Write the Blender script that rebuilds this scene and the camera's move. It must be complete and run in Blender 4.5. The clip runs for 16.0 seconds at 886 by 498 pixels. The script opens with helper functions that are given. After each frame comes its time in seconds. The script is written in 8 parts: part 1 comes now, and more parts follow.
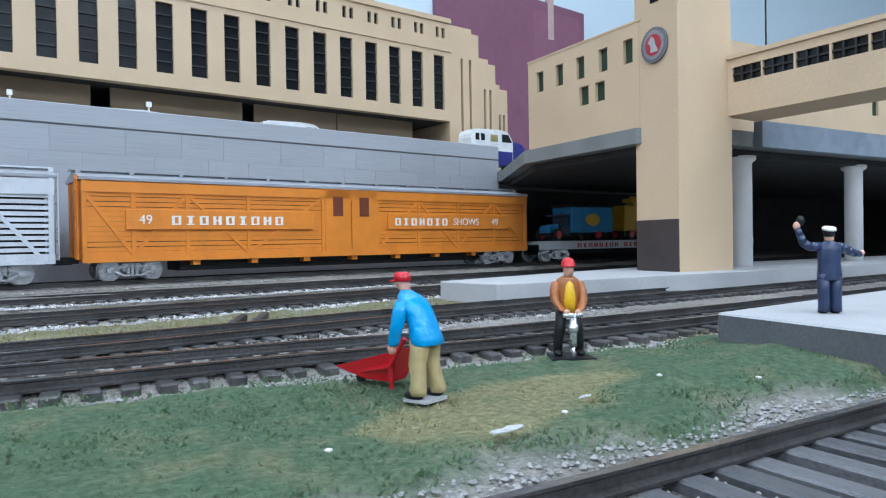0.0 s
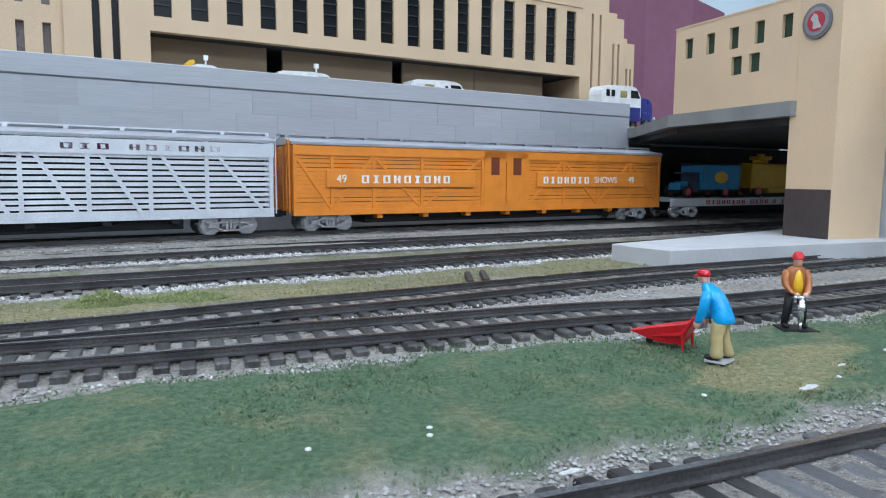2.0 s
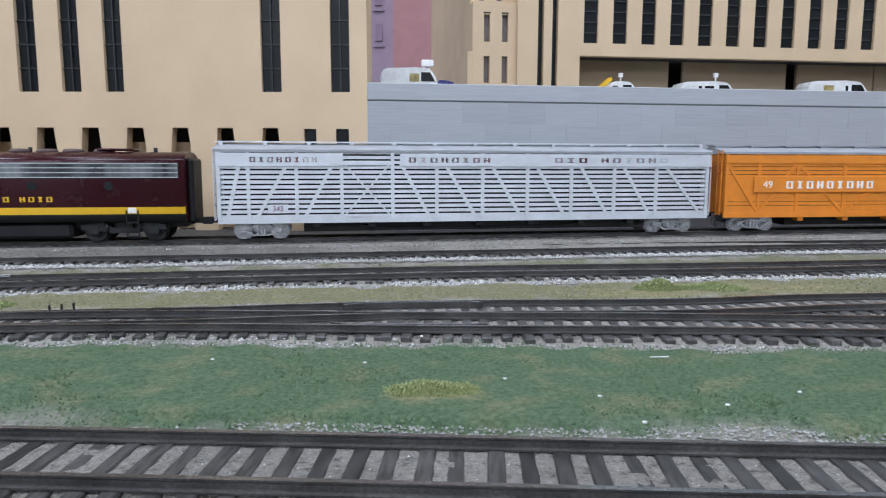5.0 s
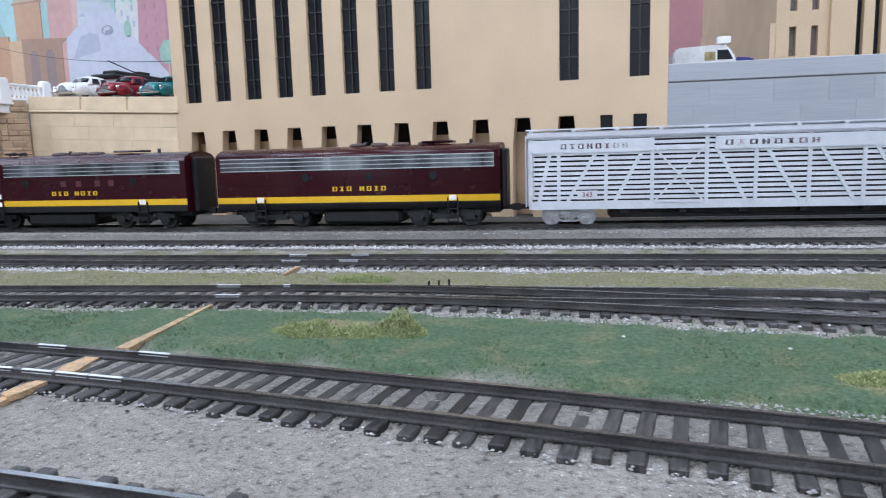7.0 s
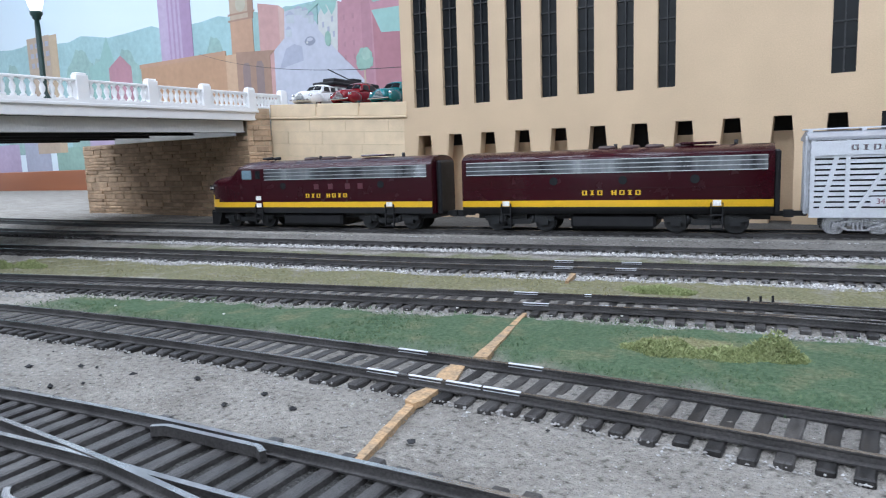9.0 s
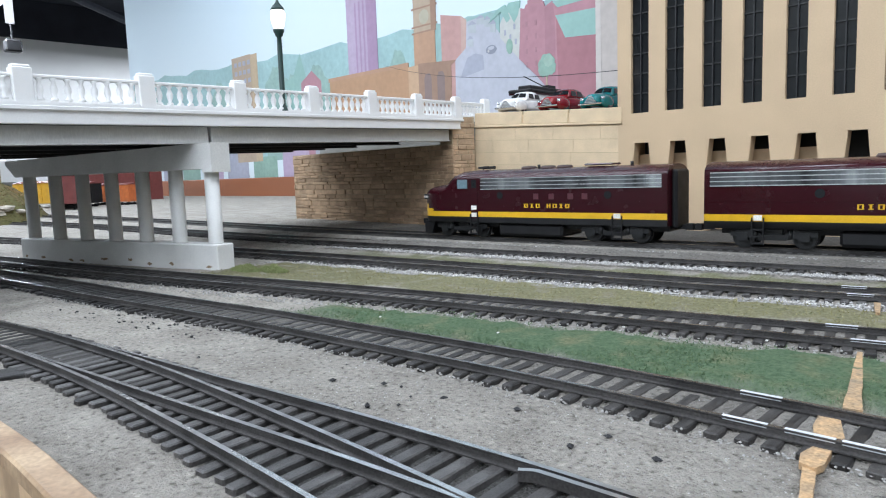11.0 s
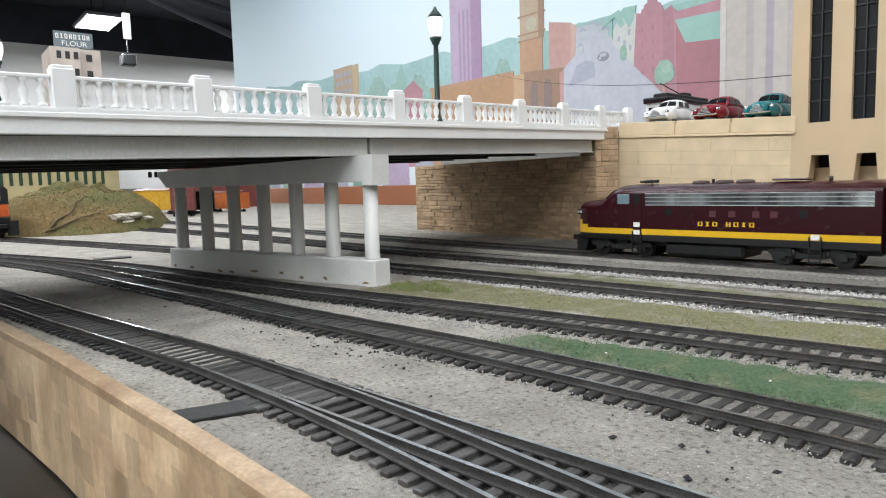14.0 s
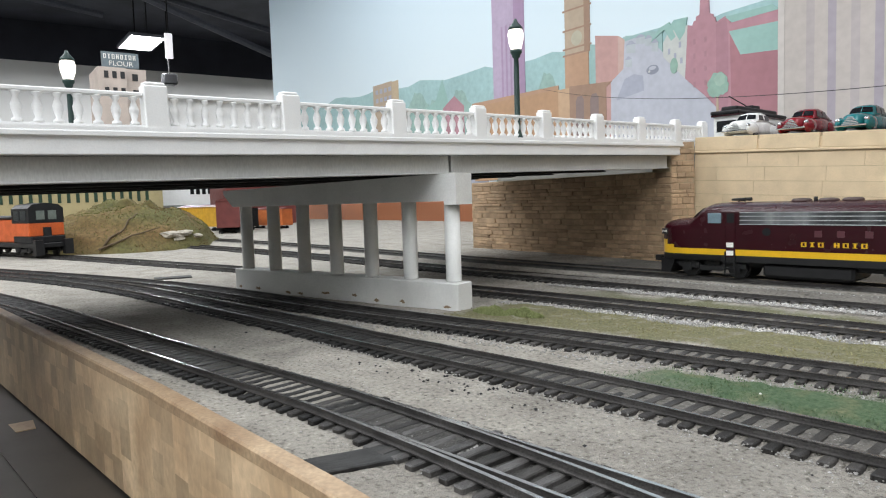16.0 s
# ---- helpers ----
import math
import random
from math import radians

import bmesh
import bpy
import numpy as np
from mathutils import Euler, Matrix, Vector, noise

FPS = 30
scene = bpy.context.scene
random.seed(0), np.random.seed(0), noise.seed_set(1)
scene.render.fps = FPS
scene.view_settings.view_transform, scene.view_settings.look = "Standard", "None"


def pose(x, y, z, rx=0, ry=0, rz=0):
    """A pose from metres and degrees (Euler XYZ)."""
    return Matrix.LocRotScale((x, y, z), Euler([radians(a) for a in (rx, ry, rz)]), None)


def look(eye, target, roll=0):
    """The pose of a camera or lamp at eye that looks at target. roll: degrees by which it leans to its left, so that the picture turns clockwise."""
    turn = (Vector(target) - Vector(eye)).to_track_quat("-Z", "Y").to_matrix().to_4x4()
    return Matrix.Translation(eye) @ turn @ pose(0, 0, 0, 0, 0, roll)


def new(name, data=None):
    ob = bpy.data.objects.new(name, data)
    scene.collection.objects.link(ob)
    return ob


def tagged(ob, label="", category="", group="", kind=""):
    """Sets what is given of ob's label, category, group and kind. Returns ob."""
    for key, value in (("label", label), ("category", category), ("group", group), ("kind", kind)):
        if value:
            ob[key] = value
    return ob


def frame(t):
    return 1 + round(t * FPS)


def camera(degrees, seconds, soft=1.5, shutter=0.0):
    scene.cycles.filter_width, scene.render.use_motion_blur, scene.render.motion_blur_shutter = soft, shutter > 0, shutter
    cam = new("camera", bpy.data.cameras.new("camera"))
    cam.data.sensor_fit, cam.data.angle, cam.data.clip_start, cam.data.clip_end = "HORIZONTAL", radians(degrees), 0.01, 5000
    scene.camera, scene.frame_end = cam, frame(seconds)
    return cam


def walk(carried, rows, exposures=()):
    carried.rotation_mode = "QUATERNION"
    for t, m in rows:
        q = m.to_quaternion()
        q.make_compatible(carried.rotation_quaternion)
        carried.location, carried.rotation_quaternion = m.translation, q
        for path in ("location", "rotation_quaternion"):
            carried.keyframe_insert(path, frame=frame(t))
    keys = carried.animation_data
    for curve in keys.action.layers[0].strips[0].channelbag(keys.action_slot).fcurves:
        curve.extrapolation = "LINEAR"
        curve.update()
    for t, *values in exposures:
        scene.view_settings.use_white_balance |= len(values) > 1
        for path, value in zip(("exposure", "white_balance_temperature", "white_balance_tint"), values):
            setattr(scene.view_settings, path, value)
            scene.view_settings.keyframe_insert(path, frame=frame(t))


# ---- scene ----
# A model railway seen from low over its tracks. The layout is planned in decimetres (U turns them into metres).
cam = camera(66.5, 16.0, soft=1.1, shutter=0.15)
PATH = [
    (0, (0.07927, 0.16244, 0.04648), (0.17808, 0.33631, 0.04438), -0.92),
    (0.5, (0.04887, 0.15807, 0.05154), (0.14102, 0.33555, 0.04824), -0.97),
    (1, (0.02875, 0.14886, 0.05533), (0.11680, 0.32810, 0.04434), -0.56),
    (1.5, (-0.00877, 0.14567, 0.06576), (0.07242, 0.32780, 0.05040), -0.19),
    (2, (-0.03372, 0.13268, 0.07339), (0.04440, 0.31558, 0.05228), 0.38),
    (2.5, (-0.07022, 0.11943, 0.09107), (0.00125, 0.30481, 0.06817), -0.69),
    (3, (-0.10045, 0.09830, 0.09398), (-0.04146, 0.28814, 0.07204), -0.45),
    (3.5, (-0.13688, 0.07901, 0.09786), (-0.08894, 0.27195, 0.07599), 0.45),
    (4, (-0.16788, 0.06057, 0.09657), (-0.13708, 0.25685, 0.07359), 0.96),
    (6.5, (-0.28414, 0.03226, 0.09695), (-0.33284, 0.22412, 0.06833), -1.76),
    (7, (-0.30663, 0.02153, 0.09426), (-0.37191, 0.20852, 0.06640), -1.57),
    (7.5, (-0.33449, 0.01117, 0.10028), (-0.41210, 0.19345, 0.07288), -1.54),
    (8, (-0.36446, 0.00340, 0.10021), (-0.45353, 0.18036, 0.07283), -1.67),
    (8.5, (-0.38793, 0.00015, 0.10028), (-0.48520, 0.17284, 0.07352), -1.80),
    (9, (-0.40704, -0.00530, 0.10072), (-0.51297, 0.16226, 0.07421), -1.96),
    (9.5, (-0.43071, -0.01695, 0.10416), (-0.54833, 0.14284, 0.07903), -2.29),
    (10, (-0.45421, -0.01916, 0.10201), (-0.58183, 0.13285, 0.07738), -2.30),
    (12.5, (-0.53542, -0.04646, 0.11191), (-0.68771, 0.08163, 0.09188), -2.12),
    (13, (-0.55292, -0.05090, 0.10942), (-0.70710, 0.07486, 0.08913), -2.34),
    (13.5, (-0.57823, -0.06182, 0.11244), (-0.73393, 0.06198, 0.09167), -1.86),
    (14, (-0.59125, -0.06727, 0.11480), (-0.74837, 0.05490, 0.09519), -1.61),
    (14.5, (-0.61015, -0.07715, 0.11535), (-0.76849, 0.04366, 0.09710), -1.84),
    (15, (-0.62534, -0.08280, 0.11574), (-0.78564, 0.03565, 0.09922), -2.23),
    (15.5, (-0.63837, -0.08945, 0.11743), (-0.79946, 0.02799, 0.10135), -1.98),
    (16, (-0.65592, -0.09294, 0.12105), (-0.81850, 0.02258, 0.10609), -1.82),
]
walk(cam, [(t, look(eye, target, roll)) for t, eye, target, roll in PATH], exposures=[(0.0, 0.38, 5600.0, 13.0), (2.5, 0.32, 5850.0, 15.0), (4.0, 0.22, 6050.0, 17.0), (6.5, 0.38, 5850.0, 20.0), (10.0, 0.40, 5950.0, 17.0), (12.5, 0.46, 6600.0, 15.0), (16.0, 0.28, 6800.0, 16.0)])

U = 0.1


def place(x, y, z=0.0, rz=0.0, rx=0.0, ry=0.0):
    return pose(x * U, y * U, z * U, rx, ry, rz)


# ---- light: the hall's fluorescent ceiling lamps, some added out of view ----
world = bpy.data.worlds.new("hall_air")
world.use_nodes = True
world.node_tree.nodes["Background"].inputs[0].default_value = (0.78, 0.84, 0.90, 1)
world.node_tree.nodes["Background"].inputs[1].default_value = 0.025
scene.world = world


def area_lamp(x, y, z, sx, sy, watts, colour=(0.86, 0.95, 1.0), tilt=(0, 0, 0)):
    data = bpy.data.lights.new("tube_light", "AREA")
    data.shape, data.size, data.size_y, data.energy, data.color = "RECTANGLE", sx * U, sy * U, watts, colour
    lamp = new("tube_light", data)
    lamp.matrix_world = place(x, y, z, tilt[2], tilt[0], tilt[1])
    return lamp


CEILING = 23.0
# y 13 row is added to brighten the backdrop, x 32 pair the pier
LAMP_SPOTS = [(-36, -14), (-36, 4), (-22, -36), (-22, -14), (-20, 6), (-4, -36), (-6, -16), (14, -34), (10, -12), (2, 4), (-36, 13), (14, 13), (-4, 13), (32, -24), (32, -4)]
for lx, ly in LAMP_SPOTS:
    area_lamp(lx, ly, CEILING - 1.2, 10.5, 5.0, (16.0 if lx > 20 else 42.0 if ly < -30 else 28.0) if ly < 0 else (19.0 if ly < 10 else 8.0))

# the two at x -84 are added to brighten the west wall
for lx, ly, lz, watts in ((-80, 15.0, 17.4, 60.0), (-84, 36, 17.4, 60.0), (-84, -12, 17.4, 60.0), (-62, -8, CEILING - 1.2, 20.0)):
    area_lamp(lx, ly, lz, 6.4, 3.0, watts)


# ---- materials ----
def material(name, colour, rough=0.6, metal=0.0, vary=0.12, grain=900.0, patch=60.0, bump=0.15, tint=None, spec=0.5, each=0.0, stretch=(1, 1, 1)):
    """A painted or natural surface: patches and grain in the colour, relief from the grain."""
    m = bpy.data.materials.new(name)
    m.use_nodes = True
    t = m.node_tree
    n, l = t.nodes, t.links
    b = n["Principled BSDF"]
    co = n.new("ShaderNodeTexCoord")
    mp = n.new("ShaderNodeMapping")
    mp.inputs["Scale"].default_value = stretch
    l.new(co.outputs["Object"], mp.inputs["Vector"])
    big, fine = n.new("ShaderNodeTexNoise"), n.new("ShaderNodeTexNoise")
    big.inputs["Scale"].default_value, big.inputs["Detail"].default_value = patch, 5.0
    fine.inputs["Scale"].default_value, fine.inputs["Detail"].default_value = grain, 3.0
    for x in (big, fine):
        l.new(mp.outputs[0], x.inputs["Vector"])
    mix = n.new("ShaderNodeMix")
    mix.data_type = "RGBA"
    other = tint or tuple(c * (1 - 2.2 * vary) for c in colour)
    mix.inputs[6].default_value, mix.inputs[7].default_value = (*colour, 1), (*other, 1)
    ramp = n.new("ShaderNodeMapRange")
    ramp.inputs[1].default_value, ramp.inputs[2].default_value = 0.35, 0.75
    l.new(big.outputs[0], ramp.inputs[0])
    l.new(ramp.outputs[0], mix.inputs[0])
    hsv = n.new("ShaderNodeHueSaturation")
    val = n.new("ShaderNodeMapRange")
    val.inputs[3].default_value, val.inputs[4].default_value = 1 - vary * 1.6, 1 + vary * 1.6
    val.inputs[1].default_value, val.inputs[2].default_value = 0.25, 0.75
    l.new(fine.outputs[0], val.inputs[0])
    last = val.outputs[0]
    if each:
        info, add = n.new("ShaderNodeObjectInfo"), n.new("ShaderNodeMapRange")
        l.new(info.outputs["Location"], mp.inputs["Location"])
        add.inputs[3].default_value, add.inputs[4].default_value = 1 - each, 1 + each
        l.new(info.outputs["Random"], add.inputs[0])
        mul = n.new("ShaderNodeMath")
        mul.operation = "MULTIPLY"
        l.new(last, mul.inputs[0]), l.new(add.outputs[0], mul.inputs[1])
        last = mul.outputs[0]
    l.new(last, hsv.inputs["Value"])
    l.new(mix.outputs[2], hsv.inputs["Color"])
    l.new(hsv.outputs[0], b.inputs["Base Color"])
    rr = n.new("ShaderNodeMapRange")
    rr.inputs[3].default_value, rr.inputs[4].default_value = max(rough - 0.1, 0.03), min(rough + 0.12, 1)
    l.new(big.outputs[0], rr.inputs[0])
    l.new(rr.outputs[0], b.inputs["Roughness"])
    b.inputs["Metallic"].default_value = metal
    b.inputs["Specular IOR Level"].default_value = spec
    if bump:
        bp = n.new("ShaderNodeBump")
        bp.inputs["Strength"].default_value, bp.inputs["Distance"].default_value = bump, 0.0006
        l.new(fine.outputs[0], bp.inputs["Height"])
        l.new(bp.outputs[0], b.inputs["Normal"])
    return m


def glowing(name, colour, strength):
    m = bpy.data.materials.new(name)
    m.use_nodes = True
    b = m.node_tree.nodes["Principled BSDF"]
    b.inputs["Base Color"].default_value = (*colour, 1)
    b.inputs["Emission Color"].default_value = (*colour, 1)
    b.inputs["Emission Strength"].default_value = strength
    return m


CREAM = material("cream_facade", (0.60, 0.445, 0.28), 0.55, vary=0.05, grain=700, patch=14, bump=0.06)
GREYWALL = material("grey_concrete", (0.345, 0.355, 0.37), 0.6, vary=0.05, grain=420, patch=9, bump=0.05, stretch=(0.07, 1, 2.2), each=0.02)
GREYJOINT = material("grey_joint", (0.32, 0.33, 0.345), 0.7, vary=0.05)
# tan darkened for the shaded bay walls; also the pier's scuffs
BAYBROWN = material("shaded_bay_and_scuff_brown", (0.27, 0.20, 0.125), 0.75, vary=0.06, patch=12)
GREYLINE = material("dark_seam", (0.16, 0.165, 0.17), 0.7)
SLATE = material("grey_deck", (0.21, 0.215, 0.205), 0.6, vary=0.1, patch=30)
# near-black that stands in for shade below decks and inside openings
SHADEDARK = material("shade_and_trim_dark", (0.035, 0.035, 0.036), 0.8, patch=30)
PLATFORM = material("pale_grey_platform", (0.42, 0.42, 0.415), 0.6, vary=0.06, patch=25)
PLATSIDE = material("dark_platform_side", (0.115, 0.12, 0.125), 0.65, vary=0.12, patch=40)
BROWNBASE = material("dark_brown_base", (0.05, 0.038, 0.034), 0.6, patch=40)
GLASS = material("dark_window_glass", (0.010, 0.012, 0.014), 0.10, vary=0.1, bump=0.0, spec=0.32)
SASH = material("window_sash", (0.016, 0.017, 0.018), 0.5)
GREENSASH = material("green_window", (0.02, 0.05, 0.03), 0.3, bump=0)
WHITE = material("white_paint", (0.86, 0.86, 0.85), 0.5, vary=0.03, patch=40, bump=0.05)
OFFWHITE = material("bridge_concrete", (0.75, 0.75, 0.725), 0.6, vary=0.07, patch=22, bump=0.07)
ASHLAR = material("tan_ashlar", (0.71, 0.555, 0.36), 0.75, vary=0.07, patch=40, grain=900, bump=0.12, each=0.035)
RUBBLE = material("brown_rubble", (0.50, 0.345, 0.215), 0.8, vary=0.15, patch=60, grain=900, bump=0.4, each=0.2)
MORTAR = material("mortar", (0.44, 0.35, 0.225), 0.9, patch=50)
RAILSIDE = material("rusty_rail", (0.060, 0.056, 0.053), 0.55, metal=0.2, vary=0.3, patch=45, spec=0.35)
RAILTOP = material("worn_rail_head", (0.23, 0.225, 0.22), 0.24, metal=0.8, vary=0.3, patch=14, bump=0.03)
BRIGHTRAIL = material("polished_rail_head", (0.54, 0.535, 0.525), 0.26, metal=0.9, vary=0.2, grain=90, patch=14, bump=0.0)
TIE = material("weathered_tie", (0.021, 0.0195, 0.018), 0.5, spec=0.3, vary=0.3, grain=1500, patch=160, bump=0.2, each=0.45, stretch=(4, 0.6, 1), tint=(0.058, 0.054, 0.051))
TIEMID = material("dusty_tie", (0.040, 0.037, 0.035), 0.38, vary=0.3, grain=1300, patch=140, bump=0.3, each=0.3, stretch=(3, 0.8, 1), tint=(0.092, 0.088, 0.084))
TIEGREY = material("bleached_tie", (0.105, 0.105, 0.108), 0.34, vary=0.22, grain=1200, patch=120, bump=0.25, each=0.3, stretch=(4, 0.6, 1), tint=(0.085, 0.085, 0.087))
TIEDARK = material("oily_tie", (0.010, 0.0095, 0.009), 0.5, spec=0.25, vary=0.25, grain=1500, patch=160, bump=0.15, each=0.4, stretch=(4, 0.6, 1), tint=(0.04, 0.04, 0.039))
FASCIA = material("wood_edge", (0.36, 0.24, 0.14), 0.4, vary=0.08, grain=260, patch=34, bump=0.05, each=0.27, stretch=(1.0, 1, 0.7), tint=(0.60, 0.45, 0.29))
EDGEBAND = material("brown_edge_band", (0.24, 0.15, 0.085), 0.45, vary=0.15, grain=420, patch=40, bump=0.15, tint=(0.44, 0.32, 0.20))
SHELF = material("dark_shelf", (0.03, 0.025, 0.02), 0.45, vary=0.2, patch=10)
MAROON = material("maroon_paint", (0.029, 0.0022, 0.0055), 0.24, vary=0.06, patch=60, bump=0.0, spec=0.32)
YELLOW = material("yellow_paint", (0.72, 0.42, 0.012), 0.35, vary=0.06, bump=0.02)
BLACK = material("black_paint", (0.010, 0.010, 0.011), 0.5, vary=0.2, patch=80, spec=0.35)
TRUCKBLACK = material("weathered_black_truck", (0.014, 0.015, 0.016), 0.42, vary=0.35, patch=90, bump=0.1)
CHROME = material("bright_chrome", (0.55, 0.57, 0.58), 0.18, metal=0.95, vary=0.15, bump=0.02)
SILVER = material("silver_paint", (0.62, 0.64, 0.67), 0.42, metal=0.25, vary=0.06, patch=60, bump=0.05)
SILVERWHEEL = material("silver_wheel", (0.74, 0.75, 0.78), 0.22, metal=0.75, vary=0.12)
ORANGE = material("orange_paint", (0.72, 0.235, 0.02), 0.42, vary=0.07, patch=60, bump=0.05)
ROOFGREY = material("grey_roof", (0.33, 0.34, 0.36), 0.5, vary=0.1, patch=40)
REDPRINT = material("red_print", (0.45, 0.035, 0.05), 0.5)
FLAKE = material("grey_plaster", (0.46, 0.46, 0.44), 0.8, vary=0.15)
GRILLEBAR = material("grille_bar_steel", (0.62, 0.64, 0.64), 0.3, metal=0.5)
GRILLE = material("stainless_grille", (0.30, 0.32, 0.335), 0.28, metal=0.8, vary=0.5, grain=60, patch=14, bump=0.02, stretch=(1, 1, 0.1))
WHITEPRINT = material("white_print", (0.85, 0.83, 0.78), 0.5)
RED = material("red_plastic", (0.55, 0.012, 0.02), 0.22, vary=0.08, bump=0.02)
BLUECOAT = material("sky_blue_paint", (0.015, 0.29, 0.62), 0.22, vary=0.06, bump=1.0, grain=330)
KHAKI = material("khaki_paint", (0.43, 0.34, 0.16), 0.45, vary=0.08, bump=0.6, grain=300)
SKIN = material("flesh_paint", (0.62, 0.34, 0.24), 0.5)
NAVY = material("navy_paint", (0.022, 0.036, 0.085), 0.35, vary=0.1)
TANCOAT = material("brown_paint", (0.33, 0.11, 0.025), 0.35, vary=0.15)
TEAL = material("teal_car_paint", (0.006, 0.15, 0.165), 0.16, bump=0.02)
CARRED = material("red_car_paint", (0.20, 0.008, 0.014), 0.14, bump=0.02)
CARWHITE = material("white_car_paint", (0.78, 0.78, 0.76), 0.22, bump=0.02)
VANBLUE = material("blue_van_paint", (0.03, 0.035, 0.2), 0.3, bump=0.02)
TRUCKBLUE = material("blue_truck_paint", (0.01, 0.23, 0.50), 0.35, bump=0.02)
LAMPGREEN = material("dark_green_iron", (0.012, 0.04, 0.034), 0.4, bump=0.05)
BULB = glowing("frosted_lamp", (1.0, 0.95, 0.86), 2.2)
TUBE = glowing("fluorescent_panel", (0.95, 0.98, 1.0), 9.0)
HALLWALL = material("hall_wall", (0.50, 0.50, 0.47), 0.8, vary=0.03, patch=2, bump=0)
WESTWALL = material("white_hall_wall", (0.74, 0.74, 0.72), 0.8, vary=0.03, patch=3, bump=0)
BRACE = material("grey_steel_brace", (0.10, 0.11, 0.135), 0.6)
GIRDER = material("girder_concrete", (0.53, 0.53, 0.51), 0.6, vary=0.07, patch=16, bump=0.06, stretch=(1, 1, 0.3))
HALLDARK = material("black_ceiling", (0.028, 0.031, 0.045), 0.8, vary=0.2, patch=3, bump=0)
CARPET = material("hall_floor", (0.05, 0.045, 0.042), 0.9, vary=0.2, patch=8)
HILL = material("hill_turf", (0.095, 0.096, 0.032), 0.95, vary=0.2, grain=120, patch=7, bump=1.0, tint=(0.16, 0.095, 0.038))
TWIG = material("bare_twig", (0.13, 0.09, 0.05), 0.85, vary=0.25)
ROCK = material("pale_rock", (0.5, 0.45, 0.37), 0.85, vary=0.2, grain=300)
BOXRED = material("boxcar_red", (0.16, 0.035, 0.03), 0.5)
FARYELLOW = material("yellow_brick", (0.40, 0.33, 0.17), 0.7, patch=10)
WIREWOOD = material("tan_strip", (0.43, 0.275, 0.14), 0.75, vary=0.25, grain=700, patch=160, tint=(0.20, 0.16, 0.11))


# ---- building helpers ----
def thing(name, m, label="", category="", group="", kind=""):
    ob = new(name)
    ob.matrix_world = m
    ob.empty_display_size = 0.01
    return tagged(ob, label, category, group, kind)


def mesh_of(name, bm, *mats):
    bmesh.ops.recalc_face_normals(bm, faces=bm.faces)
    bmesh.ops.scale(bm, vec=(U, U, U), verts=bm.verts)
    me = bpy.data.meshes.new(name)
    bm.to_mesh(me)
    bm.free()
    for m in mats:
        me.materials.append(m)
    return me


def part(name, bm, mats, parent, label=""):
    ob = new(name, mesh_of(name, bm, *(mats if isinstance(mats, (list, tuple)) else (mats,))))
    ob.parent = parent
    return tagged(ob, label, "", "", "stuff") if name.endswith("_bars") else tagged(ob, label)


def piece(name, me, parent, m):
    ob = new(name, me)
    ob.parent = parent
    ob.matrix_local = m
    return ob


def solid(name, bm, mats, label, category, kind="structure", m=None):
    ob = new(name, mesh_of(name, bm, *(mats if isinstance(mats, (list, tuple)) else (mats,))))
    if m is not None:
        ob.matrix_world = m
    return tagged(ob, label, category, "", kind)


def box(bm, x0, x1, y0, y1, z0, z1, mi=0):
    v = [bm.verts.new((x, y, z)) for x in (x0, x1) for y in (y0, y1) for z in (z0, z1)]
    for f in ((0, 1, 3, 2), (4, 6, 7, 5), (0, 4, 5, 1), (2, 3, 7, 6), (0, 2, 6, 4), (1, 5, 7, 3)):
        bm.faces.new([v[i] for i in f]).material_index = mi
    return v


def boxes(*rows):
    bm = bmesh.new()
    for r in rows:
        box(bm, *r)
    return bm


def rounded(*rows, r=0.01, seg=1):
    bm = boxes(*rows)
    bmesh.ops.bevel(bm, geom=bm.edges[:], offset=r, segments=seg, affect="EDGES", profile=0.6)
    return bm


def prism(bm, pts, a, b, axis="y", mi=0):
    """A flat outline pushed along an axis from a to b. Outline pairs: (x, z) for y, (y, z) for x, (x, y) for z."""
    put = {"y": lambda p, c: (p[0], c, p[1]), "x": lambda p, c: (c, p[0], p[1]), "z": lambda p, c: (p[0], p[1], c)}[axis]
    va, vb = [bm.verts.new(put(p, a)) for p in pts], [bm.verts.new(put(p, b)) for p in pts]
    n = len(pts)
    for i in range(n):
        bm.faces.new((va[i], va[(i + 1) % n], vb[(i + 1) % n], vb[i])).material_index = mi
    bm.faces.new(va).material_index = mi
    bm.faces.new(vb[::-1]).material_index = mi


def rod(bm, p, q, r, r2=None, n=8, mi=0, caps=True):
    p, q = Vector(p), Vector(q)
    d = (q - p).normalized()
    s = d.orthogonal().normalized()
    t = d.cross(s)
    r2 = r if r2 is None else r2
    rings = []
    for c, k in ((p, r), (q, r2)):
        rings.append([bm.verts.new(c + k * (math.cos(6.2832 * i / n) * s + math.sin(6.2832 * i / n) * t)) for i in range(n)])
    for i in range(n):
        f = bm.faces.new((rings[0][i], rings[0][(i + 1) % n], rings[1][(i + 1) % n], rings[1][i]))
        f.material_index, f.smooth = mi, n > 7
    if caps:
        bm.faces.new(rings[0][::-1]).material_index = mi
        bm.faces.new(rings[1]).material_index = mi


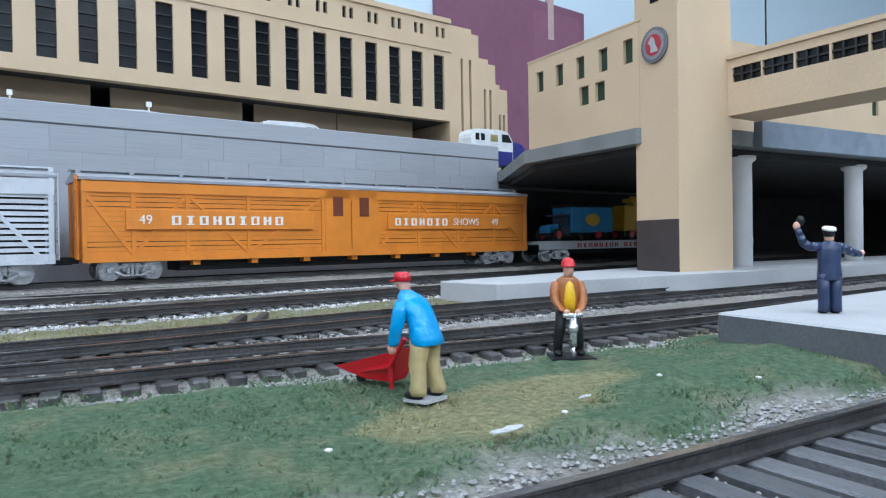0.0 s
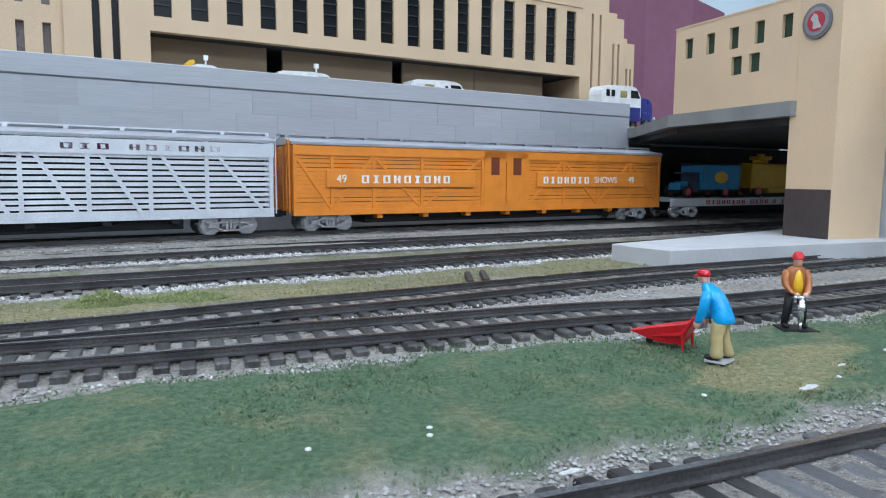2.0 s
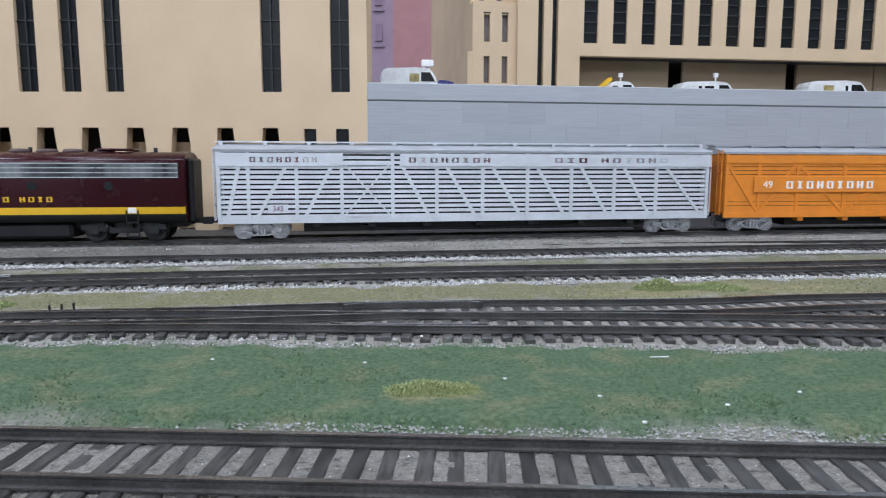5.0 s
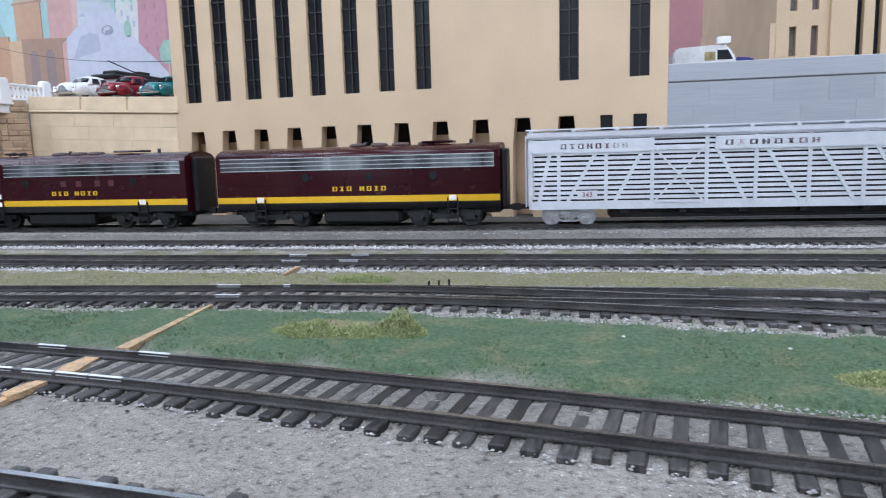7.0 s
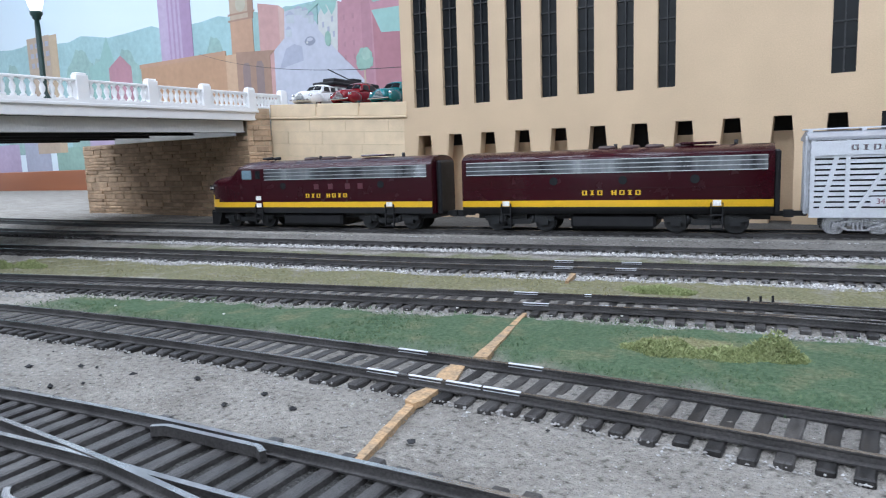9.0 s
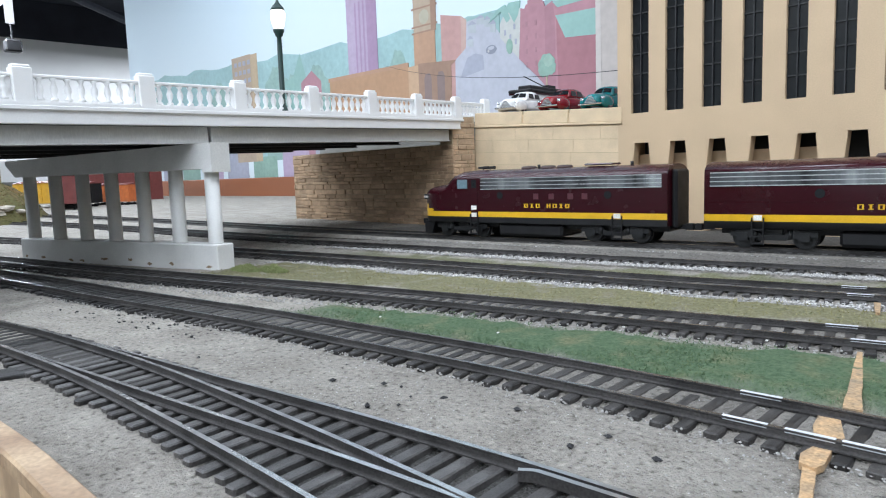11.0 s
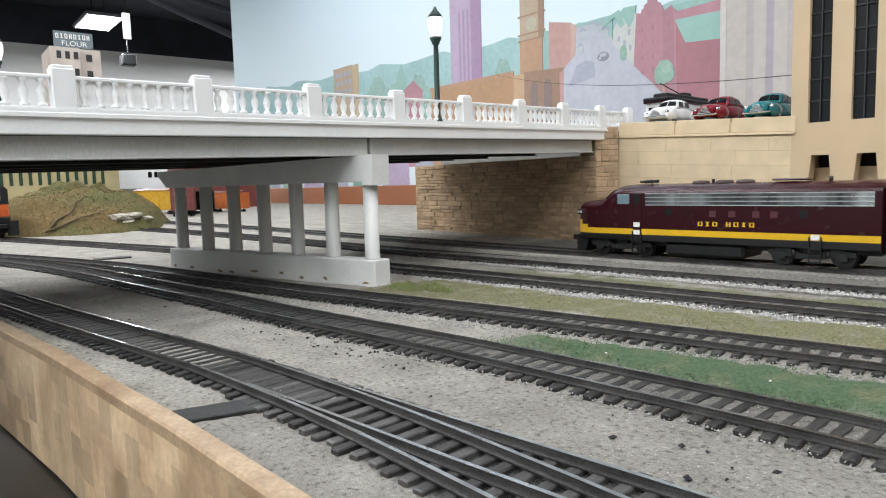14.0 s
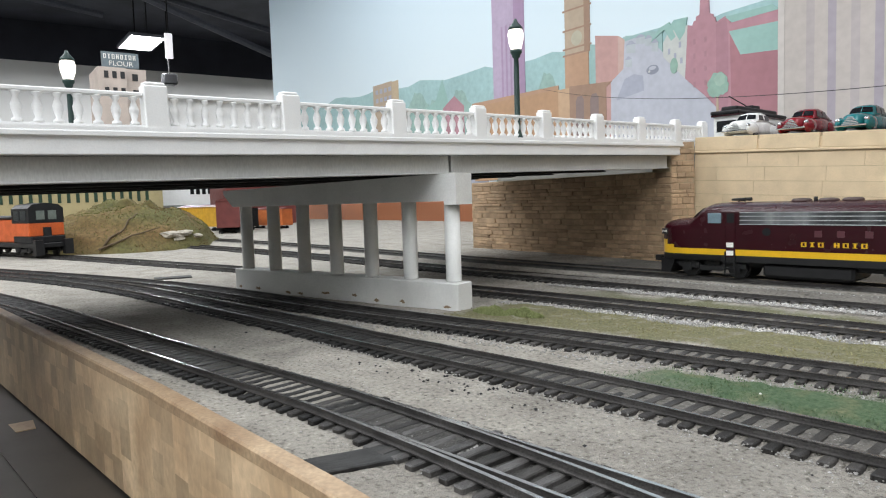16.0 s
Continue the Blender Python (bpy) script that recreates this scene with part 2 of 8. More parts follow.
def tube(bm, pts, radii, n=7):
    """One skin round a bent line of points."""
    rings = []
    for i, (p, r) in enumerate(zip(pts, radii)):
        d = (pts[min(i + 1, len(pts) - 1)] - pts[max(i - 1, 0)]).normalized()
        a = d.cross(Vector((0.3, 0.2, 1.0))).normalized()
        b = d.cross(a)
        rings.append([bm.verts.new(p + r * (math.cos(6.2832 * k / n) * a + math.sin(6.2832 * k / n) * b)) for k in range(n)])
    for a, b in zip(rings, rings[1:]):
        for k in range(n):
            bm.faces.new((a[k], a[(k + 1) % n], b[(k + 1) % n], b[k])).smooth = True
    bm.faces.new(rings[0][::-1]), bm.faces.new(rings[-1])


def lathe(bm, prof, x=0.0, y=0.0, n=10, mi=0, squash=1.0):
    rings = [[bm.verts.new((x + r * math.cos(6.2832 * i / n), y + squash * r * math.sin(6.2832 * i / n), z)) for i in range(n)] for r, z in prof]
    for a, b in zip(rings, rings[1:]):
        for i in range(n):
            f = bm.faces.new((a[i], a[(i + 1) % n], b[(i + 1) % n], b[i]))
            f.material_index, f.smooth = mi, True
    bm.faces.new(rings[0][::-1]).material_index = mi
    bm.faces.new(rings[-1]).material_index = mi


def ball(bm, c, r, sx=1, sy=1, sz=1, mi=0, u=10, v=7):
    made = bmesh.ops.create_uvsphere(bm, u_segments=u, v_segments=v, radius=r, matrix=Matrix.Translation(c) @ Matrix.Diagonal((sx, sy, sz, 1)))
    for w in made["verts"]:
        for f in w.link_faces:
            f.material_index, f.smooth = mi, True


def facade(bm, x0, x1, y0, y1, z0, z1, holes, mi=0):
    """A wall from x0 to x1 and z0 to z1, y0 to y1 thick, with openings (xa, xb, za, zb) right through it."""
    xs = sorted({x0, x1, *(c for h in holes for c in h[:2] if x0 < c < x1)})
    zs = sorted({z0, z1, *(c for h in holes for c in h[2:] if z0 < c < z1)})
    full = {(i, k) for i in range(len(xs) - 1) for k in range(len(zs) - 1) if not any(h[0] < (xs[i] + xs[i + 1]) / 2 < h[1] and h[2] < (zs[k] + zs[k + 1]) / 2 < h[3] for h in holes)}
    made = {}

    def at(i, j, k):
        if (i, j, k) not in made:
            made[i, j, k] = bm.verts.new((xs[i], (y0, y1)[j], zs[k]))
        return made[i, j, k]

    for i, k in full:
        faces = [[(i, 0, k), (i + 1, 0, k), (i + 1, 0, k + 1), (i, 0, k + 1)], [(i, 1, k), (i, 1, k + 1), (i + 1, 1, k + 1), (i + 1, 1, k)]]
        for di, dk, (p, q) in ((-1, 0, ((i, k), (i, k + 1))), (1, 0, ((i + 1, k), (i + 1, k + 1))), (0, -1, ((i, k), (i + 1, k))), (0, 1, ((i, k + 1), (i + 1, k + 1)))):
            if (i + di, k + dk) not in full:
                faces.append([(p[0], 0, p[1]), (q[0], 0, q[1]), (q[0], 1, q[1]), (p[0], 1, p[1])])
        for f in faces:
            bm.faces.new([at(*c) for c in f]).material_index = mi


def smooth_line(pts, step=0.1):
    """Points every step along a smooth curve through pts."""
    p = np.array(pts, float)
    p = np.vstack([2 * p[0] - p[1], p, 2 * p[-1] - p[-2]])
    out = []
    for i in range(1, len(p) - 2):
        a, b, c, d = p[i - 1 : i + 3]
        for t in np.linspace(0, 1, 24, endpoint=False):
            out.append(0.5 * (2 * b + (c - a) * t + (2 * a - 5 * b + 4 * c - d) * t * t + (3 * b - a - 3 * c + d) * t**3))
    out = np.array(out + [p[-2]])
    s = np.r_[0, np.cumsum(np.hypot(*np.diff(out[:, :2], axis=0).T))]
    at = np.arange(0, s[-1], step)
    return np.stack([np.interp(at, s, out[:, k]) for k in range(2)], 1)


def ways(line):
    d = np.gradient(line, axis=0)
    return d / np.linalg.norm(d, axis=1)[:, None]


def sweep(bm, line, section, mis=None):
    """A closed section of (side, up) pairs drawn along a line on the ground."""
    d = ways(line)
    rings = [[bm.verts.new((x - s * dy, y + s * dx, u)) for s, u in section] for (x, y), (dx, dy) in zip(line, d)]
    n = len(section)
    for a, b in zip(rings, rings[1:]):
        for i in range(n):
            f = bm.faces.new((a[i], a[(i + 1) % n], b[(i + 1) % n], b[i]))
            f.material_index = mis[i] if mis else 0
    bm.faces.new(rings[0][::-1])
    bm.faces.new(rings[-1])


def lettering(text, height, mat, parent, m, name="lettering", squeeze=1.0):
    cu = bpy.data.curves.new(name, "FONT")
    cu.body, cu.size, cu.extrude, cu.align_x, cu.align_y = text, height * U * 1.4, 0.0003, "CENTER", "CENTER"
    tmp = bpy.data.objects.new(name, cu)
    scene.collection.objects.link(tmp)
    me = bpy.data.meshes.new_from_object(tmp)
    bpy.data.objects.remove(tmp)
    me.materials.append(mat)
    ob = new(name, me)
    ob.parent = parent
    ob.matrix_local = m @ Matrix.Diagonal((squeeze, 1, 1, 1))
    return ob


def word_bars(words, height, gap, depth, mat, parent, m, name="lettering_bar"):
    """Plain strokes and blocks in the rhythm of a word, for writing that is not to be read."""
    x, w, kinds = 0.0, gap * 0.66, {}
    for k, last in enumerate([i == n - 1 for n in words for i in range(n)]):
        kind = (0, 1, 0, 2)[k % 4]
        if kind not in kinds:
            if kind == 0:
                bm = boxes((w * 0.3, w * 0.7, -depth, 0, 0, height * 0.16), (w * 0.3, w * 0.7, -depth, 0, height * 0.84, height), (0, w * 0.3, -depth, 0, 0, height), (w * 0.7, w, -depth, 0, 0, height))
            elif kind == 1:
                bm = boxes((w * 0.3, w * 0.7, -depth, 0, height * 0.14, height * 0.86), (w * 0.1, w * 0.9, -depth, 0, 0, height * 0.14), (w * 0.1, w * 0.9, -depth, 0, height * 0.86, height))
            else:
                bm = boxes((w * 0.02, w * 0.36, -depth, 0, 0, height), (w * 0.64, w * 0.98, -depth, 0, 0, height), (w * 0.36, w * 0.64, -depth, 0, height * 0.42, height * 0.58))
            kinds[kind] = mesh_of(name, bm, mat)
        piece(name, kinds[kind], parent, m @ place(x, 0, 0))
        x += gap * (1.8 if last else 1.0)


# ---- track lines (plan) ----
LINE_A = smooth_line([(-34, 4.6), (-28, 5.6), (-22, 6.1), (-17, 6.3), (-13, 6.5), (-10, 6.8), (-7, 7.2), (-5, 7.5), (-3, 7.85), (-1, 8.22), (1, 8.57), (3, 8.9), (6, 9.3), (10, 9.75), (16, 10.3)], 0.11)
LINE_B = smooth_line([(-34, 2.9), (-28, 4.3), (-22, 5.1), (-15, 5.6), (-11.4, 5.97), (-9.8, 6.17), (-8.2, 6.38), (-6, 6.7), (-3, 7.18), (-1.8, 7.38), (0.3, 7.73), (2.3, 8.0), (5.3, 8.4), (10, 8.95), (16, 9.5)], 0.11)
LINE_C = smooth_line([(-34, -1.6), (-28, 0.55), (-24, 1.75), (-20, 2.9), (-17, 3.65), (-14, 4.27), (-10.5, 4.8), (-9.5, 4.94), (-7.6, 5.2), (-5.5, 5.58), (-2.3, 6.1), (0, 6.36), (1.6, 6.58), (5, 7.15), (10, 7.75), (16, 8.3)], 0.11)
LINE_D = smooth_line([(-30, -3.6), (-24, -0.9), (-17.7, 1.45), (-13.2, 2.42), (-10, 3.17), (-7.7, 3.67), (-6.1, 4.0), (-4.8, 4.26), (-3.7, 4.41), (-2.4, 4.62), (-0.7, 4.73), (0.2, 4.89), (1, 4.98), (2, 5.14), (3, 5.27), (6, 5.45), (16, 6.2)], 0.11)
LINE_E = smooth_line([(-5.6, 4.1), (-4.6, 4.24), (-3.6, 4.29), (-2.2, 4.27), (-1.3, 4.28), (-0.4, 4.26), (0.5, 4.23), (1.6, 4.2), (2.7, 4.1), (5.4, 4.24), (10, 4.6), (16, 5.2)], 0.11)
LINE_N = smooth_line([(-30, -3.75), (-24, -1.3), (-18.5, 0.72), (-13.4, 1.6), (-11.5, 1.84), (-9.4, 2.16), (-8.2, 2.3), (-6.8, 2.43), (-5.3, 2.49), (-4, 2.48), (-2.7, 2.44), (0, 2.35), (2.5, 2.36), (6, 2.5), (16, 3.2)], 0.11)
LINE_F = smooth_line([(-30, -4.6), (-24, -2.3), (-17.2, -0.52), (-12.5, 0.35), (-10.2, 0.78), (-9.1, 0.945), (-8.0, 1.09), (-7.1, 1.21), (-6.4, 1.285), (-5.9, 1.32), (-4.8, 1.39), (-3, 1.44), (0, 1.38), (6, 1.3), (16, 1.3)], 0.11)
LINE_G = smooth_line([(-10.2, 0.78), (-9.5, 0.865), (-8.9, 0.925), (-8.2, 0.965), (-7.2, 0.985), (-6.4, 0.975), (-5.9, 0.95), (-5, 0.88), (-4, 0.8), (0, 0.66), (16, 0.7)], 0.11)


def y_of(line, x):
    return np.interp(x, line[:, 0], line[:, 1])


def edge_y(x):
    """The front edge of the layout."""
    return np.interp(x, [-60, -30, -16, -11, -9, -7.7, -5, 16], [-11, -3.6, -0.62, 0.04, 0.24, 0.33, 0.36, 0.36])


def soft_noise(x, y, scale, seed=0.0):
    return np.array([noise.noise((a * scale + seed, b * scale - seed, seed)) for a, b in zip(x.ravel(), y.ravel())]).reshape(x.shape)


def step_up(v, a, b):
    t = np.clip((v - a) / (b - a), 0, 1)
    return t * t * (3 - 2 * t)


def mound(x, y):
    """The turf rises against the end of the near platform."""
    return 0.042 * np.exp(-(((x - 3.1) / 0.5) ** 2) - ((y - 3.1) / 0.34) ** 2)


def green_mask(x, y, wob):
    lo, hi = y_of(LINE_N, x) + 0.26 + 0.10 * step_up(x, -2.5, 0.0), np.minimum(y_of(LINE_D, x), np.where(x > -5.4, y_of(LINE_E, x), 99)) - 0.37
    w = wob * 0.14
    return step_up(y - lo + w, -0.06, 0.16) * step_up(hi - y + w, -0.06, 0.16) * step_up(x + 9.55 + w * 2, 0.0, 0.5)


def yellow_mask(x, y, wob):
    lo, hi = y_of(LINE_D, x) + 0.36, y_of(LINE_C, x) - 0.42
    w = wob * 0.16
    return step_up(y - lo + w, 0.0, 0.10) * step_up(hi - y + w, 0.0, 0.10) * step_up(x + 12.4, 0.0, 0.3) * step_up(3.9 - x, 0.0, 0.6)


def far_mask(x, y, wob):
    w = wob * 0.2
    one = step_up(y - y_of(LINE_C, x) - 0.36 + w, 0.0, 0.1) * step_up(y_of(LINE_B, x) - 0.48 - y + w, 0.0, 0.1)
    two = step_up(y - y_of(LINE_B, x) - 0.5, 0.0, 0.2) * step_up(y_of(LINE_A, x) - 0.55 - y, 0.0, 0.2)
    return np.maximum(one, two * 0.5) * step_up(x + 13.0, 0.0, 1.5)


def dark_ground_mask(x, y):
    """Dark, oily ground under the tracks; train bed and ground behind it darkened too."""
    out = np.zeros(x.shape)
    for ln, reach, much in ((LINE_C, 0.2, 0.26), (LINE_D, 0.2 + 0.12 * step_up(-x, 9.5, 11.5), 0.3 + 0.55 * step_up(-x, 8.5, 11.0)), (LINE_E, 0.2, 0.3), (LINE_N, 0.2 + 0.1 * step_up(-x, 9.5, 11.5), 0.36 + 0.2 * step_up(-x, 8.5, 10.5) + 0.2 * step_up(-x, 7.0, 8.0) + 0.5 * step_up(x, 1.6, 2.2) + 0.2 * step_up(-x, 9.0, 12.0)), (LINE_F, 0.21 + 0.1 * step_up(-x, 9.8, 10.6) + 0.06 * step_up(x, -8.8, -8.2), 0.9 - 0.7 * step_up(-x, 8.0, 8.6) + 0.7 * step_up(-x, 10.6, 11.6)), (LINE_B, 0.26, 0.5), (LINE_A, 0.34, 0.85), (LINE_G, 0.27, 0.9)):
        ok = (x > ln[0, 0]) & (x < ln[-1, 0])
        fade = 1 - 0.85 * step_up(x, -5.0, -1.0) if ln is not LINE_N and ln is not LINE_F and ln is not LINE_G else 1.0
        out = np.maximum(out, np.where(ok, much * fade * step_up(reach - np.abs(y - y_of(ln, x)), 0.0, 0.06), 0.0))
    # ground behind the main line is darker up to the buildings
    out = np.maximum(out, 0.8 * step_up(y - y_of(LINE_A, x), 0.2, 0.3) * step_up(x, -14.5, -13.5) * (y < 12))
    spill = np.hypot((x + 14.2) / 2.7, (y - 1.25) / 0.95) + 0.5 * soft_noise(x, y, 2.4, 6.0)
    return np.maximum(out, 0.26 * step_up(1.0 - spill, 0.0, 0.5))


def bed_mask(x, y, reach, soft=0.1, filled=False):
    """The level bed of the tracks."""
    out = np.zeros(x.shape)
    for ln in (LINE_A, LINE_B, LINE_C, LINE_D, LINE_E, LINE_N, LINE_F, LINE_G):
        ok = (x > ln[0, 0]) & (x < ln[-1, 0])
        if filled:
            ok &= (x < 1.7) if ln is LINE_N else (x < -9.1) if ln is LINE_F or ln is LINE_G else True
        out = np.maximum(out, np.where(ok, step_up(reach - np.abs(y - y_of(ln, x)), 0.0, soft), 0.0))
    return out


def ground_material():
    m = bpy.data.materials.new("layout_ground")
    m.use_nodes = True
    t = m.node_tree
    n, l = t.nodes, t.links
    b = n["Principled BSDF"]
    co = n.new("ShaderNodeTexCoord")

    def tex(kind, scale, detail=4.0):
        x = n.new(kind)
        x.inputs["Scale"].default_value = scale
        if "Detail" in x.inputs:
            x.inputs["Detail"].default_value = detail
        l.new(co.outputs["Object"], x.inputs["Vector"])
        return x

    def ramp(src, *stops):
        r = n.new("ShaderNodeValToRGB")
        e = r.color_ramp.elements
        while len(e) < len(stops):
            e.new(0.5)
        for k, (p, c) in zip(e, stops):
            k.position, k.color = p, (*c, 1)
        l.new(src, r.inputs[0])
        return r.outputs[0]

    def blend(f, a, c):
        x = n.new("ShaderNodeMix")
        x.data_type = "RGBA"
        l.new(f, x.inputs[0]), l.new(a, x.inputs[6]), l.new(c, x.inputs[7])
        return x.outputs[2]

    def mask(name):
        a = n.new("ShaderNodeAttribute")
        a.attribute_name = name
        return a.outputs["Fac"]

    grit = tex("ShaderNodeTexVoronoi", 760)
    fine = tex("ShaderNodeTexNoise", 1100, 2)
    cloud = tex("ShaderNodeTexNoise", 26, 5)
    turf = tex("ShaderNodeTexNoise", 440, 7)
    mid = tex("ShaderNodeTexNoise", 48, 6)
    speck = tex("ShaderNodeTexNoise", 330, 7)
    gravel = ramp(grit.outputs["Color"], (0.0, (0.137, 0.13, 0.119)), (0.5, (0.26, 0.246, 0.224)), (1.0, (0.425, 0.405, 0.37)))
    pale = ramp(cloud.outputs[0], (0.3, (0.18, 0.170, 0.152)), (0.45, (0.285, 0.272, 0.248)), (0.7, (0.42, 0.403, 0.37)))
    half = n.new("ShaderNodeMix")
    half.data_type = "RGBA"
    half.inputs[0].default_value = 0.55
    l.new(gravel, half.inputs[6]), l.new(pale, half.inputs[7])
    blot = n.new("ShaderNodeMix")
    blot.data_type, blot.blend_type = "RGBA", "MULTIPLY"
    blot.inputs[0].default_value = 1.0
    l.new(half.outputs[2], blot.inputs[6])
    l.new(ramp(speck.outputs[0], (0.30, (0.40, 0.39, 0.37)), (0.43, (0.93, 0.92, 0.90)), (0.62, (1.08, 1.06, 1.03)), (0.74, (1.5, 1.48, 1.43))), blot.inputs[7])
    green = ramp(turf.outputs[0], (0.30, (0.060, 0.100, 0.054)), (0.5, (0.086, 0.138, 0.076)), (0.70, (0.130, 0.178, 0.102)))
    olive = ramp(turf.outputs[0], (0.25, (0.12, 0.12, 0.062)), (0.5, (0.20, 0.19, 0.105)), (0.75, (0.29, 0.27, 0.165)))
    patchy = ramp(mid.outputs[0], (0.50, (0, 0, 0)), (0.70, (0.6, 0.6, 0.6)))
    green = blend(patchy, green, olive)
    straw = ramp(turf.outputs[0], (0.25, (0.15, 0.14, 0.068)), (0.5, (0.25, 0.225, 0.115)), (0.75, (0.36, 0.33, 0.185)))
    dull = ramp(turf.outputs[0], (0.25, (0.10, 0.105, 0.055)), (0.55, (0.19, 0.19, 0.115)), (0.8, (0.30, 0.30, 0.22)))
    oil_dark = ramp(fine.outputs[0], (0.3, (0.02, 0.02, 0.0195)), (0.55, (0.055, 0.054, 0.052)), (0.8, (0.15, 0.15, 0.146)))
    # gravel is multiplied darker in the east, paler towards the west
    worn = n.new("ShaderNodeMix")
    worn.data_type, worn.blend_type = "RGBA", "MULTIPLY"
    worn.inputs[0].default_value = 1.0
    l.new(blot.outputs[2], worn.inputs[6]), l.new(ramp(mask("pale_west"), (0.0, (0.84, 0.83, 0.82)), (1.0, (1.16, 1.15, 1.13))), worn.inputs[7])
    c = blend(mask("oil_dark"), worn.outputs[2], oil_dark)
    c = blend(mask("far"), c, dull)
    bare = n.new("ShaderNodeMath")
    bare.operation = "MULTIPLY"
    l.new(mask("yellow"), bare.inputs[0]), l.new(ramp(mid.outputs[0], (0.30, (0.5, 0.5, 0.5)), (0.46, (1, 1, 1))), bare.inputs[1])
    c = blend(bare.outputs[0], c, blend(patchy, olive, dull))
    c = blend(mask("green"), c, green)
    c = blend(mask("dry"), c, straw)
    l.new(c, b.inputs["Base Color"])
    b.inputs["Roughness"].default_value = 0.95
    b.inputs["Specular IOR Level"].default_value = 0.2
    bp = n.new("ShaderNodeBump")
    bp.inputs["Strength"].default_value, bp.inputs["Distance"].default_value = 0.8, 0.0015
    mx = n.new("ShaderNodeMath")
    mx.operation = "ADD"
    l.new(turf.outputs[0], mx.inputs[0]), l.new(grit.outputs["Distance"], mx.inputs[1])
    l.new(mx.outputs[0], bp.inputs["Height"])
    l.new(bp.outputs[0], b.inputs["Normal"])
    return m


def dry_mask(x, y, wob):
    spots = ((1.72, 3.06, 0.42, 0.20), (2.05, 3.25, 0.5, 0.16), (-2.25, 3.1, 0.24, 0.15), (-4.75, 3.45, 0.4, 0.17), (3.4, 3.75, 0.5, 0.12), (-0.75, 5.3, 0.5, 0.2), (0.4, 5.55, 0.7, 0.2))
    out = np.zeros(x.shape)
    for cx, cy, rx, ry in spots:
        r = np.hypot((x - cx) / rx, (y - cy) / ry) + wob * 0.5
        out = np.maximum(out, 0.8 * step_up(1.0 - r, 0.0, 0.5))
    return out


def build_ground():
    xs = np.r_[np.linspace(-60, -21, 50), np.linspace(-20.9, -10, 150), np.linspace(-9.95, 4.5, 330), np.linspace(4.6, 16, 40)]
    vs = np.r_[np.linspace(0, 5.2, 210), np.linspace(5.26, 9.5, 60), np.linspace(9.9, 31, 14)]
    gx, gv = np.meshgrid(xs, vs, indexing="ij")
    gy = np.minimum(edge_y(gx) + gv, 20.0 - 0.01 * (31 - gv))
    wob = soft_noise(gx, gy, 2.2, 3.0) + 0.7 * soft_noise(gx, gy, 7.0, 9.0)
    bumps = soft_noise(gx, gy, 1.3, 5.0)
    grit = soft_noise(gx, gy, 14.0, 1.0)
    green, yellow, far = green_mask(gx, gy, wob), yellow_mask(gx, gy, wob), far_mask(gx, gy, wob)
    bank = step_up(gy - y_of(LINE_A, gx) + 0.75, 0.0, 0.4) * (gy < 12)
    gz = -0.005 + 0.012 * bumps + 0.008 * grit + 0.03 * green * (1 + wob * 0.35) + 0.02 * yellow + 0.085 * bank + 0.03 * step_up(gy - y_of(LINE_B, gx) + 0.7, 0, 0.4)
    gz += mound(gx, gy)
    oil_dark = dark_ground_mask(gx, gy)
    bed, inner = bed_mask(gx, gy, 0.46), bed_mask(gx, gy, 0.21, 0.05, True)
    gz = gz * (1 - bed) + bed * (-0.006 + 0.021 * inner + 0.1 * bank + 0.02 * step_up(gy - y_of(LINE_B, gx) + 0.7, 0, 0.4) + 0.006 * grit)
    nx, ny = gx.shape
    co = np.stack([gx, gy, gz], -1).reshape(-1, 3) * U
    i = np.arange(nx * ny).reshape(nx, ny)
    faces = np.stack([i[:-1, :-1], i[1:, :-1], i[1:, 1:], i[:-1, 1:]], -1).reshape(-1, 4)
    me = bpy.data.meshes.new("ground")
    me.from_pydata(co.tolist(), [], faces.tolist())
    for name, v in (("pale_west", step_up(-gx + 0.6 * wob, 8.0, 11.5)), ("green", green), ("yellow", yellow), ("far", far), ("oil_dark", oil_dark), ("dry", dry_mask(gx, gy, wob) * np.maximum(green, yellow))):
        me.attributes.new(name, "FLOAT", "POINT").data.foreach_set("value", v.ravel().astype(np.float32))
    me.polygons.foreach_set("use_smooth", [True] * len(me.polygons))
    me.materials.append(ground_material())
    return tagged(new("ground", me), "model railway ground of grey gravel and green scenic turf", "ground", "", "structure")


build_ground()


# ---- tracks ----
TIE_MESH = mesh_of("tie", rounded((-0.029, 0.029, -0.276, 0.276, -0.04, 0.02), r=0.006), TIE)
TIE_MID_MESH = mesh_of("tie", rounded((-0.029, 0.029, -0.276, 0.276, -0.04, 0.020), r=0.006), TIEMID)
TIE_GREY_MESH = mesh_of("tie", rounded((-0.031, 0.031, -0.276, 0.276, -0.04, 0.02), r=0.006), TIEGREY)
TIE_DARK_MESH = mesh_of("tie", rounded((-0.029, 0.029, -0.276, 0.276, -0.04, 0.02), r=0.006), TIEDARK)
RAIL = [(-0.026, 0.02), (0.026, 0.02), (0.026, 0.027), (0.008, 0.032), (0.007, 0.05), (0.011, 0.053), (0.011, 0.06), (-0.011, 0.06), (-0.011, 0.053), (-0.007, 0.05), (-0.008, 0.032), (-0.026, 0.027)]
RAIL_MATS = [0, 0, 0, 0, 0, 0, 1, 0, 0, 0, 0, 0]


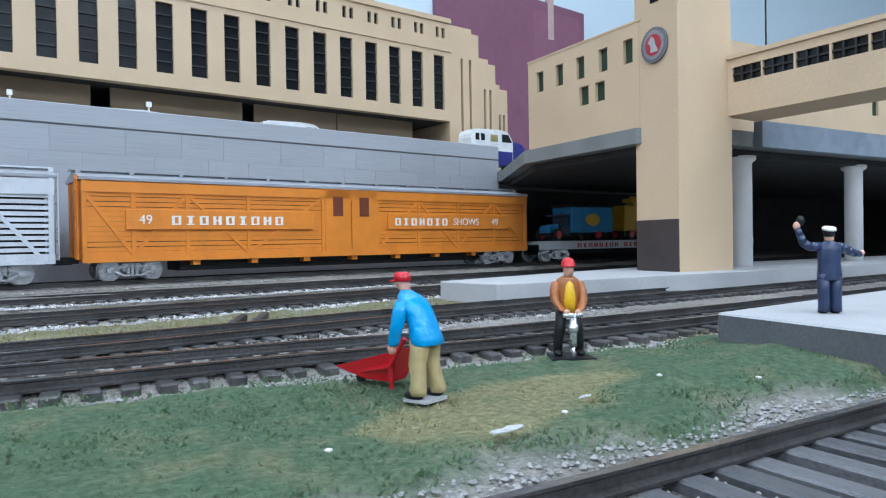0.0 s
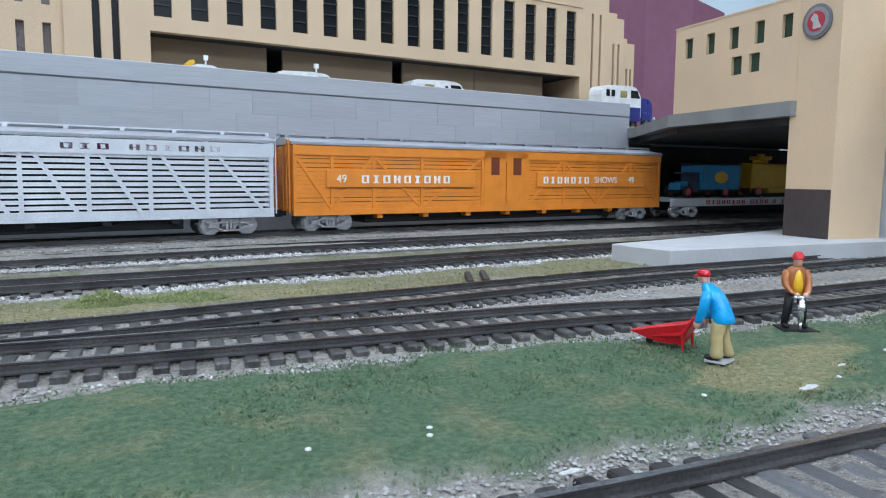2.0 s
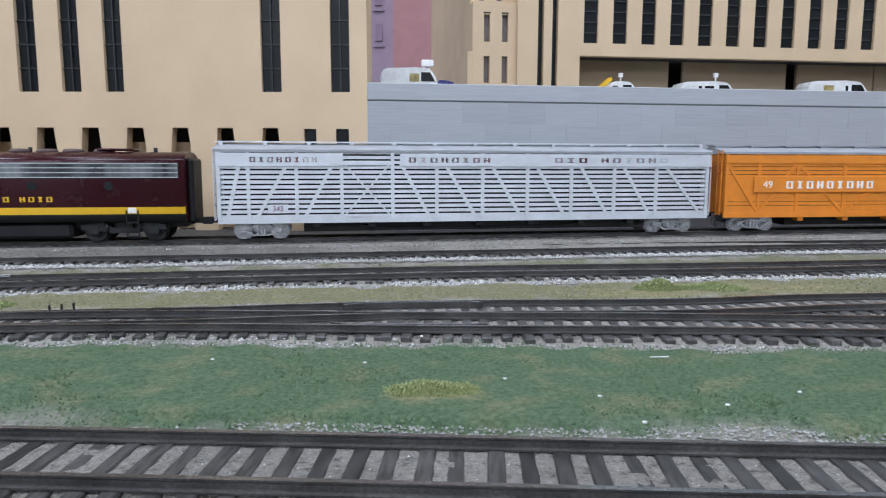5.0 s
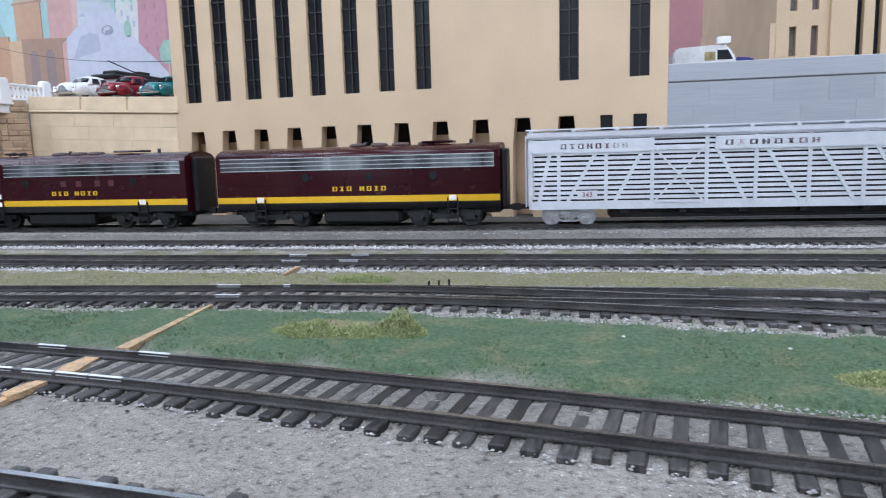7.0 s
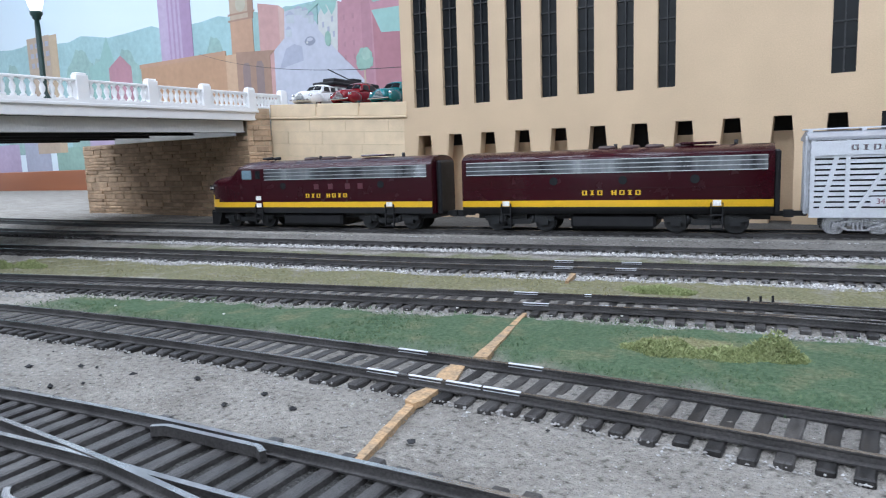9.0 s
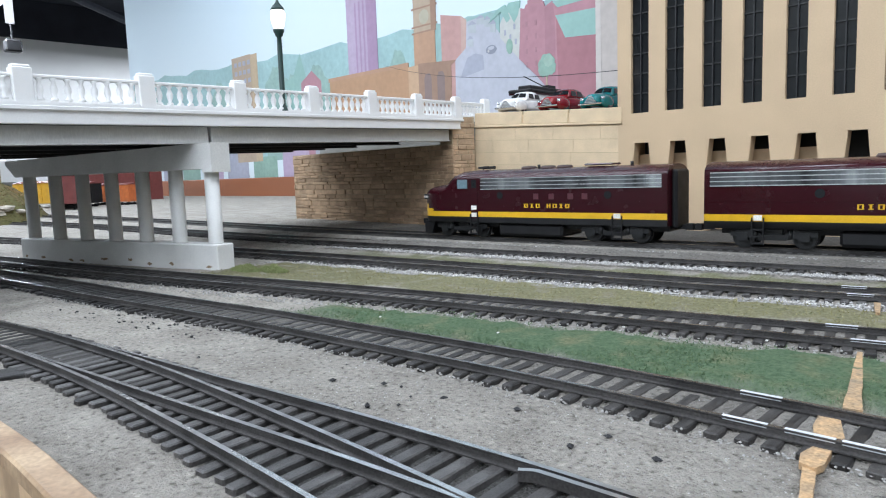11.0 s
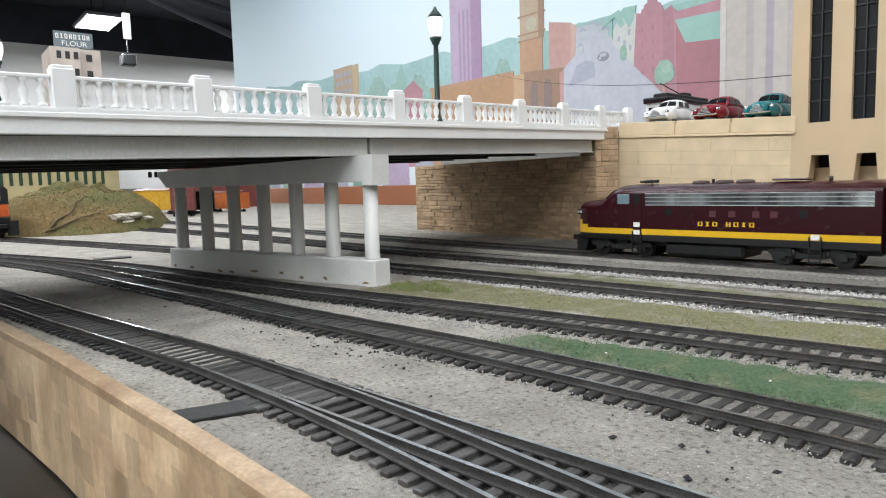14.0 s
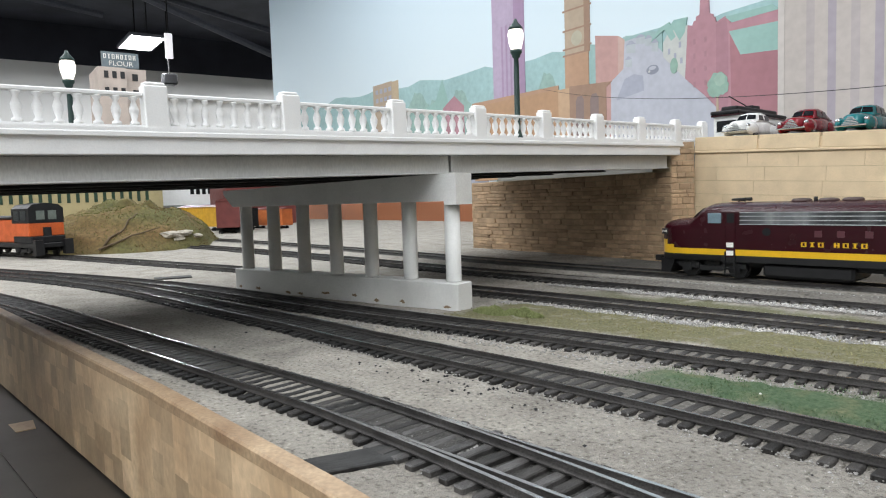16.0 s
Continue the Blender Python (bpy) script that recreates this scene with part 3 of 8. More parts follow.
def track(line, label, z=0.0, tie_from=-99.0, tie_to=99.0, long_ties=None, bright=RAILTOP, bright_from=-99.0, dark_to=-99.0, grey_from=99.0, dusty_from=-4.0):
    top = thing("railway_track", place(0, 0, z), label, "railway track", "railway tracks", "structure")
    for side in (-0.168, 0.168):
        bm = bmesh.new()
        d = ways(line)
        sweep(bm, line + side * np.stack([-d[:, 1], d[:, 0]], 1), RAIL, RAIL_MATS)
        for f in bm.faces:
            if f.material_index == 1 and f.calc_center_median().x < bright_from:
                f.material_index = 2
        part("rail", bm, (RAILSIDE, bright, RAILTOP), top)
    for k, ((x, y), (dx, dy)) in enumerate(zip(line, ways(line))):
        if not tie_from <= x <= tie_to:
            continue
        stretch, off = 1.0, 0.0
        if long_ties and long_ties[0] < x < long_ties[1]:
            other = y_of(long_ties[2], x)
            off = (other - y) / 2
            stretch = 1 + abs(other - y) / 0.62
        m = place(x + random.uniform(-0.008, 0.008), y + off + random.uniform(-0.012, 0.012), random.uniform(-0.004, 0.002), math.degrees(math.atan2(dy, dx)) + random.uniform(-1.5, 1.5))
        piece("tie", TIE_DARK_MESH if x < dark_to + random.uniform(-0.3, 0.3) else TIE_GREY_MESH if x > grey_from + random.uniform(-0.12, 0.12) else TIE_MID_MESH if x > dusty_from + random.uniform(-1.5, 1.5) else TIE_MESH, top, m @ Matrix.Diagonal((1, stretch * random.uniform(0.955, 1.045), 1, 1)))
    return top


def point_blades(x0, x1, guards, label, bright=RAILTOP):
    """The guard rails of a turnout, each at a distance from the middle of its line."""
    top = thing("turnout", place(0, 0, 0), label, "turnout", "", "structure")
    for side, ln in guards:
        d = ways(ln)
        run = (ln + side * np.stack([-d[:, 1], d[:, 0]], 1))[(ln[:, 0] > x0) & (ln[:, 0] < x1)]
        run = np.stack([np.interp(np.linspace(0, len(run) - 1, 40), np.arange(len(run)), run[:, i]) for i in (0, 1)], 1)
        bend = np.clip(np.abs(np.linspace(-1, 1, 40)) - 0.82, 0, 1)
        run[:, 1] -= math.copysign(0.16, side) * bend
        bm = bmesh.new()
        sweep(bm, run, [(-0.011, 0.022), (0.011, 0.022), (0.011, 0.062), (-0.011, 0.062)], [0, 0, 1, 0])
        part("guard_rail", bm, (RAILSIDE, bright), top)
    return top


track(LINE_A, "weathered main line track on a raised grey roadbed", 0.10, dusty_from=-10)
track(LINE_B, "weathered second track with pale ballast", 0.025, dusty_from=-14)
track(LINE_C, "weathered yard track between grass strips", dusty_from=-14)
track(LINE_D, "weathered track joined by a turnout", long_ties=(-5.5, -2.6, LINE_E), dark_to=-10.8)
track(LINE_E, "diverging weathered track beside green turf", 0.004, tie_from=-2.6)
track(LINE_N, "dark weathered track along the green turf", long_ties=(-30, -18.2, LINE_D), dark_to=-10.8, grey_from=0.85, dusty_from=99.0)
track(LINE_F, "dark near track with polished rail heads", long_ties=(-9.6, -5.9, LINE_G), bright=BRIGHTRAIL, bright_from=-9.5, dark_to=-10.1, dusty_from=-9.3)
track(LINE_G, "diverging near track with polished rail heads", 0.004, tie_from=-5.9, bright=BRIGHTRAIL, dusty_from=-9.1)
point_blades(-2.9, -1.9, ((0.125, LINE_D), (-0.125, LINE_E)), "dark turnout rails among grey ties")
point_blades(-6.33, -5.70, ((0.125, LINE_F), (-0.125, LINE_G)), "polished turnout rails among dark ties", BRIGHTRAIL)


# ---- hall round the layout ----
def hall():
    x0, x1, y0, y1, zf = -98, 45, -42, 24, -10.5
    solid("floor", boxes((x0, x1, y0, y1, zf - 0.5, zf)), CARPET, "dark carpeted hall floor", "floor")
    solid("ceiling", boxes((x0, x1, y0, y1, CEILING, CEILING + 0.5)), HALLDARK, "black painted hall ceiling", "ceiling")
    solid("wall_west", boxes((x0 - 1, x0, y0, y1 + 30, zf, 18.4)), WESTWALL, "off-white hall wall", "wall")
    solid("wall_west_upper", boxes((x0 - 1, x0, y0, y1 + 30, 18.4, CEILING)), HALLDARK, "black upper hall wall", "wall")
    solid("wall_east", boxes((x1, x1 + 1, y0, y1, zf, CEILING)), HALLWALL, "off-white hall wall", "wall")
    solid("wall_south", boxes((x0, x1, y0 - 1, y0, zf, CEILING)), HALLWALL, "off-white hall wall", "wall")
    solid("wall_north", boxes((x0, x1, y1 + 26, y1 + 27, zf, CEILING)), HALLWALL, "off-white hall wall", "wall")
    solid("ceiling_north", boxes((x0, -59.5, y1, y1 + 27, CEILING, CEILING + 0.5)), HALLDARK, "black painted hall ceiling", "ceiling")
    # troffers also hang at the added, unseen lamp spots
    for lx, ly in LAMP_SPOTS + [(-80, 15.0), (-84, 36), (-84, -12), (-62, -8)]:
        lamp = thing("ceiling_light", place(lx, ly, CEILING - 1.1 if lx > -70 else 17.6), "bright fluorescent troffer under the black ceiling", "ceiling light", "ceiling lights")
        w, d = (5.5, 2.6) if lx > -70 else (3.3, 1.7)
        part("housing", boxes((-w, w, -d, d, 0.05, 0.9 if lx > -70 else 0.3)), HALLWALL if lx > -70 else BRACE, lamp)
        for hx in (-0.8 * w, 0.8 * w):
            part("hanger_rod", boxes((hx - 0.06, hx + 0.06, -0.06, 0.06, 0.9 if lx > -70 else 0.3, CEILING - (CEILING - 1.1 if lx > -70 else 17.6))), BLACK, lamp)
        if lx < -50:
            part("diffuser", boxes((-w + 0.3, w - 0.3, -d + 0.2, d - 0.2, 0.0, 0.05)), TUBE, lamp, "glowing white diffuser")
    for k, (ya, za, yb, zb) in enumerate(((6, 22.5, 30, 14.5), (10, 22.8, 34, 18.5), (-6, 22.8, 12, 20.5))):
        bm = bmesh.new()
        rod(bm, (-72 - k * 5, ya, za), (-72 - k * 5, yb, zb), 0.35, n=6)
        solid("roof_beam", bm, BRACE, "dark steel roof brace below the ceiling", "beam")
    sign = thing("exit_sign", place(-70, 15.1, 15.4), "white hanging sign panel", "sign")
    part("panel", rounded((-0.1, 0.1, -0.32, 0.32, -1.1, 1.1), r=0.04), glowing("lit_sign_panel", (0.9, 0.93, 0.97), 0.55), sign)
    part("hanger", boxes((-0.05, 0.05, -0.05, 0.05, 1.3, CEILING - 15.4)), BLACK, sign)
    spot = thing("spotlight", place(-80, 17.5, 14.3), "small black spotlight hanging from the ceiling", "spotlight")
    part("head", rounded((-0.6, 0.6, -0.7, 0.7, -0.6, 0.5), r=0.12), BLACK, spot)
    part("hanger", boxes((-0.06, 0.06, -0.06, 0.06, 0.5, CEILING - 14.3)), BLACK, spot)


hall()


# ---- painted backdrop ----
PAINTS = {}


def paint(name, colour, vary=0.05, haze=0.14):
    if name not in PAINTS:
        # each mural colour is mixed towards a pale haze grey
        mixed = tuple(0.84 * (c * (1 - haze) + h * haze) for c, h in zip(colour, (0.66, 0.70, 0.73)))
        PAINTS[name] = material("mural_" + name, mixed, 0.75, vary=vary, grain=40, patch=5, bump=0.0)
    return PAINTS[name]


def sky_paint():
    m = bpy.data.materials.new("mural_sky")
    m.use_nodes = True
    n, l = m.node_tree.nodes, m.node_tree.links
    b = n["Principled BSDF"]
    co, sep, r = n.new("ShaderNodeTexCoord"), n.new("ShaderNodeSeparateXYZ"), n.new("ShaderNodeValToRGB")
    no, ad = n.new("ShaderNodeTexNoise"), n.new("ShaderNodeMath")
    no.inputs["Scale"].default_value, no.inputs["Detail"].default_value = 1.3, 4.0
    ad.operation = "MULTIPLY_ADD"
    ad.inputs[1].default_value = 0.5
    l.new(co.outputs["Object"], sep.inputs[0]), l.new(co.outputs["Object"], no.inputs["Vector"])
    l.new(no.outputs[0], ad.inputs[0]), l.new(sep.outputs[2], ad.inputs[2])
    e = r.color_ramp.elements
    e[0].position, e[0].color = 0.75, (0.66, 0.76, 0.80, 1)
    e[1].position, e[1].color = 1.0, (0.56, 0.72, 0.83, 1)
    mr = n.new("ShaderNodeMapRange")
    mr.inputs[1].default_value, mr.inputs[2].default_value = 0.2, 2.4
    l.new(ad.outputs[0], mr.inputs[0]), l.new(mr.outputs[0], r.inputs[0])
    e[0].position, e[1].position = 0.25, 0.9
    l.new(r.outputs[0], b.inputs["Base Color"])
    b.inputs["Roughness"].default_value = 0.8
    return m


def mural():
    top = thing("backdrop", place(0, 20.0, 0), "painted backdrop wall of a hazy pastel city and sky", "backdrop", "", "structure")
    part("base_board", rounded((-58.6, -13.2, -0.5, -0.3, -0.1, 1.06), r=0.03), material("brown_base_board", (0.34, 0.12, 0.05), 0.6, vary=0.15, patch=5, stretch=(0.2, 1, 1)), top, "reddish brown wooden base board")
    part("sky_panel", boxes((-58.6, 44, 0, 0.6, -1, CEILING)), sky_paint(), top)
    depth = [0.0]

    def flat(name, pts, mat, lift=None):
        depth[0] += 0.0008
        d = depth[0] if lift is None else lift
        bm = bmesh.new()
        prism(bm, pts, -d, 0.02)
        part(name, bm, mat, top)

    def rect(name, x0, x1, z0, z1, mat):
        flat(name, [(x0, z0), (x1, z0), (x1, z1), (x0, z1)], mat)

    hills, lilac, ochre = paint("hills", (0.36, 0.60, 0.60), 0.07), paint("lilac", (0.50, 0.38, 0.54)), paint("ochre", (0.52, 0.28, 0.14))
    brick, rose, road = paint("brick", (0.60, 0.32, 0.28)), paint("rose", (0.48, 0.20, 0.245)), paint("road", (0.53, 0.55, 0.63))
    roof, tan, plum = paint("roof", (0.28, 0.52, 0.46)), paint("tan", (0.57, 0.42, 0.24)), paint("plum", (0.27, 0.11, 0.165), haze=0.0)
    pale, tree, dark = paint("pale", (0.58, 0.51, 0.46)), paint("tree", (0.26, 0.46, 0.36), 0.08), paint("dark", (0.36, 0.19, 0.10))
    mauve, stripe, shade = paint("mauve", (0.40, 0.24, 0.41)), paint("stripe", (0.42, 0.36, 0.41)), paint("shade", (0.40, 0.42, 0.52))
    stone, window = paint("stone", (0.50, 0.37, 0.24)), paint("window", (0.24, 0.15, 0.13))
    ridge = [(x, 7.0 + 0.028 * abs(min(x, -24) + 24) ** 1.12 + 0.12 * math.sin(x * 1.3) + 0.06 * math.sin(x * 3.1)) for x in np.linspace(-58, -14, 40)]
    flat("painted_hills", [(-58, 2.0), (-14, 2.0)] + ridge[::-1], hills)
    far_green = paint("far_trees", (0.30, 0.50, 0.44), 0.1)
    for x, w, h in ((-38, 1.4, 7.1), (-36.4, 1.0, 6.5), (-34.2, 1.2, 6.7), (-44.6, 1.2, 7.0), (-27.9, 0.9, 6.5)):
        flat("painted_trees", [(x - w, 2), (x + w, 2)] + [(x + w * (1 - 2 * k / 10), h - 1.3 * abs(k / 5 - 1) ** 1.5 + 0.12 * math.sin(k * 2.3)) for k in range(11)], far_green)
    flat("painted_gable", [(-37.2, 2), (-35.0, 2), (-35.0, 5.9), (-35.6, 7.4), (-36.3, 6.3), (-37.2, 6.1)], roof)
    flat("painted_gable", [(-35.6, 2), (-33.8, 2), (-33.8, 5.8), (-34.6, 6.4), (-35.6, 5.9)], rose)
    for k in range(9):
        rect("painted_low_house", -57 + k * 3.2, -54.4 + k * 3.2, 0.5, 2.6 + 0.4 * math.sin(k * 2.1), (lilac, shade, tree)[k % 3])
    rect("painted_block", -42.8, -40.6, 2, 8.1, stone)
    rect("painted_block_side", -40.6, -39.9, 2, 8.05, tan)
    for gx in range(4):
        for gz in range(3):
            rect("painted_window", -42.5 + gx * 0.5, -42.2 + gx * 0.5, 6.55 + gz * 0.5, 6.8 + gz * 0.5, shade)
    rect("painted_tower", -31.45, -29.95, 2, 16, lilac)
    rect("painted_tower_edge", -29.95, -29.25, 2, 16, mauve)
    for x in (-30.82, -30.52, -30.22):
        rect("painted_stripe", x, x + 0.12, 2, 9.0, mauve)
    rect("painted_clock_tower", -26.8, -25.5, 2, 6.9, ochre)
    rect("painted_belfry", -26.78, -25.45, 6.9, 11.5, stone)
    rect("painted_belfry_side", -25.72, -25.42, 6.9, 11.5, dark)
    for z in (6.9, 7.15, 7.9, 8.7):
        rect("painted_ledge", -26.9, -25.35, z, z + 0.07, dark)
    flat("painted_clock", [(-26.12 + 0.3 * math.cos(a), 7.54 + 0.3 * math.sin(a)) for a in np.linspace(0, 6.0, 20)], paint("clock", (0.50, 0.46, 0.33)))
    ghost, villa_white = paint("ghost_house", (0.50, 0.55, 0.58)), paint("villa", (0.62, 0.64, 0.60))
    flat("painted_hillside", [(-25.4, 2), (-22.0, 2), (-22.0, 6.9), (-22.5, 7.05), (-23.0, 7.0), (-23.6, 7.1), (-24.4, 6.9), (-25.4, 7.14)], paint("near_hills", (0.34, 0.56, 0.53), 0.08))
    flat("painted_brick_house", [(-25.13, 2), (-24.0, 2), (-24.0, 7.18), (-25.13, 7.42)], brick)
    flat("painted_brick_house_side", [(-24.0, 2), (-23.68, 2), (-23.68, 6.98), (-24.0, 7.18)], paint("pink", (0.62, 0.40, 0.34)))
    flat("painted_street", [(-24.4, 2.0), (-18.4, 2.0), (-19.47, 3.72), (-20.27, 4.61), (-21.12, 5.17), (-21.9, 6.1), (-22.4, 6.65), (-23.05, 6.95), (-23.68, 6.9), (-23.75, 5.9), (-24.36, 5.5)], road)
    flat("painted_street_shadow", [(-24.1, 4.75), (-22.8, 4.95), (-22.85, 5.5), (-23.25, 5.62), (-23.7, 5.5)], shade)
    for x, z, w, h in ((-23.6, 6.45, 0.42, 0.4), (-23.15, 6.7, 0.4, 0.3), (-22.75, 6.55, 0.3, 0.35), (-22.45, 6.3, 0.28, 0.4), (-23.65, 5.95, 0.3, 0.35)):
        flat("painted_house", [(x, z), (x + w, z - 0.06), (x + w, z + h * 0.7), (x + w * 0.5, z + h), (x, z + h * 0.75)], ghost)
        flat("painted_house_roof", [(x - 0.03, z + h * 0.72), (x + w + 0.03, z + h * 0.68), (x + w * 0.6, z + h * 1.05), (x + w * 0.4, z + h * 1.05)], shade)
    flat("painted_car", [(-22.42 + 0.27 * math.cos(a), 5.64 + 0.17 * math.sin(a)) for a in np.linspace(0, 5.9, 14)], paint("car", (0.25, 0.27, 0.34)))
    flat("painted_car_roof", [(-22.42 + 0.16 * math.cos(a), 5.70 + 0.07 * math.sin(a)) for a in np.linspace(0, 5.9, 12)], road)
    flat("painted_car_lamp", [(-22.56 + 0.05 * math.cos(a), 5.6 + 0.05 * math.sin(a)) for a in np.linspace(0, 5.5, 8)], villa_white)
    rect("painted_shop_side", -33.0, -27.2, 2, 5.62, paint("shop_side", (0.52, 0.27, 0.11)))
    rect("painted_shop_cornice", -33.1, -27.2, 5.62, 5.8, ochre)
    rect("painted_shop_corner", -27.2, -26.55, 2, 5.6, paint("shop_corner", (0.62, 0.38, 0.20)))
    flat("painted_shop_front", [(-26.55, 2), (-24.6, 2), (-24.6, 5.35), (-24.3, 5.52), (-26.55, 5.66)], dark)
    for x in (-26.2, -25.42):
        flat("painted_arch", [(x, 3.4), (x + 0.44, 3.4), (x + 0.44, 5.0), (x + 0.34, 5.18), (x + 0.1, 5.18), (x, 5.0)], window)
    flat("painted_villa", [(-21.95, 6.0), (-21.05, 5.1), (-20.95, 5.1), (-20.95, 6.9), (-21.6, 7.0), (-21.95, 6.5)], villa_white)
    flat("painted_villa_roof", [(-22.5, 6.62), (-22.1, 7.05), (-21.7, 7.17), (-21.42, 6.62), (-21.62, 6.5), (-21.9, 6.95)], roof)
    flat("painted_villa_roof", [(-21.85, 6.85), (-21.5, 7.2), (-20.97, 7.18), (-21.05, 6.7), (-21.26, 6.44), (-21.5, 6.85)], roof)
    for x, z in ((-21.75, 6.05), (-21.5, 5.85), (-21.25, 5.65), (-21.3, 6.2)):
        rect("painted_window", x, x + 0.1, z, z + 0.2, shade)
    flat("painted_villa_tree", [(-21.5 + 0.16 * math.cos(a), 5.62 + 0.28 * math.sin(a)) for a in np.linspace(0, 5.9, 12)], tree)
    flat("painted_church_spire", [(-20.62, 6.7), (-19.98, 6.7), (-19.98, 7.05), (-20.12, 7.12), (-20.15, 7.75), (-20.3, 8.5), (-20.45, 7.75), (-20.48, 7.15), (-20.62, 7.1)], rose)
    flat("painted_church", [(-21.05, 5.1), (-20.27, 4.4), (-19.3, 3.4), (-18.4, 2.0), (-17.7, 2.0), (-17.7, 6.67), (-19.34, 6.63), (-19.53, 6.88), (-19.86, 6.75), (-19.92, 6.95), (-20.1, 6.95), (-20.16, 6.8), (-20.42, 6.8), (-20.48, 6.98), (-20.7, 6.98), (-20.76, 6.84), (-20.94, 6.9)], rose)
    flat("painted_church_shade", [(-19.86, 6.7), (-19.5, 6.82), (-19.42, 6.3), (-19.42, 3.6), (-19.86, 4.1)], paint("rose_shade", (0.42, 0.165, 0.21)))
    flat("painted_church_upper_roof", [(-19.53, 6.85), (-17.95, 6.87), (-17.72, 6.68), (-19.3, 6.62)], roof)
    flat("painted_church_roof", [(-19.4, 6.36), (-17.72, 6.32), (-17.72, 5.45), (-18.99, 5.54)], roof)
    flat("painted_church_side", [(-19.36, 6.24), (-18.99, 5.54), (-17.72, 5.45), (-17.72, 2.0), (-18.4, 2.0), (-19.3, 3.4)], paint("deep_rose", (0.40, 0.125, 0.155)))
    for gx in range(2):
        for gz in range(4):
            rect("painted_window", -20.72 + gx * 0.42, -20.64 + gx * 0.42, 4.75 + gz * 0.48, 4.93 + gz * 0.48, paint("rose_window", (0.40, 0.17, 0.21)))
    flat("painted_trunk", [(-19.86, 3.6), (-19.76, 3.6), (-19.78, 4.4), (-19.84, 4.4)], stone)
    for cx, cz, r, mat in ((-19.8, 4.72, 0.36, tree), (-19.95, 4.55, 0.22, tree), (-19.62, 4.6, 0.22, tree), (-19.72, 4.86, 0.2, paint("tree_light", (0.34, 0.53, 0.42), 0.08))):
        flat("painted_tree", [(cx + r * math.cos(a) * (1 + 0.08 * math.sin(5 * a + cx)), cz + 1.1 * r * math.sin(a) * (1 + 0.07 * math.sin(7 * a))) for a in np.linspace(0, 6.2, 36)], mat)
    rect("painted_department_store", -17.75, -7.5, 1, 15, pale)
    for k in range(7):
        rect("painted_pier", -16.9 + k * 1.25, -16.66 + k * 1.25, 1, 14.6, paint("faint_stripe", (0.50, 0.43, 0.42)))
        rect("painted_pier_shade", -16.28 + k * 1.25, -16.05 + k * 1.25, 1, 14.6, stripe)
    rect("painted_store_edge", -17.75, -17.55, 1, 15, paint("store_edge", (0.66, 0.60, 0.55)))
    rect("painted_plum_block", -7.4, -3.8, 1, 14, paint("plum_block", (0.345, 0.248, 0.318), haze=0.0))
    rect("painted_rose_block", -3.8, -1.8, 1, 12.6, paint("terra", (0.44, 0.20, 0.20), haze=0.04))
    for gx in range(6):
        for gz in range(6):
            x, z = -6.84 + gx * 0.51, 4.30 + gz * 0.96
            rect("painted_window", x, x + 0.19, z, z + 0.46, paint("plum_window", (0.275, 0.19, 0.26), haze=0.0))
            rect("painted_window_sill", x - 0.06, x + 0.25, z - 0.16, z - 0.10, paint("plum_sill", (0.31, 0.22, 0.285), haze=0.0))
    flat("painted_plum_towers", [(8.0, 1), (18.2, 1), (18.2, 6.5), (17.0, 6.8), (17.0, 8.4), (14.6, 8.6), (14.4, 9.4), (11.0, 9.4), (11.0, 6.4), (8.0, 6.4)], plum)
    rect("painted_plum_shade", 14.8, 16.8, 1, 8.2, paint("plum_light", (0.30, 0.125, 0.185), haze=0.0))
    rect("painted_pilaster", 15.4, 15.65, 7.3, 8.7, paint("pink", (0.5, 0.2, 0.24)))


mural()


# ---- buildings ----
def window_copy(cache, key, w, h, rows, cols, depth=0.03, mat=None):
    """Frame bars and panes for an opening w wide and h high; made once for each size."""
    if key not in cache:
        bar = 0.016
        bm = boxes(*[(-w / 2 + i * w / cols - bar / 2, -w / 2 + i * w / cols + bar / 2, -depth, 0, 0, h) for i in range(1, cols)],
                   *[(-w / 2, w / 2, -depth * 0.8, 0, j * h / rows - bar / 2, j * h / rows + bar / 2) for j in range(1, rows)])
        cache[key] = (mesh_of("sash", bm, SASH), mesh_of("pane", boxes((-w / 2, w / 2, 0.0, 0.012, 0, h)), mat or GLASS))
    return cache[key]


WINDOWS = {}


def add_window(parent, x, y, z, w, h, rows=6, cols=2, mat=None):
    sash, pane = window_copy(WINDOWS, (round(w, 3), round(h, 3), rows, cols, mat.name if mat else ""), w, h, rows, cols, mat=mat)
    top = thing("window", place(x, y, z))
    top.parent = parent
    a, b = new("sash", sash), new("pane", pane)
    a.parent, b.parent = top, top
    return top


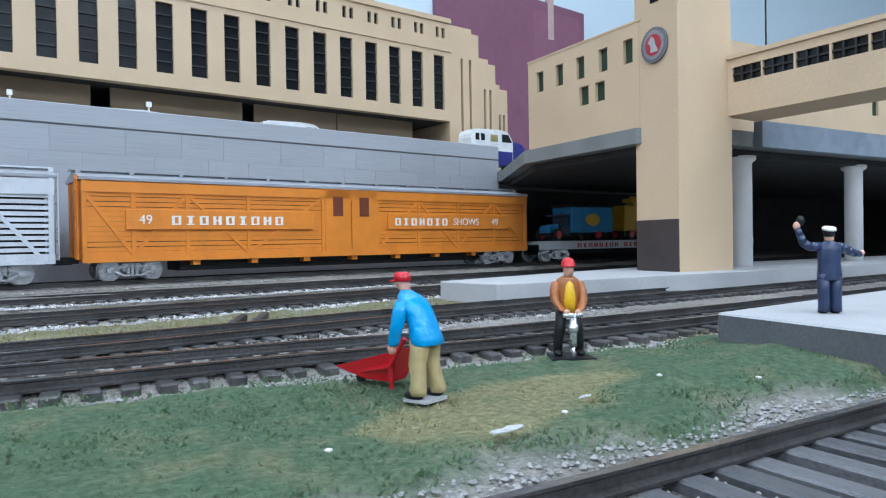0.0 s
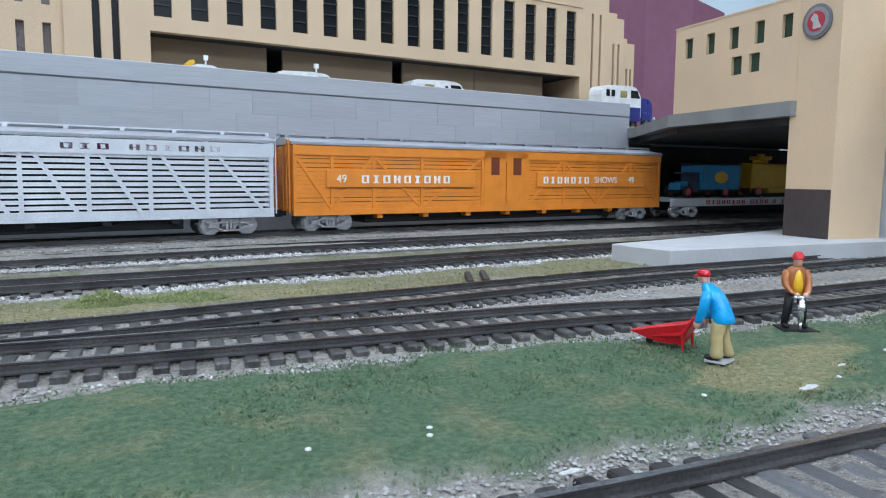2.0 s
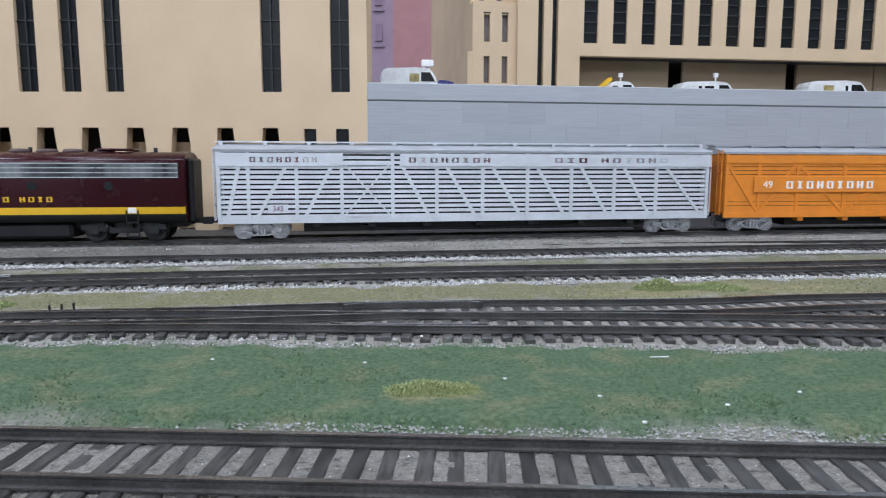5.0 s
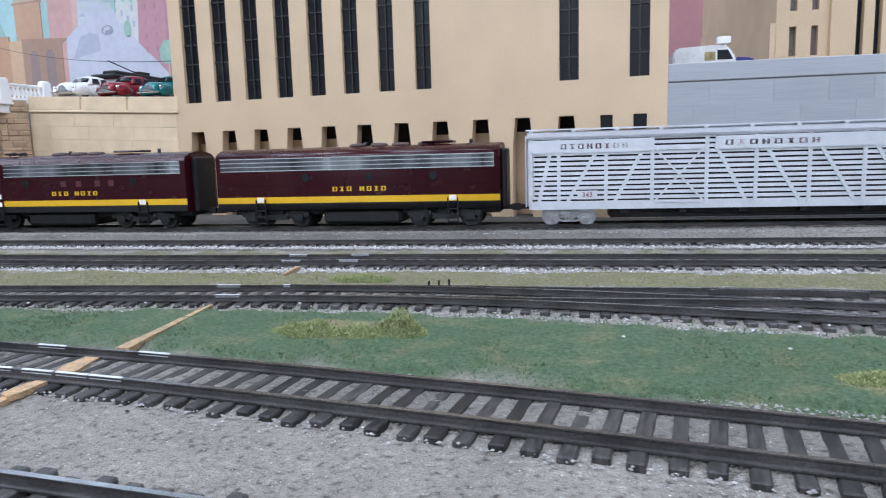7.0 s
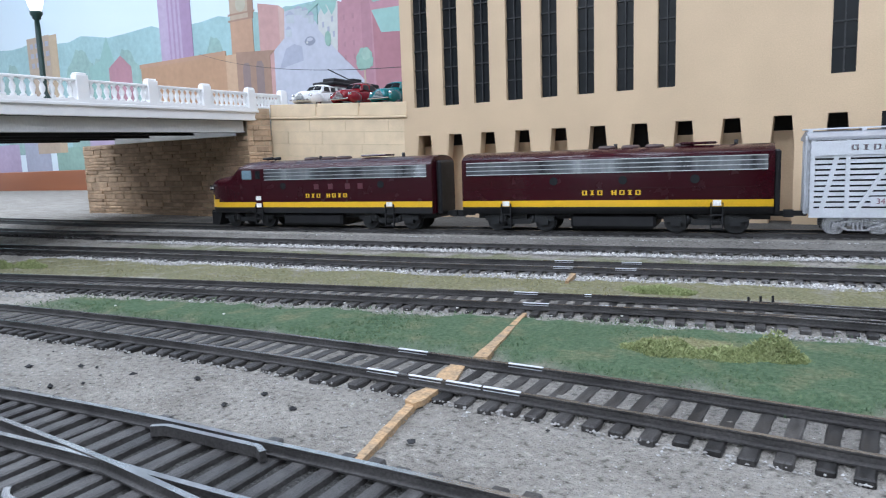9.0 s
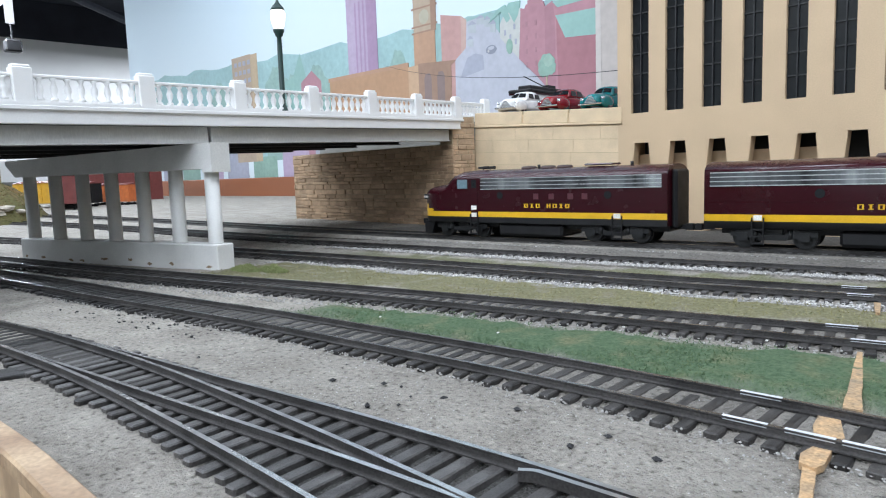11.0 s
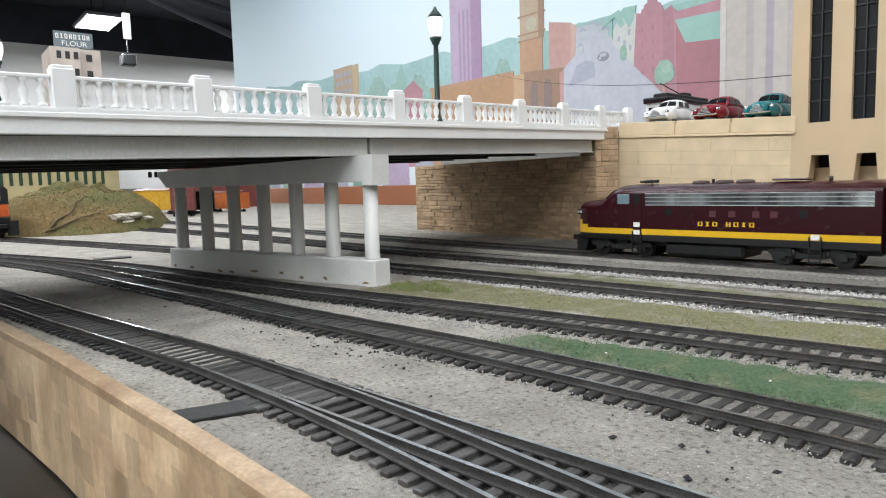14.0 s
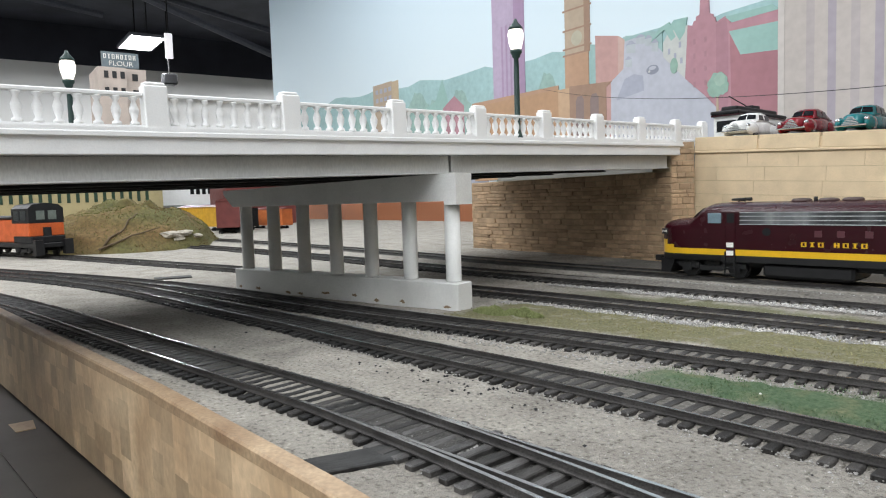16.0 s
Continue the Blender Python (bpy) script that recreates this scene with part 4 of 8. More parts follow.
def power_house():
    """The long cream building whose ground floor is a row of tapered openings."""
    top = thing("cream_building", place(0, 8.8, 0), "cream plaster industrial building with tall dark windows", "building")
    x0, x1 = -10.32, -3.2
    tall = [(-10.1 + 0.5305 * k, -9.82 + 0.5225 * k) for k in range(8)] + [(-4.48, -4.24), (-3.64, -3.41)]
    low = [(-10.08 + k * 0.556, -9.79 + k * 0.5525) for k in range(11)]
    holes = [(a, b, 1.80, 4.9) for a, b in tall] + [(a, b, 0.1, 1.37) for a, b in low]
    holes += [(-3.98, -3.83, 0.88, 1.36), (-3.59, -3.43, 0.90, 1.36), (-3.97, -3.82, 0.46, 0.6), (-3.6, -3.44, 0.47, 0.6)]
    bm = bmesh.new()
    facade(bm, x0, x1, 0, 0.16, -0.1, 6.0, holes)
    part("wall", bm, CREAM, top)
    for xa in (x0, x1 - 0.16):
        part("side_wall", boxes((xa, xa + 0.16, 0.16, 0.52, -0.1, 6.0)), CREAM, top)
    part("roof", boxes((x0, x1, 0, 0.56, 6.0, 6.15)), CREAM, top)
    # near-black slab and wall put the deep interior's shade into colour
    part("floor_slab", boxes((x0 + 0.16, x1 - 0.16, 0.16, 0.52, 1.42, 1.5)), SHADEDARK, top)
    part("inner_wall", boxes((x0 + 0.16, x1 - 0.16, 0.52, 0.58, -0.1, 6.0)), SHADEDARK, top, "near-black wall standing in for the shade behind the openings")
    for xa, xb in ((x0 + 0.16, low[5][0] - 0.13), (low[6][1] + 0.13, -4.15)):
        part("inner_parapet", boxes((xa, xb, 0.34, 0.42, -0.1, 1.205)), CREAM, top, "cream parapet behind the openings")
    # the tapered sides of the ground-floor openings
    for a, b in low:
        for tri in ([(a - 0.001, 1.37), (a + 0.035, 1.37), (a - 0.001, 1.0)], [(b + 0.001, 1.37), (b + 0.001, 1.0), (b - 0.035, 1.37)]):
            bm = bmesh.new()
            prism(bm, tri, 0.003, 0.155)
            part("splay", bm, CREAM, top)
    for a, b in tall:
        add_window(top, (a + b) / 2, 0.06, 1.80, b - a, 3.1, rows=11, cols=2)
    for a, b, c, d in holes[-4:-2]:
        add_window(top, (a + b) / 2, 0.06, c, b - a, d - c, rows=2, cols=1)
    return top


power_house()


def grey_wall():
    a = math.degrees(math.atan2(1.43, 9.89))
    top = thing("retaining_wall", place(-3.2, 8.8, 0, a), "grey concrete retaining wall with a seam below its coping", "wall", "", "structure")
    n = math.hypot(9.89, 1.43)
    part("wall_core", boxes((0.0, n, 0.006, 0.3, -0.15, 1.695)), GREYJOINT, top)
    blocks = {}
    for r in range(7):
        h, x, k = 1.845 / 7, 0.0, 0
        while x < n - 0.01:
            L = min((0.47, 0.70, 0.58)[(k + r) % 3] * (0.5 if k == 0 and r % 2 else 1.0), n - x)
            key = round(L, 3)
            if key not in blocks:
                blocks[key] = mesh_of("block", boxes((0.0, L - 0.0022, 0.0, 0.02, 0.0, h - 0.0016)), GREYWALL)
            piece("block", blocks[key], top, place(x, 0.0, -0.15 + r * h))
            x, k = x + L, k + 1
    part("seam", boxes((0.0, n, 0.012, 0.28, 1.695, 1.708)), GREYLINE, top, "dark seam")
    part("coping", rounded((0.0, n, -0.006, 0.3, 1.708, 1.915), r=0.008), GREYWALL, top)
    street = boxes((0, 14.5, 0.3, 12, 1.3, 1.595))
    part("street", street, SLATE, top, "grey street slab behind the wall")


grey_wall()


# grey pane colour holds the reflection on the wing's windows
WINGPANE = material("grey_reflection_pane", (0.16, 0.13, 0.12), 0.25, vary=0.1, patch=30, bump=0.0)


def post_office():
    a = math.degrees(math.atan2(0.92, 6.88))
    top = thing("station_building", place(-0.31, 10.57, 0, a), "long cream public building with dark vertical windows and loading bays", "building")
    n = 6.98
    wins = [(0.05 + 0.4385 * k, 0.262 + 0.4385 * k) for k in range(16)]
    attic = [(0.10 + 0.4385 * k + d, 0.165 + 0.4385 * k + d) for k in range(16) for d in (0.0, 0.12)]
    holes = [(0.0, n - 0.03, 1.74, 2.5)] + [(p, q, 2.68, 3.58) for p, q in wins] + [(p, q, 3.88, 4.05) for p, q in attic]
    bm = bmesh.new()
    facade(bm, 0, n, 0, 0.14, 1.74, 4.22, holes)
    part("wall", bm, CREAM, top)
    part("roof", boxes((0, n, 0.14, 5, 4.1, 4.2)), CREAM, top)
    part("string_course", boxes((0, n, -0.02, 0.0, 3.66, 3.72), (0, n, -0.03, 0.0, 4.14, 4.22)), CREAM, top)
    # bay ceiling and back are near-black for the shade in the bays
    part("bay_ceiling", boxes((0, n, 0.14, 1.6, 2.5, 2.56)), SHADEDARK, top)
    bays = [(0.0, 1.55), (1.78, 3.5), (3.68, 5.0), (5.02, 6.45)]
    # bay walls are tan browned for the overhang's shade
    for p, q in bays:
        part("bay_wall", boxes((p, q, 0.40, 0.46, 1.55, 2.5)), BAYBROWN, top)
    part("bay_back", boxes((0, n, 1.55, 1.6, 1.74, 2.5)), SHADEDARK, top)
    for p, q in wins:
        add_window(top, (p + q) / 2, 0.05, 2.68, q - p, 0.9, rows=6, cols=1)
    for p, q in attic:
        add_window(top, (p + q) / 2, 0.05, 3.88, q - p, 0.17, rows=1, cols=1)
    # stepped end towers
    for s, (xa, w, h) in enumerate(((n, 0.62, 4.05), (n + 0.62, 0.42, 3.6), (n + 1.04, 0.32, 3.2))):
        bm = bmesh.new()
        holes = [(xa + w * 0.35, xa + w * 0.35 + 0.05, 2.1, h - 0.45), (xa + w * 0.65, xa + w * 0.65 + 0.05, 2.1, h - 0.45)]
        facade(bm, xa, xa + w, 0.04 * s, 0.04 * s + 0.12, 1.74, h, holes)
        box(bm, xa, xa + w, 0.12 + 0.04 * s, 2.5, 1.74, h - 0.001)
        box(bm, xa + 0.02, xa + w - 0.12, 0.05 * s + 0.05, 2.4, h, h + 0.1)
        part("stepped_tower", bm, CREAM, top)
        for hx in holes:
            part("slot", boxes((hx[0], hx[1], 0.1 + 0.04 * s, 0.119 + 0.04 * s, 2.1, h - 0.45)), GLASS, top)
    bm = bmesh.new()
    holes = [(-0.42, -0.335, 1.9, 5.4), (-0.63, -0.545, 1.9, 5.4)]
    facade(bm, -0.93, 0, 0, 0.12, 1.74, 5.8, holes)
    box(bm, -0.93, 0, 0.12, 3, 1.74, 5.8)
    part("corner_tower", bm, CREAM, top)
    for p, q, c, d in holes:
        part("slot", boxes((p, q, 0.1, 0.119, c, d)), GLASS, top)
    tops = ((-1.57, 0.64, 3.24, 0.08, ((2.68, 3.06), (2.10, 2.48))), (-1.64, 0.07, 2.54, 0.09, ()), (-1.54, 0.61, 5.2, 0.5, ((3.34, 3.72), (4.0, 4.4))))
    for xa, w, h, y, pairs in tops:
        bm = bmesh.new()
        holes = [(p, p + 0.085, c, d) for c, d in pairs for p in (-1.405, -1.14)]
        z = 3.24 if y == 0.5 else 1.74
        facade(bm, xa, xa + w, y, y + 0.12, z, h, holes)
        box(bm, xa, xa + w, y + 0.12, 6.0, z, h)
        part("stepped_wing", bm, CREAM, top)
        for p, q, c, d in holes:
            part("slot", boxes((p, q, y + 0.08, y + 0.119, c, d)), WINGPANE, top)
            if d > 3.0:
                part("lintel", boxes((p - 0.01, q + 0.01, y - 0.012, y - 0.001, d + 0.015, d + 0.03)), SHADEDARK, top)
    part("upper_block", boxes((2.6, 5.3, 1.2, 4, 4.2, 4.75), (4.3, 6.6, 1.8, 4, 4.75, 5.0)), CREAM, top)


post_office()


def depot():
    """The tower, the deck over the tracks, the building on it and the covered footbridge."""
    top = thing("depot_tower", place(5.63, 5.84, 0.16, -3), "cream tower with a dark brown base and a round emblem", "tower")
    part("shaft", boxes((0, 0.68, 0, 0.54, 0.48, 4.4)), CREAM, top)
    part("base", rounded((-0.004, 0.1, 0.004, 0.545, 0, 0.48), r=0.004), BROWNBASE, top, "dark brown base")
    part("base_front", boxes((0.0, 0.68, 0.0, 0.54, 0.0, 0.48)), CREAM, top)
    bm = bmesh.new()
    rod(bm, (0.0, 0.27, 2.1), (-0.02, 0.27, 2.1), 0.165, n=28)
    ring = part("emblem_rim", bm, GREYLINE, top, "dark ring")
    bm = bmesh.new()
    rod(bm, (-0.02, 0.27, 2.1), (-0.026, 0.27, 2.1), 0.135, n=28)
    part("emblem_field", bm, material("emblem_grey", (0.26, 0.25, 0.25), 0.5), ring)
    bm = bmesh.new()
    prism(bm, [(0.27 + 0.098 * math.cos(a), 2.1 + 0.098 * math.sin(a)) for a in np.linspace(0, 6.0, 22)], -0.030, -0.026, "x")
    disc = part("emblem_shape", bm, REDPRINT, ring)
    bm = bmesh.new()
    prism(bm, [(0.20, 2.03), (0.30, 2.03), (0.30, 2.09), (0.33, 2.13), (0.29, 2.18), (0.25, 2.15), (0.24, 2.10)], -0.033, -0.030, "x")
    part("emblem_figure", bm, FLAKE, disc, "pale emblem figure")
    bm = boxes((-0.004, 0.01, 0.21, 0.33, 2.5, 2.7))
    part("tower_window", bm, GLASS, top)
    # footbridge
    br = thing("footbridge", place(6.31, 5.86, 1.6, -87), "cream enclosed footbridge with a band of dark windows", "footbridge")
    holes = [(0.1 + 0.3 * k, 0.382 + 0.3 * k, 0.30, 0.44) for k in range(16)]
    bm = bmesh.new()
    facade(bm, 0, 5.2, -0.05, 0, 0.0, 0.52, holes)
    part("shell", bm, CREAM, br)
    part("floor", boxes((0, 5.2, 0, 0.45, 0.0, 0.06)), CREAM, br)
    part("back_wall", boxes((0, 5.2, 0.45, 0.5, 0.0, 0.52)), CREAM, br)
    part("roof", boxes((-0.05, 5.2, -0.07, 0.52, 0.52, 0.56)), CREAM, br)
    for p, q, c, d in holes:
        w = add_window(br, (p + q) / 2, -0.02, c, q - p, d - c, rows=2, cols=3)
    # deck over the tracks
    dk = thing("street_deck", place(0, 0, 0), "grey street deck carried over the tracks", "deck", "", "structure")
    bm = bmesh.new()
    prism(bm, [(5.60, 6.33), (5.60, 8.1), (6.64, 10.1), (6.7, 10.6), (18, 12.2), (18, 6.0), (6.3, 6.0)], 1.375, 1.525, "z")
    part("deck_slab", bm, SLATE, dk)
    # underside is painted near-black for the shade below the deck
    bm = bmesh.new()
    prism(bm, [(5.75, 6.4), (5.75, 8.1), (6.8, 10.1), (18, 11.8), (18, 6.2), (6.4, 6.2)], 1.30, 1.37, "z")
    part("deck_underside", bm, SHADEDARK, dk)
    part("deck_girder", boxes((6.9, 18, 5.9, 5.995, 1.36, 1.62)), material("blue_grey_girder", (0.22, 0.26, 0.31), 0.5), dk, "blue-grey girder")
    # unseen near-black back and end walls, added to keep the space below dark
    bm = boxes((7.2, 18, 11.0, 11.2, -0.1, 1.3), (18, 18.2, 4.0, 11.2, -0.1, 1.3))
    part("back_wall", bm, SHADEDARK, dk)
    for x, y in ((7.05, 6.25), (9.2, 6.3), (11.6, 6.5), (9.2, 8.35)):
        bm = bmesh.new()
        lathe(bm, [(0.10, 0.1), (0.10, 1.24), (0.14, 1.27), (0.14, 1.31)], x, y, 16)
        part("column", bm, WHITE, dk, "white round column")
    # building on the deck
    sb = thing("deck_building", place(5.65, 6.34, 1.525, 90), "cream flat-roofed building with small green windows on the deck", "building")
    n = 1.73
    holes = [(0.06 + 0.346 * k, 0.185 + 0.346 * k, 0.65, 0.885) for k in range(5)] + [(0.45, 0.59, 0.36, 0.56), (0.69, 0.835, 0.36, 0.56)]
    bm = bmesh.new()
    facade(bm, -0.02, n, -0.10, 0.0, 0, 1.02, holes)
    part("wall", bm, CREAM, sb)
    part("roof", boxes((0.08, n - 0.1, -3.5, -0.1, 0.94, 1.0)), CREAM, sb)
    part("side_wall", boxes((n - 0.1, n, -3.5, -0.1, 0, 1.02)), CREAM, sb)
    part("side_wall", boxes((-0.02, 0.08, -3.5, -0.1, 0, 1.02)), CREAM, sb)
    part("coping", boxes((-0.04, n + 0.006, -0.12, 0.006, 1.02, 1.04)), CREAM, sb)
    for p, q, c, d in holes:
        w = add_window(sb, (p + q) / 2, -0.03, c, q - p, d - c, rows=1, cols=1, mat=GREENSASH)
        w.matrix_local = place((p + q) / 2, -0.04, c, 180)
    far = thing("far_station_wing", place(7.4, 7.6, 1.525, -4), "cream station wing with small windows beyond the tower", "building")
    holes = [(0.4 + 0.75 * k, 0.55 + 0.75 * k, 0.75, 1.0) for k in range(9)] + [(0.5 + 0.5 * k, 0.6 + 0.5 * k, 0.25, 0.4) for k in range(12)]
    bm = bmesh.new()
    facade(bm, 0, 9, 0, 0.1, 0, 1.2, holes)
    box(bm, 0, 9, 0.1, 0.45, 1.1, 1.15)
    box(bm, 0, 0.1, 0.1, 0.45, 0, 1.2)
    part("wall", bm, CREAM, far)
    for p, q, c, d in holes:
        add_window(far, (p + q) / 2, 0.04, c, q - p, d - c, rows=1, cols=1, mat=GREENSASH)
    mast = bmesh.new()
    rod(mast, (9.6, 7.72, 2.66), (9.6, 7.72, 4.3), 0.012, n=6)
    solid("mast", mast, BLACK, "thin dark roof mast", "mast", "")


depot()


def platforms():
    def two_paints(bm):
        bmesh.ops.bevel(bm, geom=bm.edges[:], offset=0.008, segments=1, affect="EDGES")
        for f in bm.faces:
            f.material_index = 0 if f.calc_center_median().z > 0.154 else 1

    bm = bmesh.new()
    prism(bm, [(3.36, 6.20), (3.49, 5.60), (6.83, 5.50), (18, 5.9), (18, 7.1), (6.5, 7.0)], -0.05, 0.16, "z")
    bmesh.ops.bevel(bm, geom=bm.edges[:], offset=0.008, segments=1, affect="EDGES")
    solid("platform", bm, PLATFORM, "pale grey station platform slab between tracks", "platform")
    bm = bmesh.new()
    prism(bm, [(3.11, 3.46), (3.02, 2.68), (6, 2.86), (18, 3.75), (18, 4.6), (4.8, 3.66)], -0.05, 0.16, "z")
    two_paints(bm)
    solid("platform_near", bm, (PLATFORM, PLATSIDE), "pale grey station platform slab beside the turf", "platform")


platforms()


# ---- road bridge ----
def road_bridge():
    """Local x runs along the bridge from its near end to the stone abutment; y across it."""
    ang = 97.0
    org = (-12.5, 3.5)
    br = thing("road_bridge", place(*org, 0, ang, 0, -1.1), "white painted concrete road bridge over the tracks", "bridge")
    x0, x1, w = -9.5, 5.2, 4.3
    part("deck", boxes((x0, x1, -0.0, w, 1.74, 1.80)), SLATE, br, "grey road surface")
    for y in (-0.06, w):
        part("edge_beam", rounded((x0, x1, y, y + 0.06, 1.67, 1.83), (x0, x1, y - 0.03, y + 0.09, 1.80, 1.845), r=0.008), WHITE, br)
        part("kerb", boxes((x0, x1, y - 0.02, y + 0.08, 1.845, 1.875)), WHITE, br)
    # inner girders and soffit are near-black in place of the bridge's own shade
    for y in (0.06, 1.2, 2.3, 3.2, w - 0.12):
        part("girder", rounded((x0, -0.02, y, y + 0.06, 1.485, 1.67), (0.02, 4.62, y, y + 0.06, 1.485, 1.67), (x0, 4.62, y - 0.03, y + 0.09, 1.475, 1.49), r=0.004), GIRDER if y < 0.1 else SHADEDARK, br)
    part("deck_soffit", boxes((x0, 4.62, 0.155, w - 0.16, 1.52, 1.735)), SHADEDARK, br)
    # balustrades
    posts = [-7.85, -6.7, -5.55, -4.35, -3.15, -1.99, -0.78, 0.39, 1.55, 2.67, 3.72, 4.75, 5.62]
    post_mesh = None
    bal = bmesh.new()
    lathe(bal, [(0.036, 0.0), (0.036, 0.02), (0.018, 0.035), (0.034, 0.09), (0.036, 0.12), (0.016, 0.175), (0.034, 0.2), (0.034, 0.212)], n=8)
    bal_mesh = mesh_of("baluster", bal, WHITE)
    post_mesh = mesh_of("balustrade_post", rounded((-0.09, 0.09, -0.055, 0.055, -0.01, 0.335), (-0.078, 0.078, -0.045, 0.045, 0.33, 0.36), r=0.01), WHITE)
    for y in (-0.015, w + 0.03):
        side = thing("balustrade", place(0, y, 1.86))
        side.parent = br
        for px in posts:
            piece("balustrade_post", post_mesh, side, place(px, 0, 0))
        for a, b in zip(posts, posts[1:]):
            part("top_rail", rounded((a + 0.09, b - 0.09, -0.03, 0.03, 0.245, 0.28), r=0.008), WHITE, side)
            part("bottom_rail", boxes((a + 0.09, b - 0.09, -0.028, 0.028, 0.0, 0.035)), WHITE, side)
            if abs(a + 3.15) < 0.01 and y < 1:
                part("closed_panel", boxes((a + 0.09, b - 0.09, 0.0, 0.02, 0.035, 0.245)), WHITE, side, "closed white panel behind the balusters")
            n = 8
            for k in range(n):
                piece("baluster", bal_mesh, side, place(a + 0.09 + (b - a - 0.18) * (k + 0.5) / n, 0, 0.035))
    # pier with a row of round columns
    pier = thing("bridge_pier", place(0.0, 0.1, 0, 0), "white concrete bridge pier of seven round columns", "bridge pier")
    pier.matrix_world = place(-12.345, 3.44, 0, math.degrees(math.atan2(-1.15, -4.1)))
    foot = part("footing", rounded((-0.02, 4.02, -0.13, 0.13, -0.05, 0.30), r=0.012), OFFWHITE, pier)
    rnd = random.Random(31)
    for k in range(9):
        bm = bmesh.new()
        cx, cz, w = 0.25 + k * 0.45 + rnd.uniform(-0.12, 0.12), rnd.uniform(0.03, 0.10), rnd.uniform(0.04, 0.10)
        prism(bm, [(cx + w * math.cos(a) * rnd.uniform(0.4, 1.1), cz + 0.022 * math.sin(a) * rnd.uniform(0.3, 1.2)) for a in np.linspace(0, 5.8, 13)], -0.1315, 0.1315, "y")
        part("scuff", bm, BAYBROWN, foot)
    bm = bmesh.new()
    prism(bm, [(-0.04, 1.18), (3.98, 1.18), (4.2, 1.36), (4.2, 1.415), (-0.04, 1.475)], -0.14, 0.14)
    prism(bm, [(-0.04, 1.14), (0.12, 1.14), (0.12, 1.18), (-0.04, 1.18)], -0.14, 0.14)
    part("cap_beam", bm, OFFWHITE, pier)
    for k in range(7):
        bm = bmesh.new()
        lathe(bm, [(0.088, 0.3), (0.085, 0.32), (0.085, 1.18)], 0.13 + k * 0.623, 0, 20)
        part("column", bm, OFFWHITE, pier)
    return br


road_bridge()


def abutment():
    """Ashlar wall beside the cream building, and the rubble abutment under the bridge."""
    a = math.atan2(8.8 - 8.54, -10.32 + 12.93)
    top = thing("stone_wall", place(-12.93, 8.54, 0.185, math.degrees(a), 0, 2.6), "tan ashlar retaining wall with a projecting course", "wall", "", "structure")
    n = 2.62
    part("core", boxes((-0.1, n, 0.005, 0.5, -0.4, 1.84)), MORTAR, top)
    z = -0.255
    row = 0
    cache = {}
    while z < 1.6:
        h, x = 0.205, -0.1 - 0.35 * (row % 2)
        while x < n:
            L = 0.72 + 0.22 * ((row * 7 + int(x * 10)) % 3) * 0.5
            p, q = max(x, -0.1), min(x + L, n)
            if q - p > 0.05:
                k = (round(q - p, 2), h)
                if k not in cache:
                    cache[k] = mesh_of("block", rounded((0, k[0] - 0.003, 0, 0.06, 0, h - 0.003), r=0.0025), ASHLAR)
                piece("block", cache[k], top, place(p, random.uniform(-0.0015, 0.001), z))
            x += L
        z += h
        row += 1
    for p, q in ((-0.1, 0.87), (0.9, 1.72), (1.75, n)):
        piece("block", mesh_of("block", rounded((0, q - p - 0.003, -0.02, 0.09, 0, 0.205), r=0.005), ASHLAR), top, place(p, 0, 1.64))
    part("projecting_course", rounded((-0.1, n, -0.035, 0.1, 1.60, 1.635), r=0.006), ASHLAR, top)
    part("pavement", boxes((0, n + 0.3, 0.1, 6, 1.60, 1.83)), SLATE, top, "grey parking pavement on the wall")
    # rubble abutment: a long face under the bridge with a taller end beside the girder
    ab = thing("bridge_abutment", place(-13.07, 8.08, 0, 178.7), "brown rubble stone abutment below the bridge end", "abutment", "", "structure")
    turn = place(0, 0, 0, 71 - 178.7)
    part("core", boxes((0.02, 5.2, -1.0, -0.016, -0.1, 1.52)), MORTAR, ab)
    part("return_core", boxes((0.0, 0.43, 0.014, 0.5, -0.1, 1.97)), MORTAR, ab).matrix_local = turn
    rnd = random.Random(4)
    meshes = {}

    def courses(end, top_z, put, grow):
        z = -0.05
        while z < top_z - 0.03:
            h = min(rnd.choice((0.06, 0.08, 0.105)), top_z - z)
            x = 0.0
            while x < end - 0.03:
                L = rnd.choice((0.10, 0.15, 0.2, 0.27))
                L = min(L if x < grow else L + 0.16, end - x + 0.001)
                k = (round(L, 3), round(h, 3))
                if k not in meshes:
                    meshes[k] = mesh_of("stone", rounded((0, max(L, 0.04) - 0.005, -0.05, 0.0, 0, h - 0.005), r=min(0.010, h * 0.2)), RUBBLE)
                piece("stone", meshes[k], ab, put(x, rnd.uniform(-0.012, 0.014), z, L))
                x += max(L, 0.05)
            z += h

    # the face under the bridge, and the short taller return beside the girder
    courses(5.18, 1.52, lambda x, y, z, L: place(x, y, z), 1.2)
    courses(0.43, 1.98, lambda x, y, z, L: turn @ place(x + L, y * 0.8 + 0.0, z, 180), 9.0)
    solid("bridge_approach", boxes((-18.2, -12.95, 8.9, 19.5, 1.3, 1.93)), SLATE, "grey street beyond the bridge", "street")


abutment()


